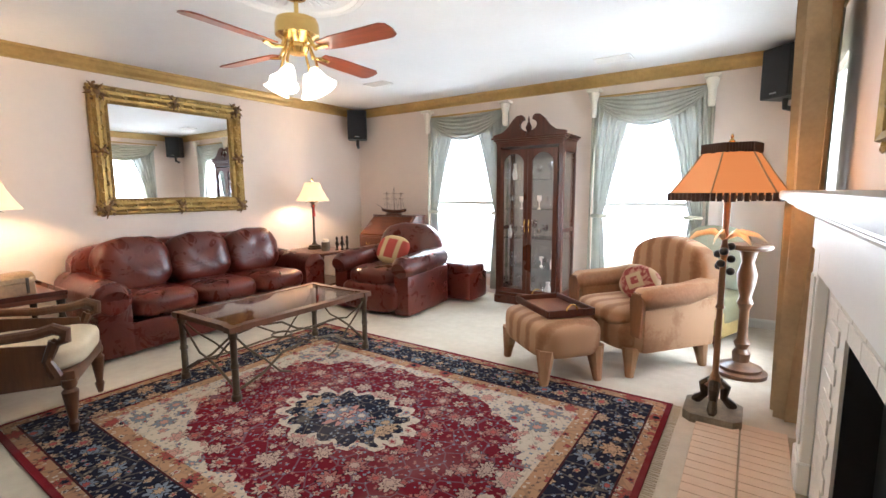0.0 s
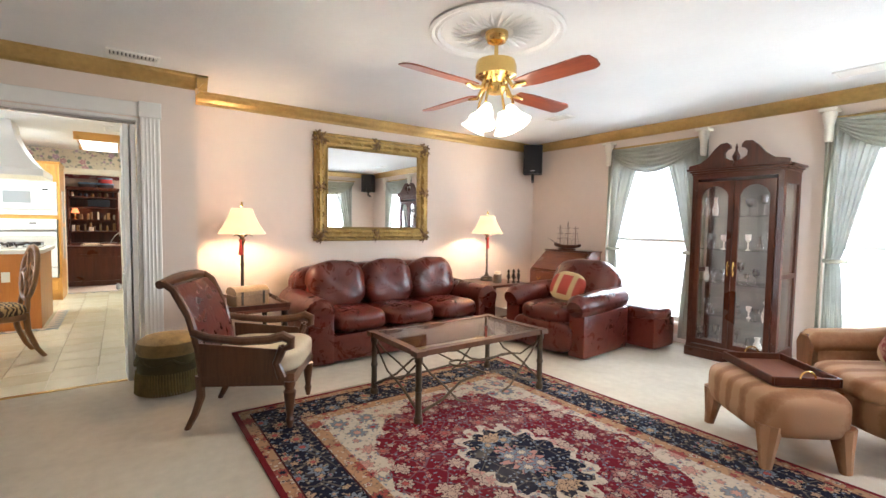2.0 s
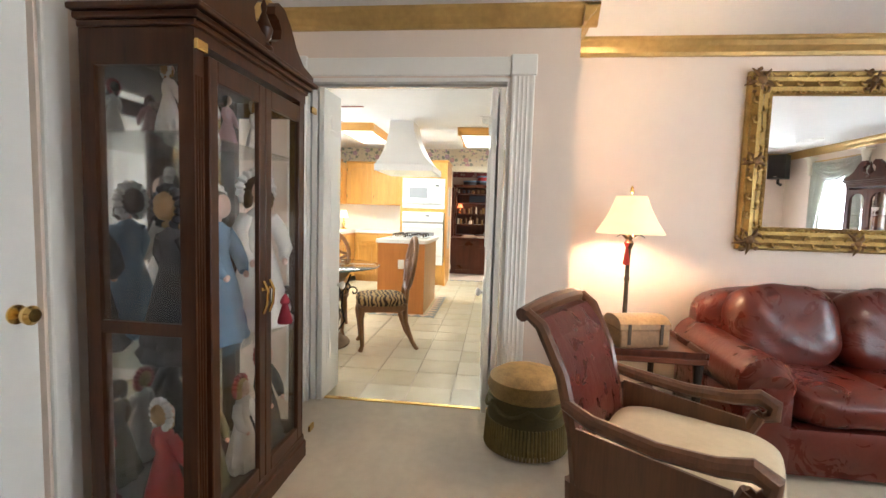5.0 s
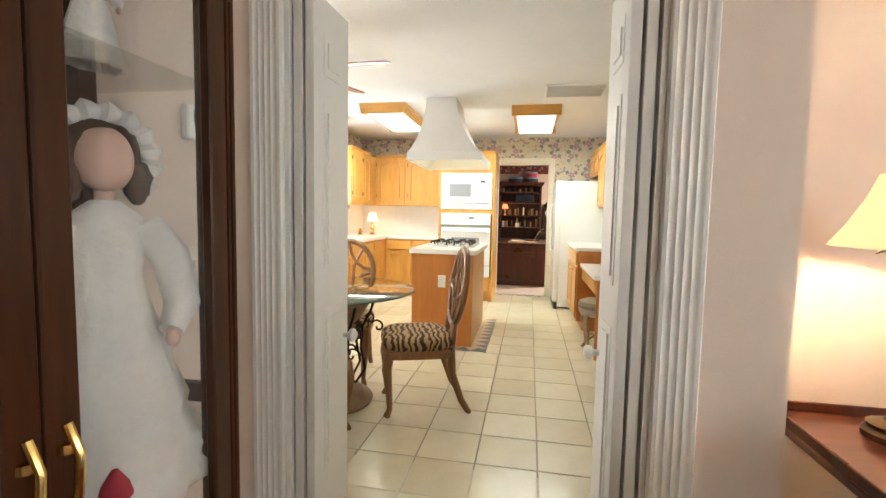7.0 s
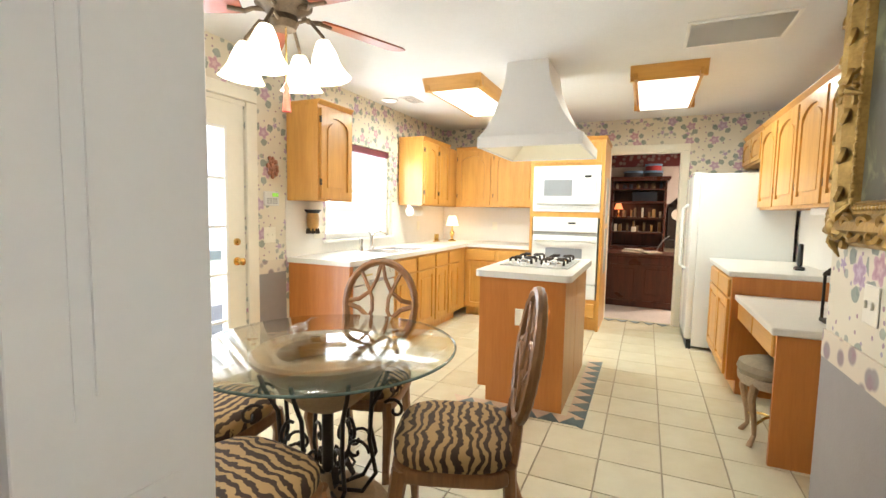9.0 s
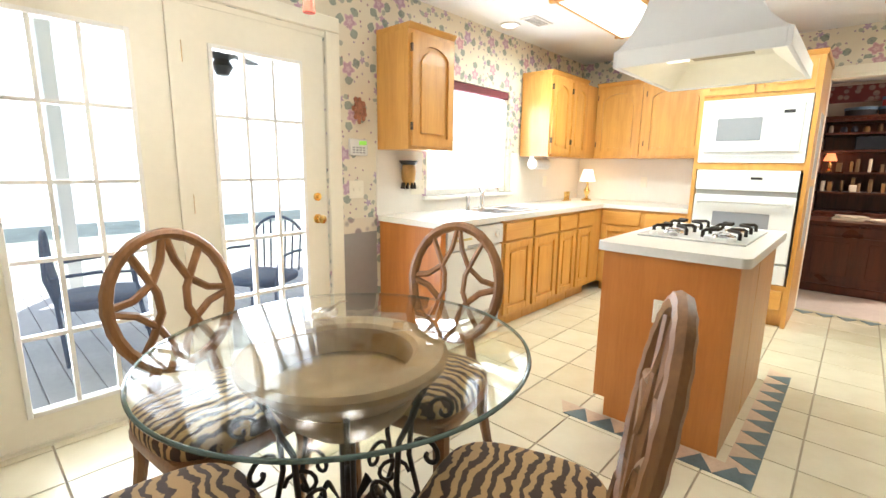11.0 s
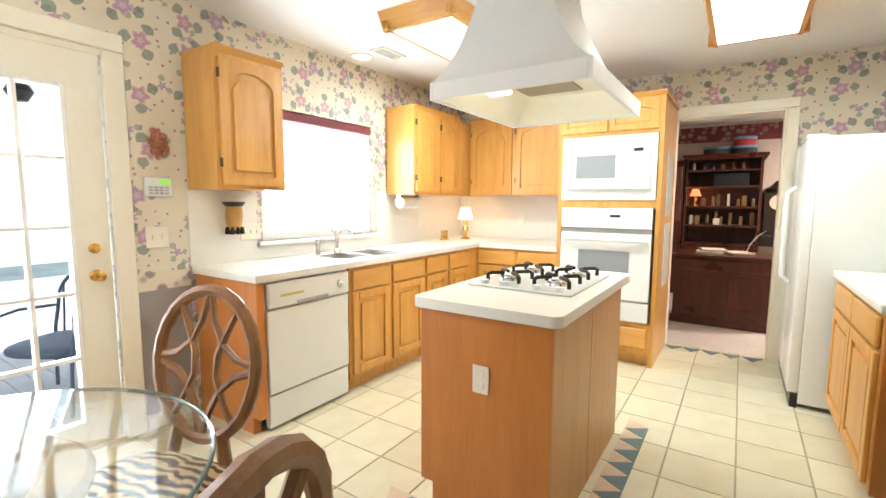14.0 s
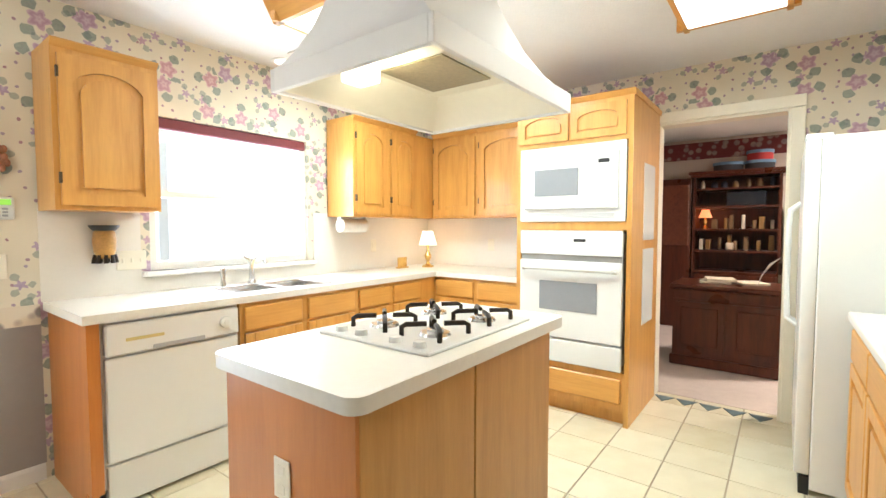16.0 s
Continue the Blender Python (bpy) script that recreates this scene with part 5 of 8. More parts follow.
def display_cabinet(name, label, m, w, d, h, arch, wood_m, shelves, back_m, side_cant=0.0):
    o = thing(name, label, "display cabinet", m)
    a, f, r = w / 2, -d / 2, d / 2
    part("plinth", bx(bx(BM(), -a - .015, f - .015, 0, a + .015, r, .09, .006), -a - .005, f - .008, .09, a + .005, r, .125, .006), wood_m, o)
    part("back_panel", bx(BM(), -a + .02, r - .015, .12, a - .02, r, h - .1), back_m, o, smooth=0)
    for s in (-1, 1):
        bm = BM()
        bx(bm, s * (a - .025) - .025, f, .125, s * (a - .025) + .025, f + .05, h - .1)
        ps = part("post", bm, wood_m, o)
        for j in range(3):
            part("reed", tube(BM(), [(s * (a - .038 + .013 * j), f - .001, .2), (s * (a - .038 + .013 * j), f - .001, h - .2)], .004, 6), wood_m, ps)
        part("post", bx(BM(), s * (a - .02) - .02, r - .05, .125, s * (a - .02) + .02, r, h - .1), wood_m, o, smooth=0)
        for z0, z1, e in ((.125, .19, 0), (h - .17, h - .1, 0), (h * .45, h * .45 + .04, .002)):
            part("side_rail", bx(BM(), s * a - .018 if s > 0 else -a + e, f + .05, z0, s * a - e if s > 0 else -a + .018, r - .05, z1), wood_m, o, smooth=0)
        part("side_pane", bx(BM(), s * (a - .01) - .002, f + .05, .19, s * (a - .01) + .002, r - .05, h - .17), GLASS, o, smooth=0).visible_shadow = False
        x0, x1 = (-a + .05, -.002) if s < 0 else (.002, a - .05)
        bm = BM()
        if arch:
            arch_frame(bm, x0, x1, .14, h - .13, .045, f - .018, f + .004)
        else:
            for q in ((x0, .14, x0 + .045, h - .13), (x1 - .045, .14, x1, h - .13), (x0 + .045, .14, x1 - .045, .2), (x0 + .045, h - .2, x1 - .045, h - .13)):
                bx(bm, q[0], f - .018, q[1], q[2], f + .004, q[3], .003)
        dr = part("door", bm, wood_m, o, smooth=0)
        part("pane", bx(BM(), x0 + .04, f - .008, .18, x1 - .04, f - .004, h - .15), GLASS, dr, "clear glass", 0).visible_shadow = False
        bm = BM()
        hx = -.024 if s < 0 else .024
        lathe(bm, [(.012, 0), (.012, .012)], (hx, f - .02, h * .5), 10)
        tube(bm, [(hx, f - .022, h * .52), (hx, f - .04, h * .5), (hx, f - .036, h * .47), (hx, f - .022, h * .45)], .006, 8)
        part("handle", bm, BRASS, dr, "brass bail pull")
    for z in shelves:
        part("shelf", bx(BM(), -a + .03, f + .03, z, a - .03, r - .016, z + .007), GLASS if arch else TABLEGLASS, o, "glass shelf", 0).visible_shadow = False
    bm = BM()
    bx(bm, -a, f - .004, h - .1, a, r, h - .06)
    for i, e in enumerate((.01, .025, .045)):
        bx(bm, -a - e, f - e - .005, h - .06 + i * .02, a + e, r, h - .04 + i * .02, .004)
    part("cornice", bm, wood_m, o, smooth=0)
    # broken swan-neck pediment
    for s in (-1, 1):
        low = [(s * (a + .03), h)]
        top = [(s * (a + .03), h + .03), (s * a * .8, h + .05), (s * a * .62, h + .1), (s * a * .48, h + .17), (s * a * .34, h + .215), (s * a * .2, h + .22), (s * a * .13, h + .195)]
        inn = [(s * a * .12, h + .165), (s * a * .2, h + .155), (s * a * .26, h + .125), (s * a * .24, h + .085), (s * a * .14, h + .06), (s * a * .05, h + .05), (s * a * .05, h)]
        part("pediment_scroll", prism(BM(), low + top + inn if s > 0 else (low + top + inn)[::-1], 'y', f - .03, f + .01), wood_m, o, smooth=0)
    part("finial", lathe(BM(), [(.035, h), (.035, h + .02), (.016, h + .04), (.03, h + .07), (.034, h + .09), (.02, h + .12), (.008, h + .15), (.012, h + .17), (0, h + .21)], (0, f - .01, 0), 14), wood_m, o)
    return o


CUX, CUY = -1.28, 5.66
display_cabinet("curio_cabinet", "tall mahogany curio cabinet with arched glass doors, glassware inside", pose(CUX, CUY, 0), .76, .40, 1.84, True, MAHOG, (.42, .74, 1.06, 1.38), M("curio_mirror_back", (.55, .55, .52), .2, .6, var=.05))
bm = BM()
random.seed(4)
CRYSTAL = glass("crystal", (.97, .98, 1), .02, .5)
for zi, z in enumerate((.13, .427, .747, 1.067, 1.387)):
    for i in range(7):
        x, y = CUX - .28 + .093 * i + random.uniform(-.015, .015), CUY - .08 + random.choice((-.05, .06))
        hh = random.uniform(.1, .2)
        r = random.uniform(.022, .038)
        kind = random.random()
        prof = [(r * .9, 0), (r * .9, .006), (.006, .012), (.006, hh * .5), (r, hh * .65), (r * 1.05, hh), (r * .95, hh), (r * .85, hh * .7), (0, hh * .55)] if kind < .6 else [(r * .8, 0), (r * 1.1, hh * .3), (r * .5, hh * .75), (r * .7, hh), (r * .6, hh), (0, hh * .3)]
        g = lone("glassware", lathe(BM(), prof, n=12), CRYSTAL if random.random() < .75 else PORCELAIN, "clear cut-glass stemware on a cabinet shelf", "glassware", pose(x, y, z), "glassware in the curio cabinet")
        g.visible_shadow = False

# doll cabinet against the south wall, front towards +y
DX, DY = -2.63, -.19
display_cabinet("doll_cabinet", "tall walnut glass cabinet filled with porcelain dolls, red tassel on handle", pose(DX, DY, 0, 0, 0, 180), .80, .38, 1.84, False, wood("cabinet_walnut", (.020, .0065, .002), (.06, .020, .007), .34, 'z', 1, .04, .25), (.70, 1.47), Nodes("cabinet_mirror_back").done((.62, .62, .6), .06, 1.0))
for x in (-.44, .44):
    for z in (.135, 1.7):
        lone("corner_mount", bx(BM(), -.026, -.006, 0, .026, .006, .03, .002), BRASS, "small brass corner mount on the cabinet post", "mount", pose(DX + x * .95, DY + .228, z))
lone("hanging_tassel", lathe(BM(), [(.004, .12), (.016, .1), (.02, .085), (.012, .075), (.03, .01), (.028, 0), (0, 0)], n=12), M("crimson_tassel", (.25, .015, .03), .8, var=.2), "crimson tassel hanging from the cabinet handle", "tassel", pose(DX - .03, DY + .275, .78))
HAIR = M("doll_hair", (.06, .03, .015), .6, var=.3, scale=30, bump=.4)
HAIR2 = M("doll_hair_fair", (.4, .24, .09), .6, var=.3, scale=30, bump=.4)
BLUEFAB = M("blue_stripe", (.14, .24, .36), .85, var=.3, scale=7, bump=.3)
REDFAB = M("red_fabric", (.35, .03, .03), .8, var=.2, scale=9, bump=.2)
DARKFAB = M("dark_fabric", (.03, .03, .035), .85, var=.3, scale=9, bump=.2)


DOLLSKIN = M("doll_bisque", (.66, .44, .35), .4, var=.08, scale=20)


def doll(x, y, z, hgt, dress, hair, bonnet=None, rz=180):
    """A plain doll in one mesh: gown, sleeves, head, hair and bonnet."""
    bm = BM()
    k = hgt
    mats = [dress, DOLLSKIN, hair, bonnet or hair]
    def mark(i, n0):
        bm.faces.ensure_lookup_table()
        for f in bm.faces[n0:]:
            f.material_index = i
    n = 26
    rows = []
    for r, h in ((.21, 0), (.225, .03), (.19, .07), (.20, .1), (.185, .17), (.165, .2), (.172, .23), (.13, .38), (.085, .52), (.072, .58), (.085, .66), (.08, .73), (.03, .77)):
        rows.append([bm.verts.new((k * r * math.cos(2 * math.pi * i / n) * (1 + .11 * math.sin(i * 2.4 + h * 9) * (1 - h)), k * r * .75 * math.sin(2 * math.pi * i / n) * (1 + .11 * math.sin(i * 2.4 + h * 9) * (1 - h)), k * h)) for i in range(n)])
    for p, q in zip(rows, rows[1:]):
        for i in range(n):
            bm.faces.new((p[i], p[(i + 1) % n], q[(i + 1) % n], q[i]))
    for s in (-1, 1):
        tube(bm, [(s * k * .085, 0, k * .71), (s * k * .14, -k * .02, k * .62), (s * k * .15, -k * .07, k * .5), (s * k * .11, -k * .11, k * .44)], [k * .045, k * .05, k * .045, k * .03], 10)
    mark(0, 0)
    c = len(bm.faces)
    lathe(bm, [(k * .022, k * .76), (k * .022, k * .8)], n=10)
    blob(bm, (0, -k * .01, k * .87), (k * .062, k * .066, k * .08), 2.2, 8)
    for s in (-1, 1):
        blob(bm, (s * k * .11, -k * .125, k * .425), (k * .018, k * .02, k * .025), 2, 4)
    mark(1, c)
    c = len(bm.faces)
    blob(bm, (0, k * .02, k * .885), (k * .085, k * .07, k * .085), 2.2, 8, k * .012, 40 / k)
    for s in (-1, 1):
        blob(bm, (s * k * .07, 0, k * .82), (k * .03, k * .04, k * .06), 2, 5, k * .01, 50 / k)
    mark(2, c)
    if bonnet:
        c = len(bm.faces)
        tube(bm, arc((0, k * .025, k * .88), k * .11, -60, 240, 40), [k * (.026 + .009 * math.sin(i * 2.1)) for i in range(41)], 8)
        mark(3, c)
    return lone("doll", bm, mats, "porcelain doll in a gown standing in the cabinet", "doll", pose(x, y, z, 0, 0, rz), "dolls in the cabinet", smooth=60)


doll(DX - .235, DY + .05, .708, .70, LACE, HAIR, LACE, 148)
doll(DX + .02, DY + .02, .708, .62, BLUEFAB, HAIR, LACE)
doll(DX + .25, DY + .0, .708, .60, DARKFAB, HAIR2, DARKFAB, 250)
doll(DX - .27, DY + .06, .127, .50, DARKFAB, HAIR, REDFAB)
doll(DX - .08, DY + .06, .127, .40, LACE, HAIR2, REDFAB)
doll(DX + .1, DY + .02, .127, .43, GREENFAB, HAIR)
doll(DX + .28, DY - .02, .127, .44, REDFAB, HAIR2, LACE, 250)
doll(DX - .24, DY + .03, 1.478, .24, LACE, HAIR2, LACE)
doll(DX - .08, DY + .0, 1.478, .23, M("rose_fabric", (.5, .28, .28), .85, var=.15, bump=.2), HAIR)
doll(DX + .08, DY + .02, 1.478, .24, LACE, HAIR, REDFAB)
doll(DX + .26, DY, 1.478, .25, LACE, HAIR2, LACE, 240)
lone("stuffed_bird", blob(blob(BM(), (0, 0, .05), (.09, .05, .05), 2, 8), (.07, 0, .1), (.035, .03, .035), 2, 6), LACE, "white stuffed bird on top of the cabinet", "ornament", pose(DX + .24, DY - .02, 1.84, 0, 0, 160), smooth=60)

# tall mahogany chest at the south wall
tc = thing("mahogany_chest", "tall dark red mahogany chest against the wall", "chest", pose(-.98, -.235, 0))
part("body", bx(BM(), -.35, -.255, .06, .35, .25, 1.44, .01), MAHOG, tc)
part("top", bx(bx(BM(), -.37, -.26, 1.44, .37, .272, 1.475, .01), -.36, -.26, 1.475, .36, .262, 1.5, .008), MAHOG, tc)
part("plinth", bx(BM(), -.36, -.26, 0, .36, .265, .06, .006), MAHOG, tc)
for i in range(6):
    d = part("drawer", bx(BM(), -.32, .25, .09 + i * .222, .32, .266, .09 + i * .222 + .205, .004), MAHOG, tc)
    for s in (-1, 1):
        part("pull", lathe(BM(), [(.014, 0), (.008, .012), (.016, .02), (0, .026)], n=10), BRASS, d).matrix_basis = pose(s * .18, .266, .09 + i * .222 + .1, -90, 0, 0)

# wall thermostat and dimmer beside the opening
o = thing("thermostat", "white wall thermostat with small grey display", "thermostat", pose(-3.51, S, 1.515, 0, 0, 90))
part("housing", bx(BM(), 0, -.045, -.055, .028, .045, .055, .005), APPL, o)
part("display", bx(BM(), .028, -.02, -.005, .0295, .02, .038), M("lcd", (.10, .12, .08), .2, var=.05), o, smooth=0)
o = thing("dimmer_switch", "cream dimmer switch plate with round knob", "light switch", pose(-3.505, S, 1.055, 0, 0, 90))
part("plate", bx(BM(), 0, -.06, -.06, .006, .06, .06, .003), CREAMP, o)
part("knob", lathe(BM(), [(.014, 0), (.013, .014), (0, .015)], n=14), CREAMP, o).matrix_basis = pose(.006, 0, 0, 0, 90, 0)


# upholstered chair and ottoman
def on_legs(o, spots, h, m, r0=.022, r1=.036):
    for x, y in spots:
        k = math.copysign(.02, x), math.copysign(.02, y)
        part("leg", tube(BM(), [(x + k[0], y + k[1], 0), (x + k[0] * .6, y + k[1] * .6, h * .4), (x, y, h)], [r0, (r0 + r1) / 2, r1 * 1.2], 10), m, o)


om = thing("upholstered_ottoman", "tan and rust ombre upholstered ottoman with padded legs", "ottoman", pose(-.42, 3.93, 0, 0, 0, -40))
part("body", blob(BM(), (0, 0, .29), (.345, .25, .135), 4.2, 14, .004, 6), OMBRE, om)
on_legs(om, ((-.27, -.18), (.27, -.18), (-.27, .18), (.27, .18)), .24, OMBRE, .028, .055)
uc = thing("upholstered_armchair", "tan and rust ombre rolled-arm upholstered chair", "armchair", pose(.06, 4.5, 0, 0, 0, -37))
part("seat_body", blob(BM(), (0, -.03, .27), (.31, .36, .12), 5, 12), OMBRE, uc)
part("seat_cushion", blob(BM(), (0, -.09, .40), (.27, .33, .075), 4, 12, .004, 6), OMBRE, uc)
bm = BM()
blob(bm, (0, .30, .58), (.37, .10, .34), 4.6, 14, 0, 1, lambda p: Vector((p.x, p.y, p.z if p.z < 0 else p.z * (.9 + .1 * math.cos(p.x * 3.0)))))
part("backrest", bm, OMBRE, uc)
for s in (-1, 1):
    bm = BM()
    bx(bm, s * .335 - .05, -.30, .18, s * .335 + .05, .32, .52, .03, 2)
    tube(bm, [(s * .35, -.33, .54), (s * .35, -.30, .55), (s * .35, .05, .56), (s * .33, .32, .6)], [.06, .08, .08, .07], 14)
    part("arm", bm, OMBRE, uc)
    part("arm_facing", prism(BM(), [(s * .35 - .04, .3), (s * .35 + .04, .3), (s * .35 + .06, .54), (s * .35 + .03, .6), (s * .35 - .03, .6), (s * .35 - .06, .54)], 'y', -.345, -.325), wood("chair_facing", (.12, .05, .02), (.25, .11, .05), .35), uc)
on_legs(uc, ((-.28, -.31), (.28, -.31), (-.28, .30), (.28, .30)), .2, OMBRE, .028, .05)
lone("cushion", blob(BM(), (0, 0, 0), (.17, .06, .13), 2.6, 12), TAPESTRY, "red tapestry throw pillow on the upholstered chair", "pillow", pose(.07, 4.42, .59, -24, 8, -37))
tr = thing("serving_tray", "brown leather serving tray with raised rim on the ottoman", "tray", pose(-.42, 3.98, .427, 0, 0, -40))
part("base", bx(BM(), -.24, -.17, 0, .24, .17, .012, .003), wood("tray_leather", (.11, .03, .012), (.19, .06, .025), .35, 'x'), tr)
bm = BM()
for q in ((-.25, -.18, .25, -.165), (-.25, .165, .25, .18), (-.25, -.165, -.235, .165), (.235, -.165, .25, .165)):
    bx(bm, q[0], q[1], 0, q[2], q[3], .05, .004)
part("rim", bm, MAHOG, tr, smooth=0)
for s in (-1, 1):
    part("handle", tube(BM(), arc((s * .25, 0, .045), .04, 0, 180, 8, 'yz'), .005, 6), BRASS, tr)
gc = thing("olive_wing_chair", "olive green upholstered chair behind the reading lamp", "armchair", pose(.40, 5.36, 0, 0, 0, -20))
part("seat_body", blob(BM(), (0, 0, .28), (.28, .28, .14), 5, 10), M("olive_chair", (.14, .13, .07), .85, var=.15, bump=.2), gc)
part("backrest", blob(BM(), (0, .24, .62), (.28, .07, .33), 3, 12), M("sage_back", (.27, .28, .20), .85, var=.15, bump=.2), gc)
part("skirt", bx(BM(), -.27, -.27, .06, .27, .27, .3, .02), M("gold_skirt", (.28, .2, .07), .8, var=.2, bump=.2), gc)
on_legs(gc, ((-.24, -.24), (.24, -.24), (-.24, .24), (.24, .24)), .1, MAHOG)

# floor lamp
fl = thing("floor_lamp", "palm-tree floor lamp with glowing amber fringed shade", "floor lamp", pose(FLAMP[0], FLAMP[1] - .15, 0))
part("base", prism(BM(), [(-.14, -.1), (-.1, -.14), (.1, -.14), (.14, -.1), (.14, .1), (.1, .14), (-.1, .14), (-.14, .1)], 'z', 0, .05), SILVERLEAF, fl)
for i in range(3):
    a = i * 120 + 30
    p = part("paw_foot", tube(BM(), [(.02, 0, .2), (.06, 0, .17), (.055, 0, .11), (.1, 0, .065), (.12, 0, .055)], [.03, .028, .02, .026, .014], 8), BRONZE, fl)
    p.matrix_basis = pose(0, 0, 0, 0, 0, a)
part("stem", lathe(BM(), [(.05, .18), (.03, .21), (.024, .24), (.016, .26), (.016, .62), (.024, .63), (.016, .65), (.016, .9), (.024, .94), (.014, .98), (.018, 1.25)], n=14), wood("lamp_pole", (.12, .05, .02), (.26, .12, .045), .35), fl)
for i in range(7):
    a = i * 2 * math.pi / 7
    part("palm_leaf", tube(BM(), [(0, 0, 1.0), (.07 * math.cos(a), .07 * math.sin(a), 1.045), (.14 * math.cos(a), .14 * math.sin(a), 1.03), (.19 * math.cos(a), .19 * math.sin(a), .99)], [.012, .02, .016, .003], 6, flat=.35), PALEGILT, fl)
for i in range(7):
    a, z = i * 2.2, .83 + .022 * i
    part("grape", blob(BM(), (.035 * math.cos(a), .035 * math.sin(a), z), (.022, .022, .022), 2, 5), BLACK, fl)
bm = BM()
rows = [[bm.verts.new((r * math.cos(math.pi / 3 * i + .3), r * math.sin(math.pi / 3 * i + .3), z)) for i in range(6)] for r, z in ((.28, 1.24), (.2, 1.35), (.125, 1.465))]
for p, q in zip(rows, rows[1:]):
    for i in range(6):
        bm.faces.new((p[i], p[(i + 1) % 6], q[(i + 1) % 6], q[i]))
sh = part("shade", bm, SHADE2, fl, "glowing amber panelled shade", 0)
sh.modifiers.new("thick", 'SOLIDIFY').thickness = .004
sh.visible_shadow = False
for r, z0, z1 in ((.288, 1.205, 1.25), (.135, 1.45, 1.5)):
    bm = BM()
    for i in range(6):
        a0, a1 = math.pi / 3 * i + .3, math.pi / 3 * (i + 1) + .3
        for j in range(10):
            t0, t1 = j / 10, (j + .85) / 10
            p0 = Vector((r * math.cos(a0), r * math.sin(a0), 0)).lerp(Vector((r * math.cos(a1), r * math.sin(a1), 0)), (t0 + t1) / 2)
            tube(bm, [(p0.x, p0.y, z1), (p0.x, p0.y, z0 + random.uniform(0, .006))], .012, 5)
    tagged(part("fringe", bm, M("dark_fringe", (.06, .03, .02), .8, var=.3), fl, "dark brown fringe", 0), kind="stuff")
for i in range(6):
    a = math.pi / 3 * i + .3
    part("shade_seam", tube(BM(), [(.282 * math.cos(a), .282 * math.sin(a), 1.24), (.202 * math.cos(a), .202 * math.sin(a), 1.35), (.127 * math.cos(a), .127 * math.sin(a), 1.465)], .004, 5), DRAPEGOLD, fl)
part("finial", lathe(BM(), [(.008, 1.46), (.008, 1.5), (.016, 1.515), (.006, 1.53), (.01, 1.54), (0, 1.555)], n=10), BRASS, fl)

PEDWOOD = wood("pedestal_wood", (.06, .026, .01), (.15, .066, .026), .35)
ped = thing("plant_pedestal", "turned brown wooden pedestal stand", "pedestal", pose(.72, 4.55, 0))
part("base", lathe(BM(), [(.16, 0), (.16, .025), (.13, .035), (.13, .055), (.09, .07), (.06, .09)], n=26), PEDWOOD, ped)
part("column", lathe(BM(), [(.05, .09), (.055, .15), (.035, .18), (.05, .22), (.032, .25), (.028, .45), (.05, .5), (.034, .54), (.052, .62), (.06, .7), (.036, .78), (.05, .84), (.06, .86)], n=20), PEDWOOD, ped)
part("top", lathe(BM(), [(.09, .86), (.13, .87), (.14, .885), (.13, .9), (0, .9)], n=26), PEDWOOD, ped)


# curtains: sheers drawn aside, swag valance, capital brackets
def drape(bm, x0, x1, z0, z1, tie, side, y, folds, depth):
    """One panel in the xz plane, swept to side at the height tie and hanging narrow below it."""
    n, k = folds * 6, 34
    rows = []
    anchor, span = (x0, x1 - x0) if side < 0 else (x1, x0 - x1)
    for j in range(k + 1):
        t = j / k
        z = z1 + (z0 - z1) * t
        if z > tie:
            u = (z - tie) / (z1 - tie)
            wid = .24 + .76 * u ** .8 - .10 * math.sin(math.pi * u)
        else:
            u = (tie - z) / max(.01, tie - z0)
            wid = .24 + .16 * u ** .6
        row = []
        for i in range(n + 1):
            q = i / n
            wob = math.sin(q * folds * 2 * math.pi + .5 * math.sin(4 * t + 2 * q)) + .3 * math.sin(q * folds * 5.3 * math.pi + 2)
            row.append(bm.verts.new((anchor + span * q * wid, y + depth * (.5 + .5 * wid) * wob, z)))
        rows.append(row)
    for p, q in zip(rows, rows[1:]):
        for i in range(n):
            bm.faces.new((p[i], p[i + 1], q[i + 1], q[i]))
    return bm


def swag(bm, x0, x1, z, drop, y, layers=6):
    n = 26
    rows = []
    for j in range(layers * 4 + 1):
        t = j / (layers * 4)
        row = []
        for i in range(n + 1):
            u = i / n
            sag = math.sin(math.pi * u) ** .8
            zz = z - .02 - t * (.05 + (drop - .05) * sag) - .03 * sag
            yy = y - .035 * sag - .014 * math.sin(t * layers * 2 * math.pi) * (.3 + .7 * sag)
            row.append(bm.verts.new((x0 + (x1 - x0) * u, yy, zz)))
        rows.append(row)
    for p, q in zip(rows, rows[1:]):
        for i in range(n):
            bm.faces.new((p[i], p[i + 1], q[i + 1], q[i]))
    return bm


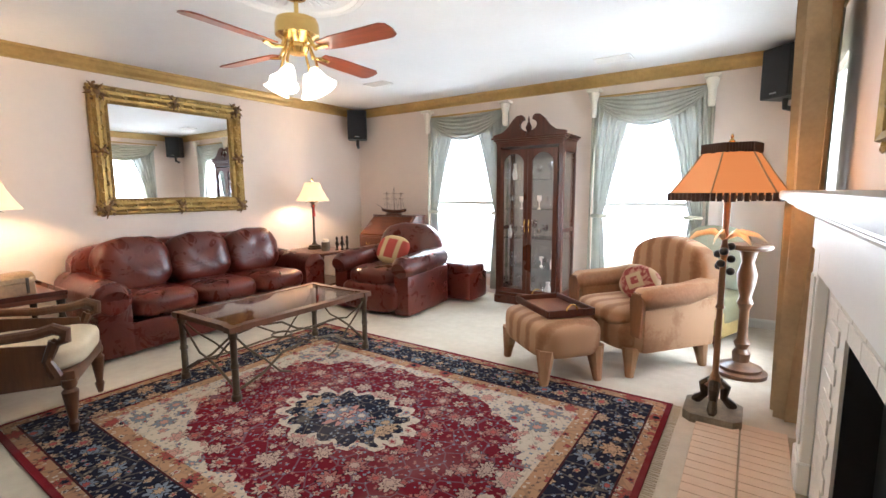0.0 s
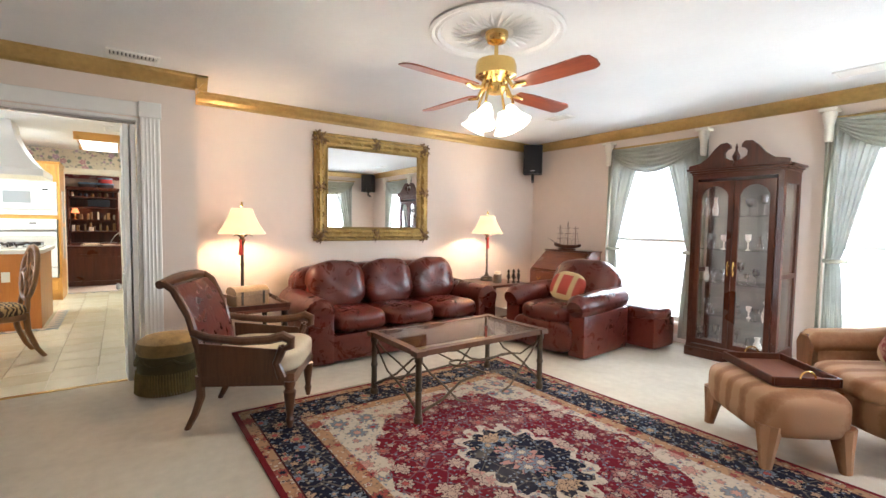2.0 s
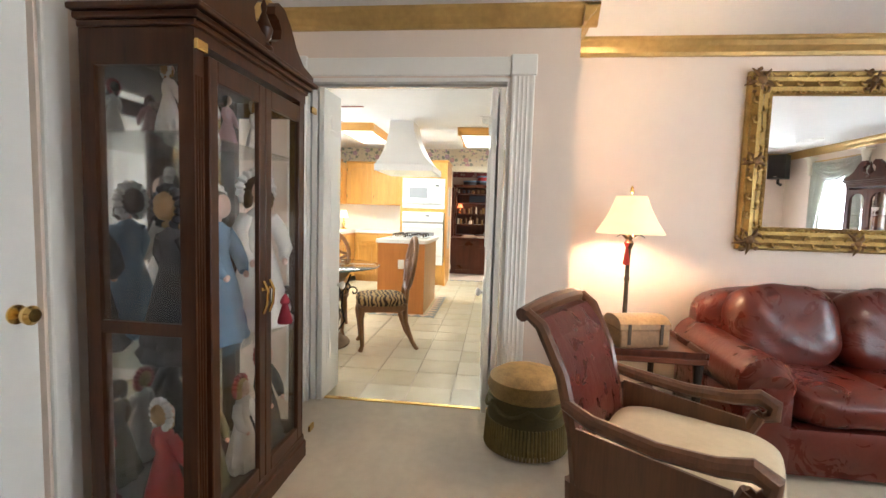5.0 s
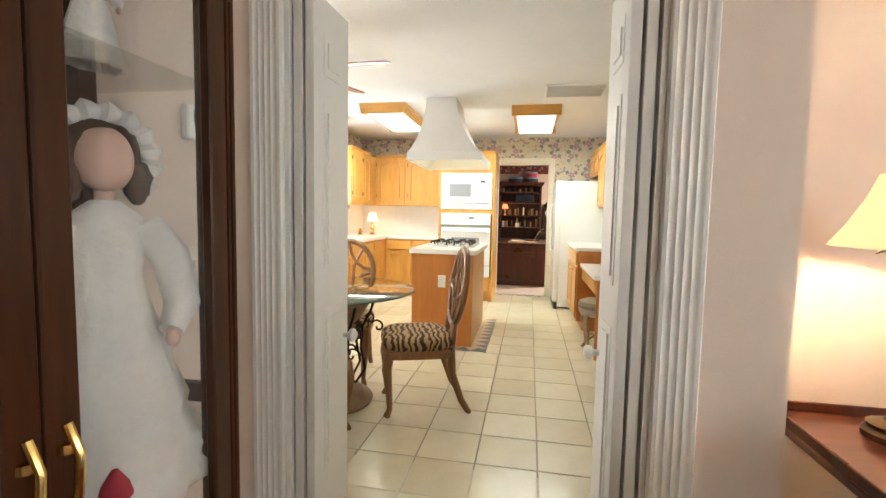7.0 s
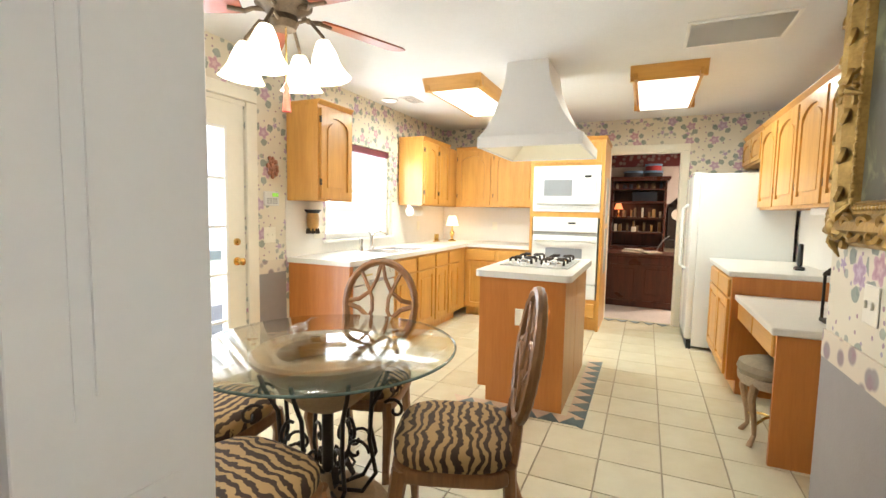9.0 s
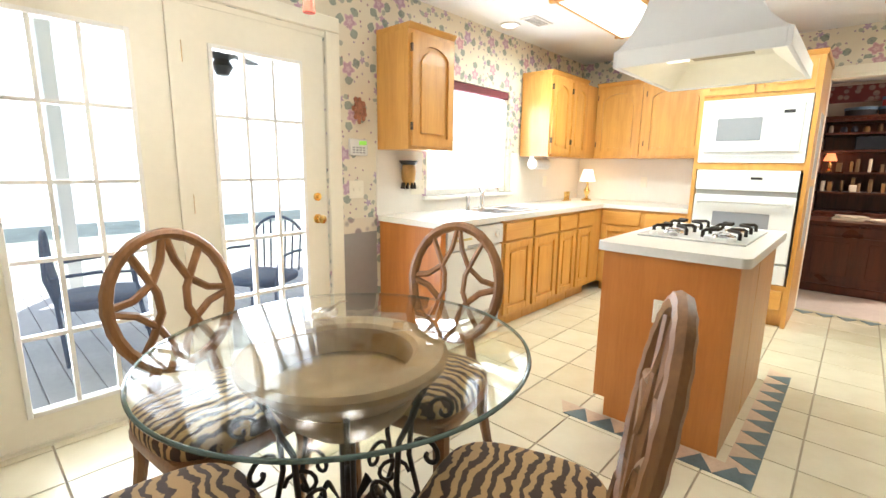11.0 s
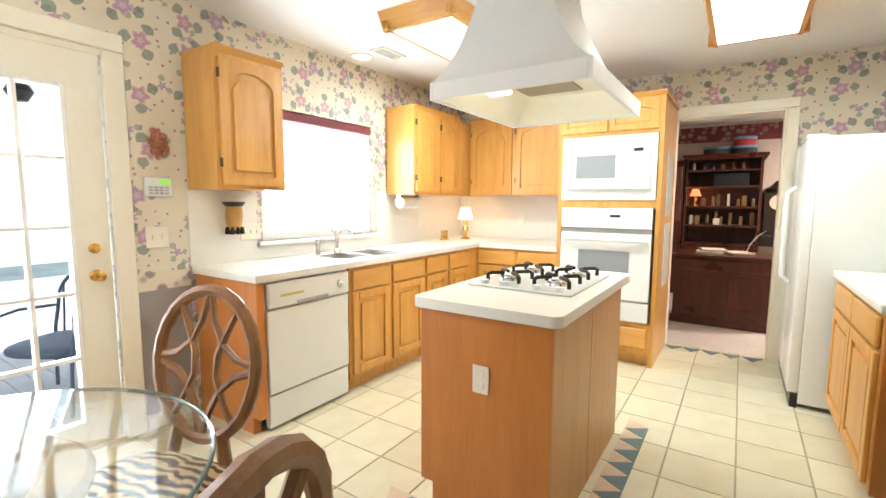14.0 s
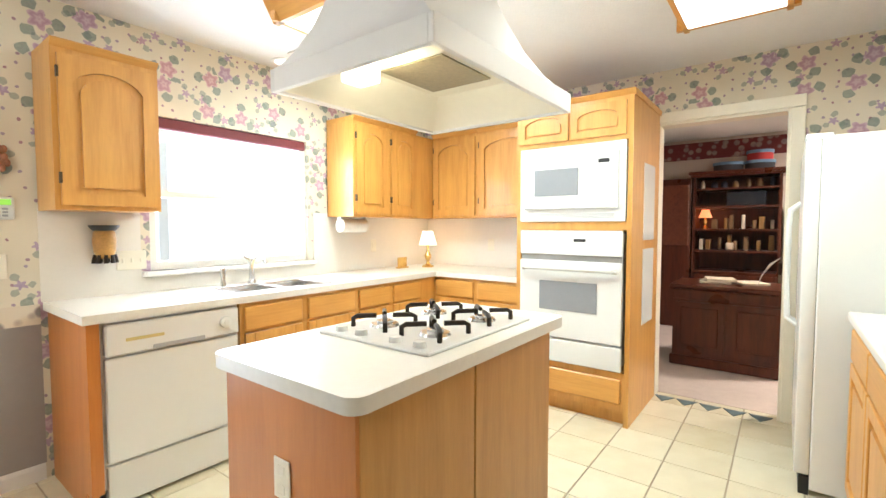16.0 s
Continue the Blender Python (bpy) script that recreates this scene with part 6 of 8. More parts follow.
def curtain_set(x0, x1, label):
    y = N - .07
    o = thing("curtain", label, "curtain", pose(0, 0, 0), "window curtains")
    w = x1 - x0
    for s, a, b in ((-1, x0 - .03, x0 + w * .40), (1, x1 - w * .40, x1 + .03)):
        part("sheer_panel", drape(BM(), a, b, .06, 2.2, 1.0, s, y, 7, .022), SHEER, o)
        part("tieback", tube(BM(), arc((a + .07 if s < 0 else b - .07, y, 1.0), .07, 0, 345, 14, 'xy'), .02, 8), DRAPE, o)
        part("edge_drape", drape(BM(), x0 - .08 if s < 0 else x1 + .0, x0 if s < 0 else x1 + .08, .03, 2.25, 1.0, s, y + .02, 2, .02), DRAPE, o)
    part("swag_valance", swag(BM(), x0 - .03, x1 + .03, 2.24, .3, y - .01), SHEER, o, "draped sage swag")
    part("rod", tube(BM(), [(x0 - .08, y + .01, 2.22), (x1 + .08, y + .01, 2.22)], .012, 8), GOLDTRIM, o)
    for x in (x0 - .05, x1 + .05):
        bm = BM()
        lathe(bm, [(.028, 2.02), (.034, 2.06), (.034, 2.16), (.045, 2.2), (.055, 2.25), (.05, 2.27)], (x, y - .015, 0), 14)
        bx(bm, x - .065, y - .08, 2.27, x + .065, y + .05, 2.30, .004)
        part("capital_bracket", bm, CREAMP, o, "cream capital-shaped bracket")
    return o


curtain_set(-2.8, -1.78, "sage sheer curtains with swag on cream capital brackets")
curtain_set(-.66, .30, "sage sheer curtains with swag on cream capital brackets")
ce = thing("curtain", "sheer curtain with gold side drape at the east window", "curtain", pose(E - .07, 4.68, 0, 0, 0, -90), "window curtains")
part("sheer_panel", drape(BM(), -.62, -.1, .06, 2.2, 1.0, -1, 0, 6, .022), SHEER, ce)
part("sheer_panel", drape(BM(), .1, .55, .06, 2.2, 1.0, 1, 0, 6, .022), SHEER, ce)
part("gold_drape", drape(BM(), .38, .86, .03, 2.3, -.5, 1, -.09, 4, .075), DRAPEGOLD, ce, "gold satin drape")
part("swag_valance", swag(BM(), -.65, .6, 2.24, .3, -.02), DRAPE, ce)
part("rod", tube(BM(), [(-.7, .02, 2.24), (.9, .02, 2.24)], .012, 8), GOLDTRIM, ce)

# fireplace on the east wall, facing -x
FY0, FY1, FX = 1.5, 3.36, .97
fp = thing("fireplace", "white mantel fireplace with painted brick surround and dark firebox", "fireplace", pose(0, 0, 0))
OY0, OY1, OZ = 2.02, 2.76, .80
bm = BM()
bx(bm, FX + .02, FY0, 0, E, OY0, 1.15)
bx(bm, FX + .02, OY1, 0, E, FY1, 1.15)
bx(bm, FX + .02, OY0, OZ, E, OY1, 1.15)
part("breast", bm, BRICKW, fp, smooth=0)
bm = BM()
bx(bm, E - .008, OY0, 0, E, OY1, OZ)
bx(bm, FX + .03, OY0, 0, E - .008, OY0 + .01, OZ)
bx(bm, FX + .03, OY1 - .01, 0, E - .008, OY1, OZ)
part("firebox", bm, BLACK, fp, smooth=0)
for a, b in ((FY0, FY0 + .17), (FY1 - .17, FY1)):
    bm = BM()
    bx(bm, FX - .02, a, 0, FX + .02, b, 1.02, .004)
    bx(bm, FX - .03, a - .01, 0, FX + .02, b + .01, .14, .006)
    for j in range(3):
        bx(bm, FX - .028, a + .03 + j * .042, .2, FX - .02, a + .052 + j * .042, .92, .003)
    part("pilaster", bm, WHITE, fp)
bm = BM()
bx(bm, FX - .02, FY0 + .17, .93, FX + .02, FY1 - .17, 1.02, .004)
bx(bm, FX - .03, FY0, 1.02, FX + .02, FY1, 1.15, .004)
for i, e in enumerate((.04, .07, .1, .125)):
    bx(bm, FX - e, FY0 - e * .5, 1.15 + i * .018, E, FY1 + e * .5, 1.168 + i * .018, .004)
part("frieze", bm, WHITE, fp)
part("mantel_shelf", bx(BM(), FX - .155, FY0 - .08, 1.222, E, FY1 + .08, 1.26, .01, 2), WHITE, fp, "white mantel shelf")
ov = thing("framed_painting", "heavy carved gilt picture frame above the mantel", "picture frame", pose(E - .001, 2.25, 1.83, 0, 0, 180))
carved_frame(ov, .52, .48, .15, GILT, GILTDARK, .1)
part("canvas", bx(BM(), .012, -.39, -.35, .02, .39, .35), painting_material(), ov, "dark oil painting", 0)

# ---------------------------------------------------------------- kitchen things
def oak_door(parent, w, h, m, arch=False, knob=0, name="door"):
    """Raised-panel door lying in the xz plane, face towards -y, from 0."""
    bm = BM()
    s = .055 if h > .3 else .04
    rise, inset = min(.07, w * .2, h * .2), .03 if h > .3 else .016
    if arch:
        arch_frame(bm, 0, w, 0, h, s, -.02, 0, rise)
    else:
        bx(bm, 0, -.02, 0, s, 0, h, .003)
        bx(bm, w - s, -.02, 0, w, 0, h, .003)
        bx(bm, s, -.02, 0, w - s, 0, s, .003)
        bx(bm, s, -.02, h - s, w - s, 0, h, .003)
    d = part(name, bm, OAK, parent, smooth=0)
    d.matrix_basis = m
    bm = BM()
    n = 10
    def outline(e, top):
        a, b = s + e, w - s - e
        t = h - s - e
        if not arch:
            return [(a, s + e), (b, s + e), (b, t), (a, t)]
        r = rise
        return [(a, s + e), (b, s + e)] + [(b + (a - b) * i / n, t - r + r * math.sin(math.pi * i / n) ** .6) for i in range(n + 1)]
    prism(bm, outline(0, 0), 'y', -.004, .0)
    prism(bm, outline(inset, 0), 'y', -.016, -.004)
    part("panel", bm, OAK, d, smooth=0)
    return d


def oak_drawer(parent, w, h, m):
    bm = BM()
    bx(bm, 0, -.02, 0, w, 0, h, .006)
    d = part("drawer", bm, OAKX, parent, smooth=0)
    d.matrix_basis = m
    return d


def base_unit(m, w, doors, label, depth=.58, h=.87, drawers=True):
    """Base cabinet, front at y=0 facing -y, x from 0 to w."""
    o = thing("base_cabinet", label, "cabinet", m, "base cabinets")
    bm = BM()
    bx(bm, 0, 0, .1, w, depth, h)
    bx(bm, .004, .06, 0, w - .004, depth, .1)
    part("body", bm, OAK, o, smooth=0)
    g = .022
    dw = (w - g * (doors + 1)) / doors
    for i in range(doors):
        x = g + i * (dw + g)
        if drawers:
            oak_drawer(o, dw, .135, pose(x, 0, h - .16))
        oak_door(o, dw, h - .1 - (.2 if drawers else .04), pose(x, 0, .125))
    return o


# south run: front face y = -1.53, seen from +y, so turned round
YF = -1.53
SOUTH = lambda x: pose(x, YF, 0, 0, 0, 180)
base_unit(SOUTH(-6.955), .42, 1, "light oak base cabinet with raised-panel door and drawer", depth=.59)
base_unit(SOUTH(-7.375), .43, 1, "light oak base cabinet with raised-panel door and drawer", depth=.59)
base_unit(SOUTH(-7.805), .35, 1, "light oak base cabinet with raised-panel door and drawer", depth=.59)
base_unit(SOUTH(-8.155), .36, 1, "light oak base cabinet with raised-panel door and drawer", depth=.59)
WEST = lambda y: pose(-8.71, y, 0, 0, 0, 90)
base_unit(WEST(-1.53), .42, 1, "light oak base cabinet on the west wall", depth=.62)
base_unit(WEST(-1.11), .41, 1, "light oak base cabinet on the west wall", depth=.62)
lone("cabinet_end_panel", bx(bx(BM(), -6.31, KS + .01, .0, -6.262, YF - .06, .87), -6.31, YF - .06, .1, -6.262, YF + .01, .87), OAKSIDE, "warm oak end panel beside the dishwasher", "panel", smooth=0)

dw = thing("dishwasher", "white dishwasher with dial control under the counter", "dishwasher", SOUTH(-6.315))
part("tub", bx(BM(), 0, .02, .1, .635, .57, .865), APPL, dw, smooth=0)
part("door_panel", bx(BM(), .012, -.012, .22, .623, .02, .70, .006), APPL, dw)
part("control_panel", bx(BM(), .012, -.022, .71, .623, .02, .855, .008), APPL, dw)
part("handle_recess", bx(BM(), .2, -.026, .715, .44, -.022, .735, .002), APPLG, dw, smooth=0)
part("kick_panel", bx(BM(), .012, .0, .02, .623, .04, .205, .004), APPL, dw)
part("label_bar", bx(BM(), .09, -.0235, .77, .25, -.022, .785), M("gold_print", (.5, .4, .15), .5, var=.1), dw, smooth=0)
part("dial", lathe(BM(), [(.03, 0), (.028, .016), (.012, .02), (.012, .028), (0, .028)], n=18), APPL, dw).matrix_basis = pose(.545, -.022, .785, 90, 0, 0)

# counter: L-shape
CE = -6.245
SX0, SX1, SY0, SY1 = -7.62, -6.98, -1.93, -1.6
ctop = thing("countertop", "off-white laminate countertop running round the corner", "countertop")
for q in ((KW + .009, KS + .009, SX0, YF + .03), (SX0, KS + .009, SX1, SY0), (SX0, SY1, SX1, YF + .03), (SX1, KS + .009, CE, YF + .03), (KW + .009, YF + .03, -8.68, -.70)):
    part("slab", bx(BM(), q[0], q[1], .87, q[2], q[3], .91), COUNTER, ctop, smooth=0)
sk = thing("kitchen_sink", "stainless double-bowl sink set in the counter", "sink", pose(0, 0, 0))
bm = BM()
mid = (SX0 + SX1) / 2
for q in ((SX0 - .02, SY0 - .02, SX1 + .02, SY0 + .01), (SX0 - .02, SY1 - .01, SX1 + .02, SY1 + .02), (SX0 - .02, SY0 + .01, SX0 + .01, SY1 - .01), (SX1 - .01, SY0 + .01, SX1 + .02, SY1 - .01), (mid - .015, SY0 + .01, mid + .015, SY1 - .01)):
    bx(bm, q[0], q[1], .905, q[2], q[3], .916, .002)
part("rim", bm, STEEL, sk, smooth=0)
for a, b in ((SX0 + .01, mid - .015), (mid + .015, SX1 - .01)):
    bm = BM()
    v = [bm.verts.new(p) for p in ((a, SY0 + .01, .906), (b, SY0 + .01, .906), (b, SY1 - .01, .906), (a, SY1 - .01, .906), (a + .02, SY0 + .03, .76), (b - .02, SY0 + .03, .76), (b - .02, SY1 - .03, .76), (a + .02, SY1 - .03, .76))]
    for q in ((0, 1, 5, 4), (1, 2, 6, 5), (2, 3, 7, 6), (3, 0, 4, 7), (4, 5, 6, 7)):
        bm.faces.new([v[i] for i in q])
    part("bowl", bm, STEEL, sk, smooth=0)
fc = thing("faucet", "chrome single-lever kitchen faucet behind the sink", "faucet", pose(-7.3, -2.0, .91))
part("base", lathe(BM(), [(.028, 0), (.026, .02), (.018, .03), (.016, .1), (.02, .12), (0, .125)], n=14), STEEL, fc)
part("spout", tube(BM(), [(0, 0, .11), (0, .03, .17), (0, .09, .19), (0, .16, .17), (0, .17, .14)], .011, 10), STEEL, fc)
part("lever", tube(BM(), [(0, 0, .12), (.02, -.01, .16), (.05, -.02, .19)], [.012, .008, .006], 8), STEEL, fc)
lone("sprayer", lathe(BM(), [(.02, 0), (.016, .03), (.012, .05), (.02, .09), (.016, .12), (0, .125)], n=12), STEEL, "chrome side sprayer beside the faucet", "sprayer", pose(-7.1, -1.99, .91))


def upper_unit(m, w, doors, h, label, depth=.31, arch=True):
    o = thing("wall_cabinet", label, "cabinet", m, "wall cabinets")
    bm = BM()
    bx(bm, 0, 0, 0, w, depth, h)
    part("body", bm, OAK, o, smooth=0)
    bm = BM()
    prism(bm, [(.004, h), (-.022, h + .03), (-.022, h + .036), (depth, h + .036), (depth, h)], 'x', -.0, w)
    part("crown", bm, OAKX, o, smooth=0)
    g = .022
    d = (w - g * (doors + 1)) / doors
    for i in range(doors):
        dd = oak_door(o, d, h - .05, pose(g + i * (d + g), 0, .022), arch)
        for z in (.1, h - .16):
            part("hinge", bx(BM(), -.006, -.022, z, .004, -.004, z + .05), BRONZE, dd, smooth=0)
    return o


UZ, UH = 1.37, .74
US = lambda x: pose(x, KS + .33, UZ, 0, 0, 180)
upper_unit(US(-6.24), .44, 1, UH, "light oak wall cabinet with arched raised-panel door")
upper_unit(US(-8.03), .39, 1, UH, "light oak wall cabinet with arched raised-panel door")
upper_unit(US(-8.42), .36, 1, UH, "light oak wall cabinet with arched raised-panel door")
UWST = lambda y: pose(KW + .33, y, UZ, 0, 0, 90)
upper_unit(UWST(-1.80), .50, 1, UH, "light oak wall cabinet with arched raised-panel door")
upper_unit(UWST(-1.30), .60, 1, UH, "light oak wall cabinet with arched raised-panel door")
lone("cabinet_corner_filler", bx(BM(), -8.712, KS + .02, .1, -8.516, YF - .002, .868), OAK, "light oak corner base cabinet filler", "cabinet", smooth=0)
lone("cabinet_corner_filler", bx(BM(), KW + .001, KS + .001, UZ, -8.785, KS + .325, UZ + UH), OAK, "light oak corner wall cabinet body", "cabinet", smooth=0)

# tall oven cabinet, front x=-8.6, faces +x
oc = thing("oven_cabinet", "tall light oak cabinet housing microwave and oven", "cabinet", pose(-8.62, -.70, 0, 0, 0, 90))
OW = .80
for nm, q in (("side", (0, 0, 0, .03, .72, 2.11)), ("side", (OW - .03, 0, 0, OW, .72, 2.11)), ("rail", (.03, 0, .1, OW - .03, .72, .35)),
              ("rail", (.03, 0, 1.27, OW - .03, .72, 1.33)), ("top_box", (.03, 0, 1.84, OW - .03, .72, 2.11)), ("back", (.03, .7, .35, OW - .03, .72, 1.84)), ("toe_kick", (.03, .06, 0, OW - .03, .7, .1))):
    part(nm, bx(BM(), *q), OAK, oc, smooth=0)
part("crown", prism(BM(), [(.004, 2.11), (-.022, 2.14), (-.022, 2.146), (.72, 2.146), (.72, 2.11)], 'x', -.01, OW + .012), OAKX, oc, smooth=0)
for i in (0, 1):
    oak_door(oc, .355, .21, pose(.03 + i * .375, 0, 1.87), True)
oak_drawer(oc, .70, .16, pose(.05, 0, .15))
mw = thing("microwave", "white built-in microwave oven with grey window", "microwave", pose(-8.62, -.70, 0, 0, 0, 90))
part("trim_frame", bx(BM(), .035, -.018, 1.325, .765, .0, 1.835, .004), APPL, mw)
part("housing", bx(BM(), .06, .0, 1.36, .74, .4, 1.81), APPL, mw, smooth=0)
part("door_panel", bx(BM(), .075, -.045, 1.41, .725, -.018, 1.775, .006), APPL, mw)
part("window", bx(BM(), .16, -.05, 1.5, .47, -.045, 1.68), OVENGLASS, mw, "grey screened window", 0)
part("display", bx(BM(), .60, -.048, 1.70, .67, -.045, 1.725), BLACK, mw, smooth=0)
for z in (1.35, 1.79):
    bm = BM()
    for i in range(4):
        bx(bm, .1, -.02, z + i * .008, .7, -.0175, z + i * .008 + .003)
    tagged(part("louvre", bm, APPLG, mw, smooth=0), kind="stuff")
ov2 = thing("wall_oven", "white built-in wall oven below the microwave", "oven", pose(-8.62, -.70, 0, 0, 0, 90))
part("control_panel", bx(BM(), .045, -.03, 1.10, .755, .0, 1.265, .005), APPL, ov2)
part("display", bx(BM(), .44, -.033, 1.19, .52, -.03, 1.21), BLACK, ov2, smooth=0)
part("vent_gap", bx(BM(), .05, -.015, 1.062, .75, .0, 1.1), M("grey_vent", (.30, .29, .27), .4, .3), ov2, smooth=0)
part("door_panel", bx(BM(), .045, -.035, .53, .755, .0, 1.06, .006), APPL, ov2)
part("window", bx(BM(), .2, -.04, .72, .6, -.035, .92), OVENGLASS, ov2, smooth=0)
bm = BM()
tube(bm, [(.08, -.04, 1.0), (.1, -.075, 1.01), (.4, -.085, 1.012), (.7, -.075, 1.01), (.72, -.04, 1.0)], .016, 10)
part("handle", bm, APPL, ov2)
part("lower_panel", bx(BM(), .045, -.03, .36, .755, .0, .515, .005), APPL, ov2)
part("housing", bx(BM(), .06, .0, .38, .74, .6, 1.25), APPL, ov2, smooth=0)
bm = BM()
for z0, z1 in ((.62, 1.14), (1.2, 1.72)):
    bx(bm, -9.2, .101, z0, -8.9, .104, z1)
o = lone("message_board", bm, APPL, "pale notice sheets on the oven cabinet side", "notice", smooth=0)

# island
IX0, IX1, IY0, IY1 = -7.42, -6.345, -.49, .09
isl = thing("kitchen_island", "oak kitchen island with paler side panels and wall outlet", "island", pose(0, 0, 0))
bm = BM()
bx(bm, IX0 + .005, IY0 + .012, .1, IX1 - .012, IY1 - .012, .87)
bx(bm, IX0 + .05, IY0 + .06, 0, IX1 - .0125, IY1 - .0125, .1)
part("body", bm, OAK, isl, smooth=0)
part("end_panel", bx(bx(BM(), IX1 - .012, IY0, .1, IX1, IY1, .87), IX1 - .012, IY0 + .06, 0, IX1, IY1, .1), OAKSIDE, isl, "warm oak end panel", 0)
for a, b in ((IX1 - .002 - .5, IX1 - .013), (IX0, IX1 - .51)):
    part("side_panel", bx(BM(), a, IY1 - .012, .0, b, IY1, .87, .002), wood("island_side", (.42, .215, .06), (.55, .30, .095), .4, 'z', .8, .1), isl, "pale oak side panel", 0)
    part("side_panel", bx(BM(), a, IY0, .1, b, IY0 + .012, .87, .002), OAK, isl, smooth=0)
bm = BM()
x0, x1, y0, y1 = -7.5, -6.31, -.52, .125
r = .045
pts = []
for cx, cy, a0 in ((x1 - r, y1 - r, 0), (x0 + r, y1 - r, 90), (x0 + r, y0 + r, 180), (x1 - r, y0 + r, 270)):
    pts += [(cx + r * math.cos(radians(a0 + 15 * i)), cy + r * math.sin(radians(a0 + 15 * i))) for i in range(7)]
prism(bm, pts, 'z', .87, .912)
lone("island_top", bm, COUNTER, "off-white laminate island top with rounded corners", "countertop", smooth=40)
outl = thing("wall_outlet", "cream double outlet on the island end", "outlet", pose(IX1, -.2, .61))
part("plate", bx(BM(), 0, -.036, -.057, .006, .036, .057, .003), CREAMP, outl)
for z in (-.026, .026):
    part("socket", bx(BM(), .006, -.016, z - .014, .008, .016, z + .014, .002), CREAMP, outl)

ck = thing("gas_cooktop", "white four-burner gas cooktop with black grates", "cooktop", pose(-6.99, -.2, .912))
part("plate", bx(BM(), -.33, -.25, 0, .33, .25, .012, .004), APPL, ck)
for bxx in (-.17, .13):
    for by in (-.12, .12):
        b = part("burner", lathe(BM(), [(.055, .012), (.05, .022), (.03, .024), (.03, .032), (0, .034)], (bxx, by, 0), 18), STEEL, ck)
        bm = BM()
        for i in range(4):
            a = radians(45 + 90 * i)
            c, s = math.cos(a), math.sin(a)
            tube(bm, [(bxx + .115 * c, by + .115 * s, .012), (bxx + .115 * c, by + .115 * s, .042), (bxx + .1 * c, by + .1 * s, .05), (bxx + .03 * c, by + .03 * s, .05)], .0095, 6)
        part("grate", bm, IRON, ck, "black iron grate")
for i in range(4):
    part("knob", lathe(BM(), [(.022, .012), (.02, .03), (.006, .032), (0, .032)], n=16), APPL, ck).matrix_basis = pose(.285, -.15 + .1 * i - (.03 if i < 2 else -.03), 0)

# range hood: flared body from the ceiling
hd = thing("range_hood", "white flared island range hood with lit underside", "range hood", pose(0, 0, 0))
HX0, HX1, HY0, HY1, HZ = -7.54, -6.6, -.63, .12, 1.775
nx0, nx1, ny0, ny1 = -7.34, -6.84, -.49, -.18
bm = BM()
prof = [(0, HZ + .075), (.12, HZ + .1), (.32, HZ + .16), (.55, HZ + .26), (.78, HZ + .4), (.93, HZ + .52), (1, H)]
rows = []
for t, z in prof:
    a, b, c, d = (p + (q - p) * t for p, q in ((HX0, nx0), (HX1, nx1), (HY0, ny0), (HY1, ny1)))
    rows.append([bm.verts.new(p) for p in ((a, c, z), (b, c, z), (b, d, z), (a, d, z))])
for p, q in zip(rows, rows[1:]):
    for i in range(4):
        bm.faces.new((p[i], p[(i + 1) % 4], q[(i + 1) % 4], q[i]))
HOODP = M("hood_paint", (.74, .73, .71), .5, var=.02)
part("flare", bm, HOODP, hd, smooth=30)
for q in ((HX0, HY0, HX1, HY0 + .02), (HX0, HY1 - .02, HX1, HY1), (HX0, HY0 + .02, HX0 + .02, HY1 - .02), (HX1 - .02, HY0 + .02, HX1, HY1 - .02)):
    part("lip", bx(BM(), q[0], q[1], HZ, q[2], q[3], HZ + .08, .002), HOODP, hd, smooth=0)
bm = BM()
lo = [bm.verts.new(p) for p in ((HX0 + .02, HY0 + .02, HZ + .01), (HX1 - .02, HY0 + .02, HZ + .01), (HX1 - .02, HY1 - .02, HZ + .01), (HX0 + .02, HY1 - .02, HZ + .01))]
hi = [bm.verts.new(p) for p in ((HX0 + .16, HY0 + .16, HZ + .13), (HX1 - .16, HY0 + .16, HZ + .13), (HX1 - .16, HY1 - .16, HZ + .13), (HX0 + .16, HY1 - .16, HZ + .13))]
for i in range(4):
    bm.faces.new((lo[i], lo[(i + 1) % 4], hi[(i + 1) % 4], hi[i]))
bm.faces.new(hi)
part("inner_liner", bm, CREAMP, hd, smooth=0)
part("filter", bx(BM(), -7.28, -.42, HZ + .122, -6.95, -.12, HZ + .128), M("mesh_filter", (.28, .24, .15), .4, .5, var=.2, scale=60), hd, "metal mesh filter", 0)
part("lamp_cover", bx(BM(), -6.86, -.44, HZ + .04, -6.76, -.33, HZ + .12, .006), glow("hood_lamp", (1, .9, .65), 2.0), hd, "lit lamp cover")


def box_light(cx, cy):
    o = thing("fluorescent_fixture", "lit fluorescent ceiling box light in an oak frame", "ceiling light", pose(cx, cy, 0), "kitchen ceiling lights")
    a, b = .62, .265
    for sgn in (-1, 1):
        part("frame_side", prism(BM(), [(sgn * b, H), (sgn * (b - .03), H - .1), (sgn * (b - .055), H - .1), (sgn * (b - .055), H)], 'x', -a + .03, a - .03), OAKX, o, smooth=0)
        part("frame_end", prism(BM(), [(sgn * a, H), (sgn * (a - .06), H - .1), (sgn * (a - .09), H - .1), (sgn * (a - .09), H)], 'y', -b, b), OAKY, o, smooth=0)
    part("diffuser", bx(BM(), -a + .085, -b + .05, H - .102, a - .085, b - .05, H - .075, .008), DIFFUSER, o, "glowing white diffuser")
    return o


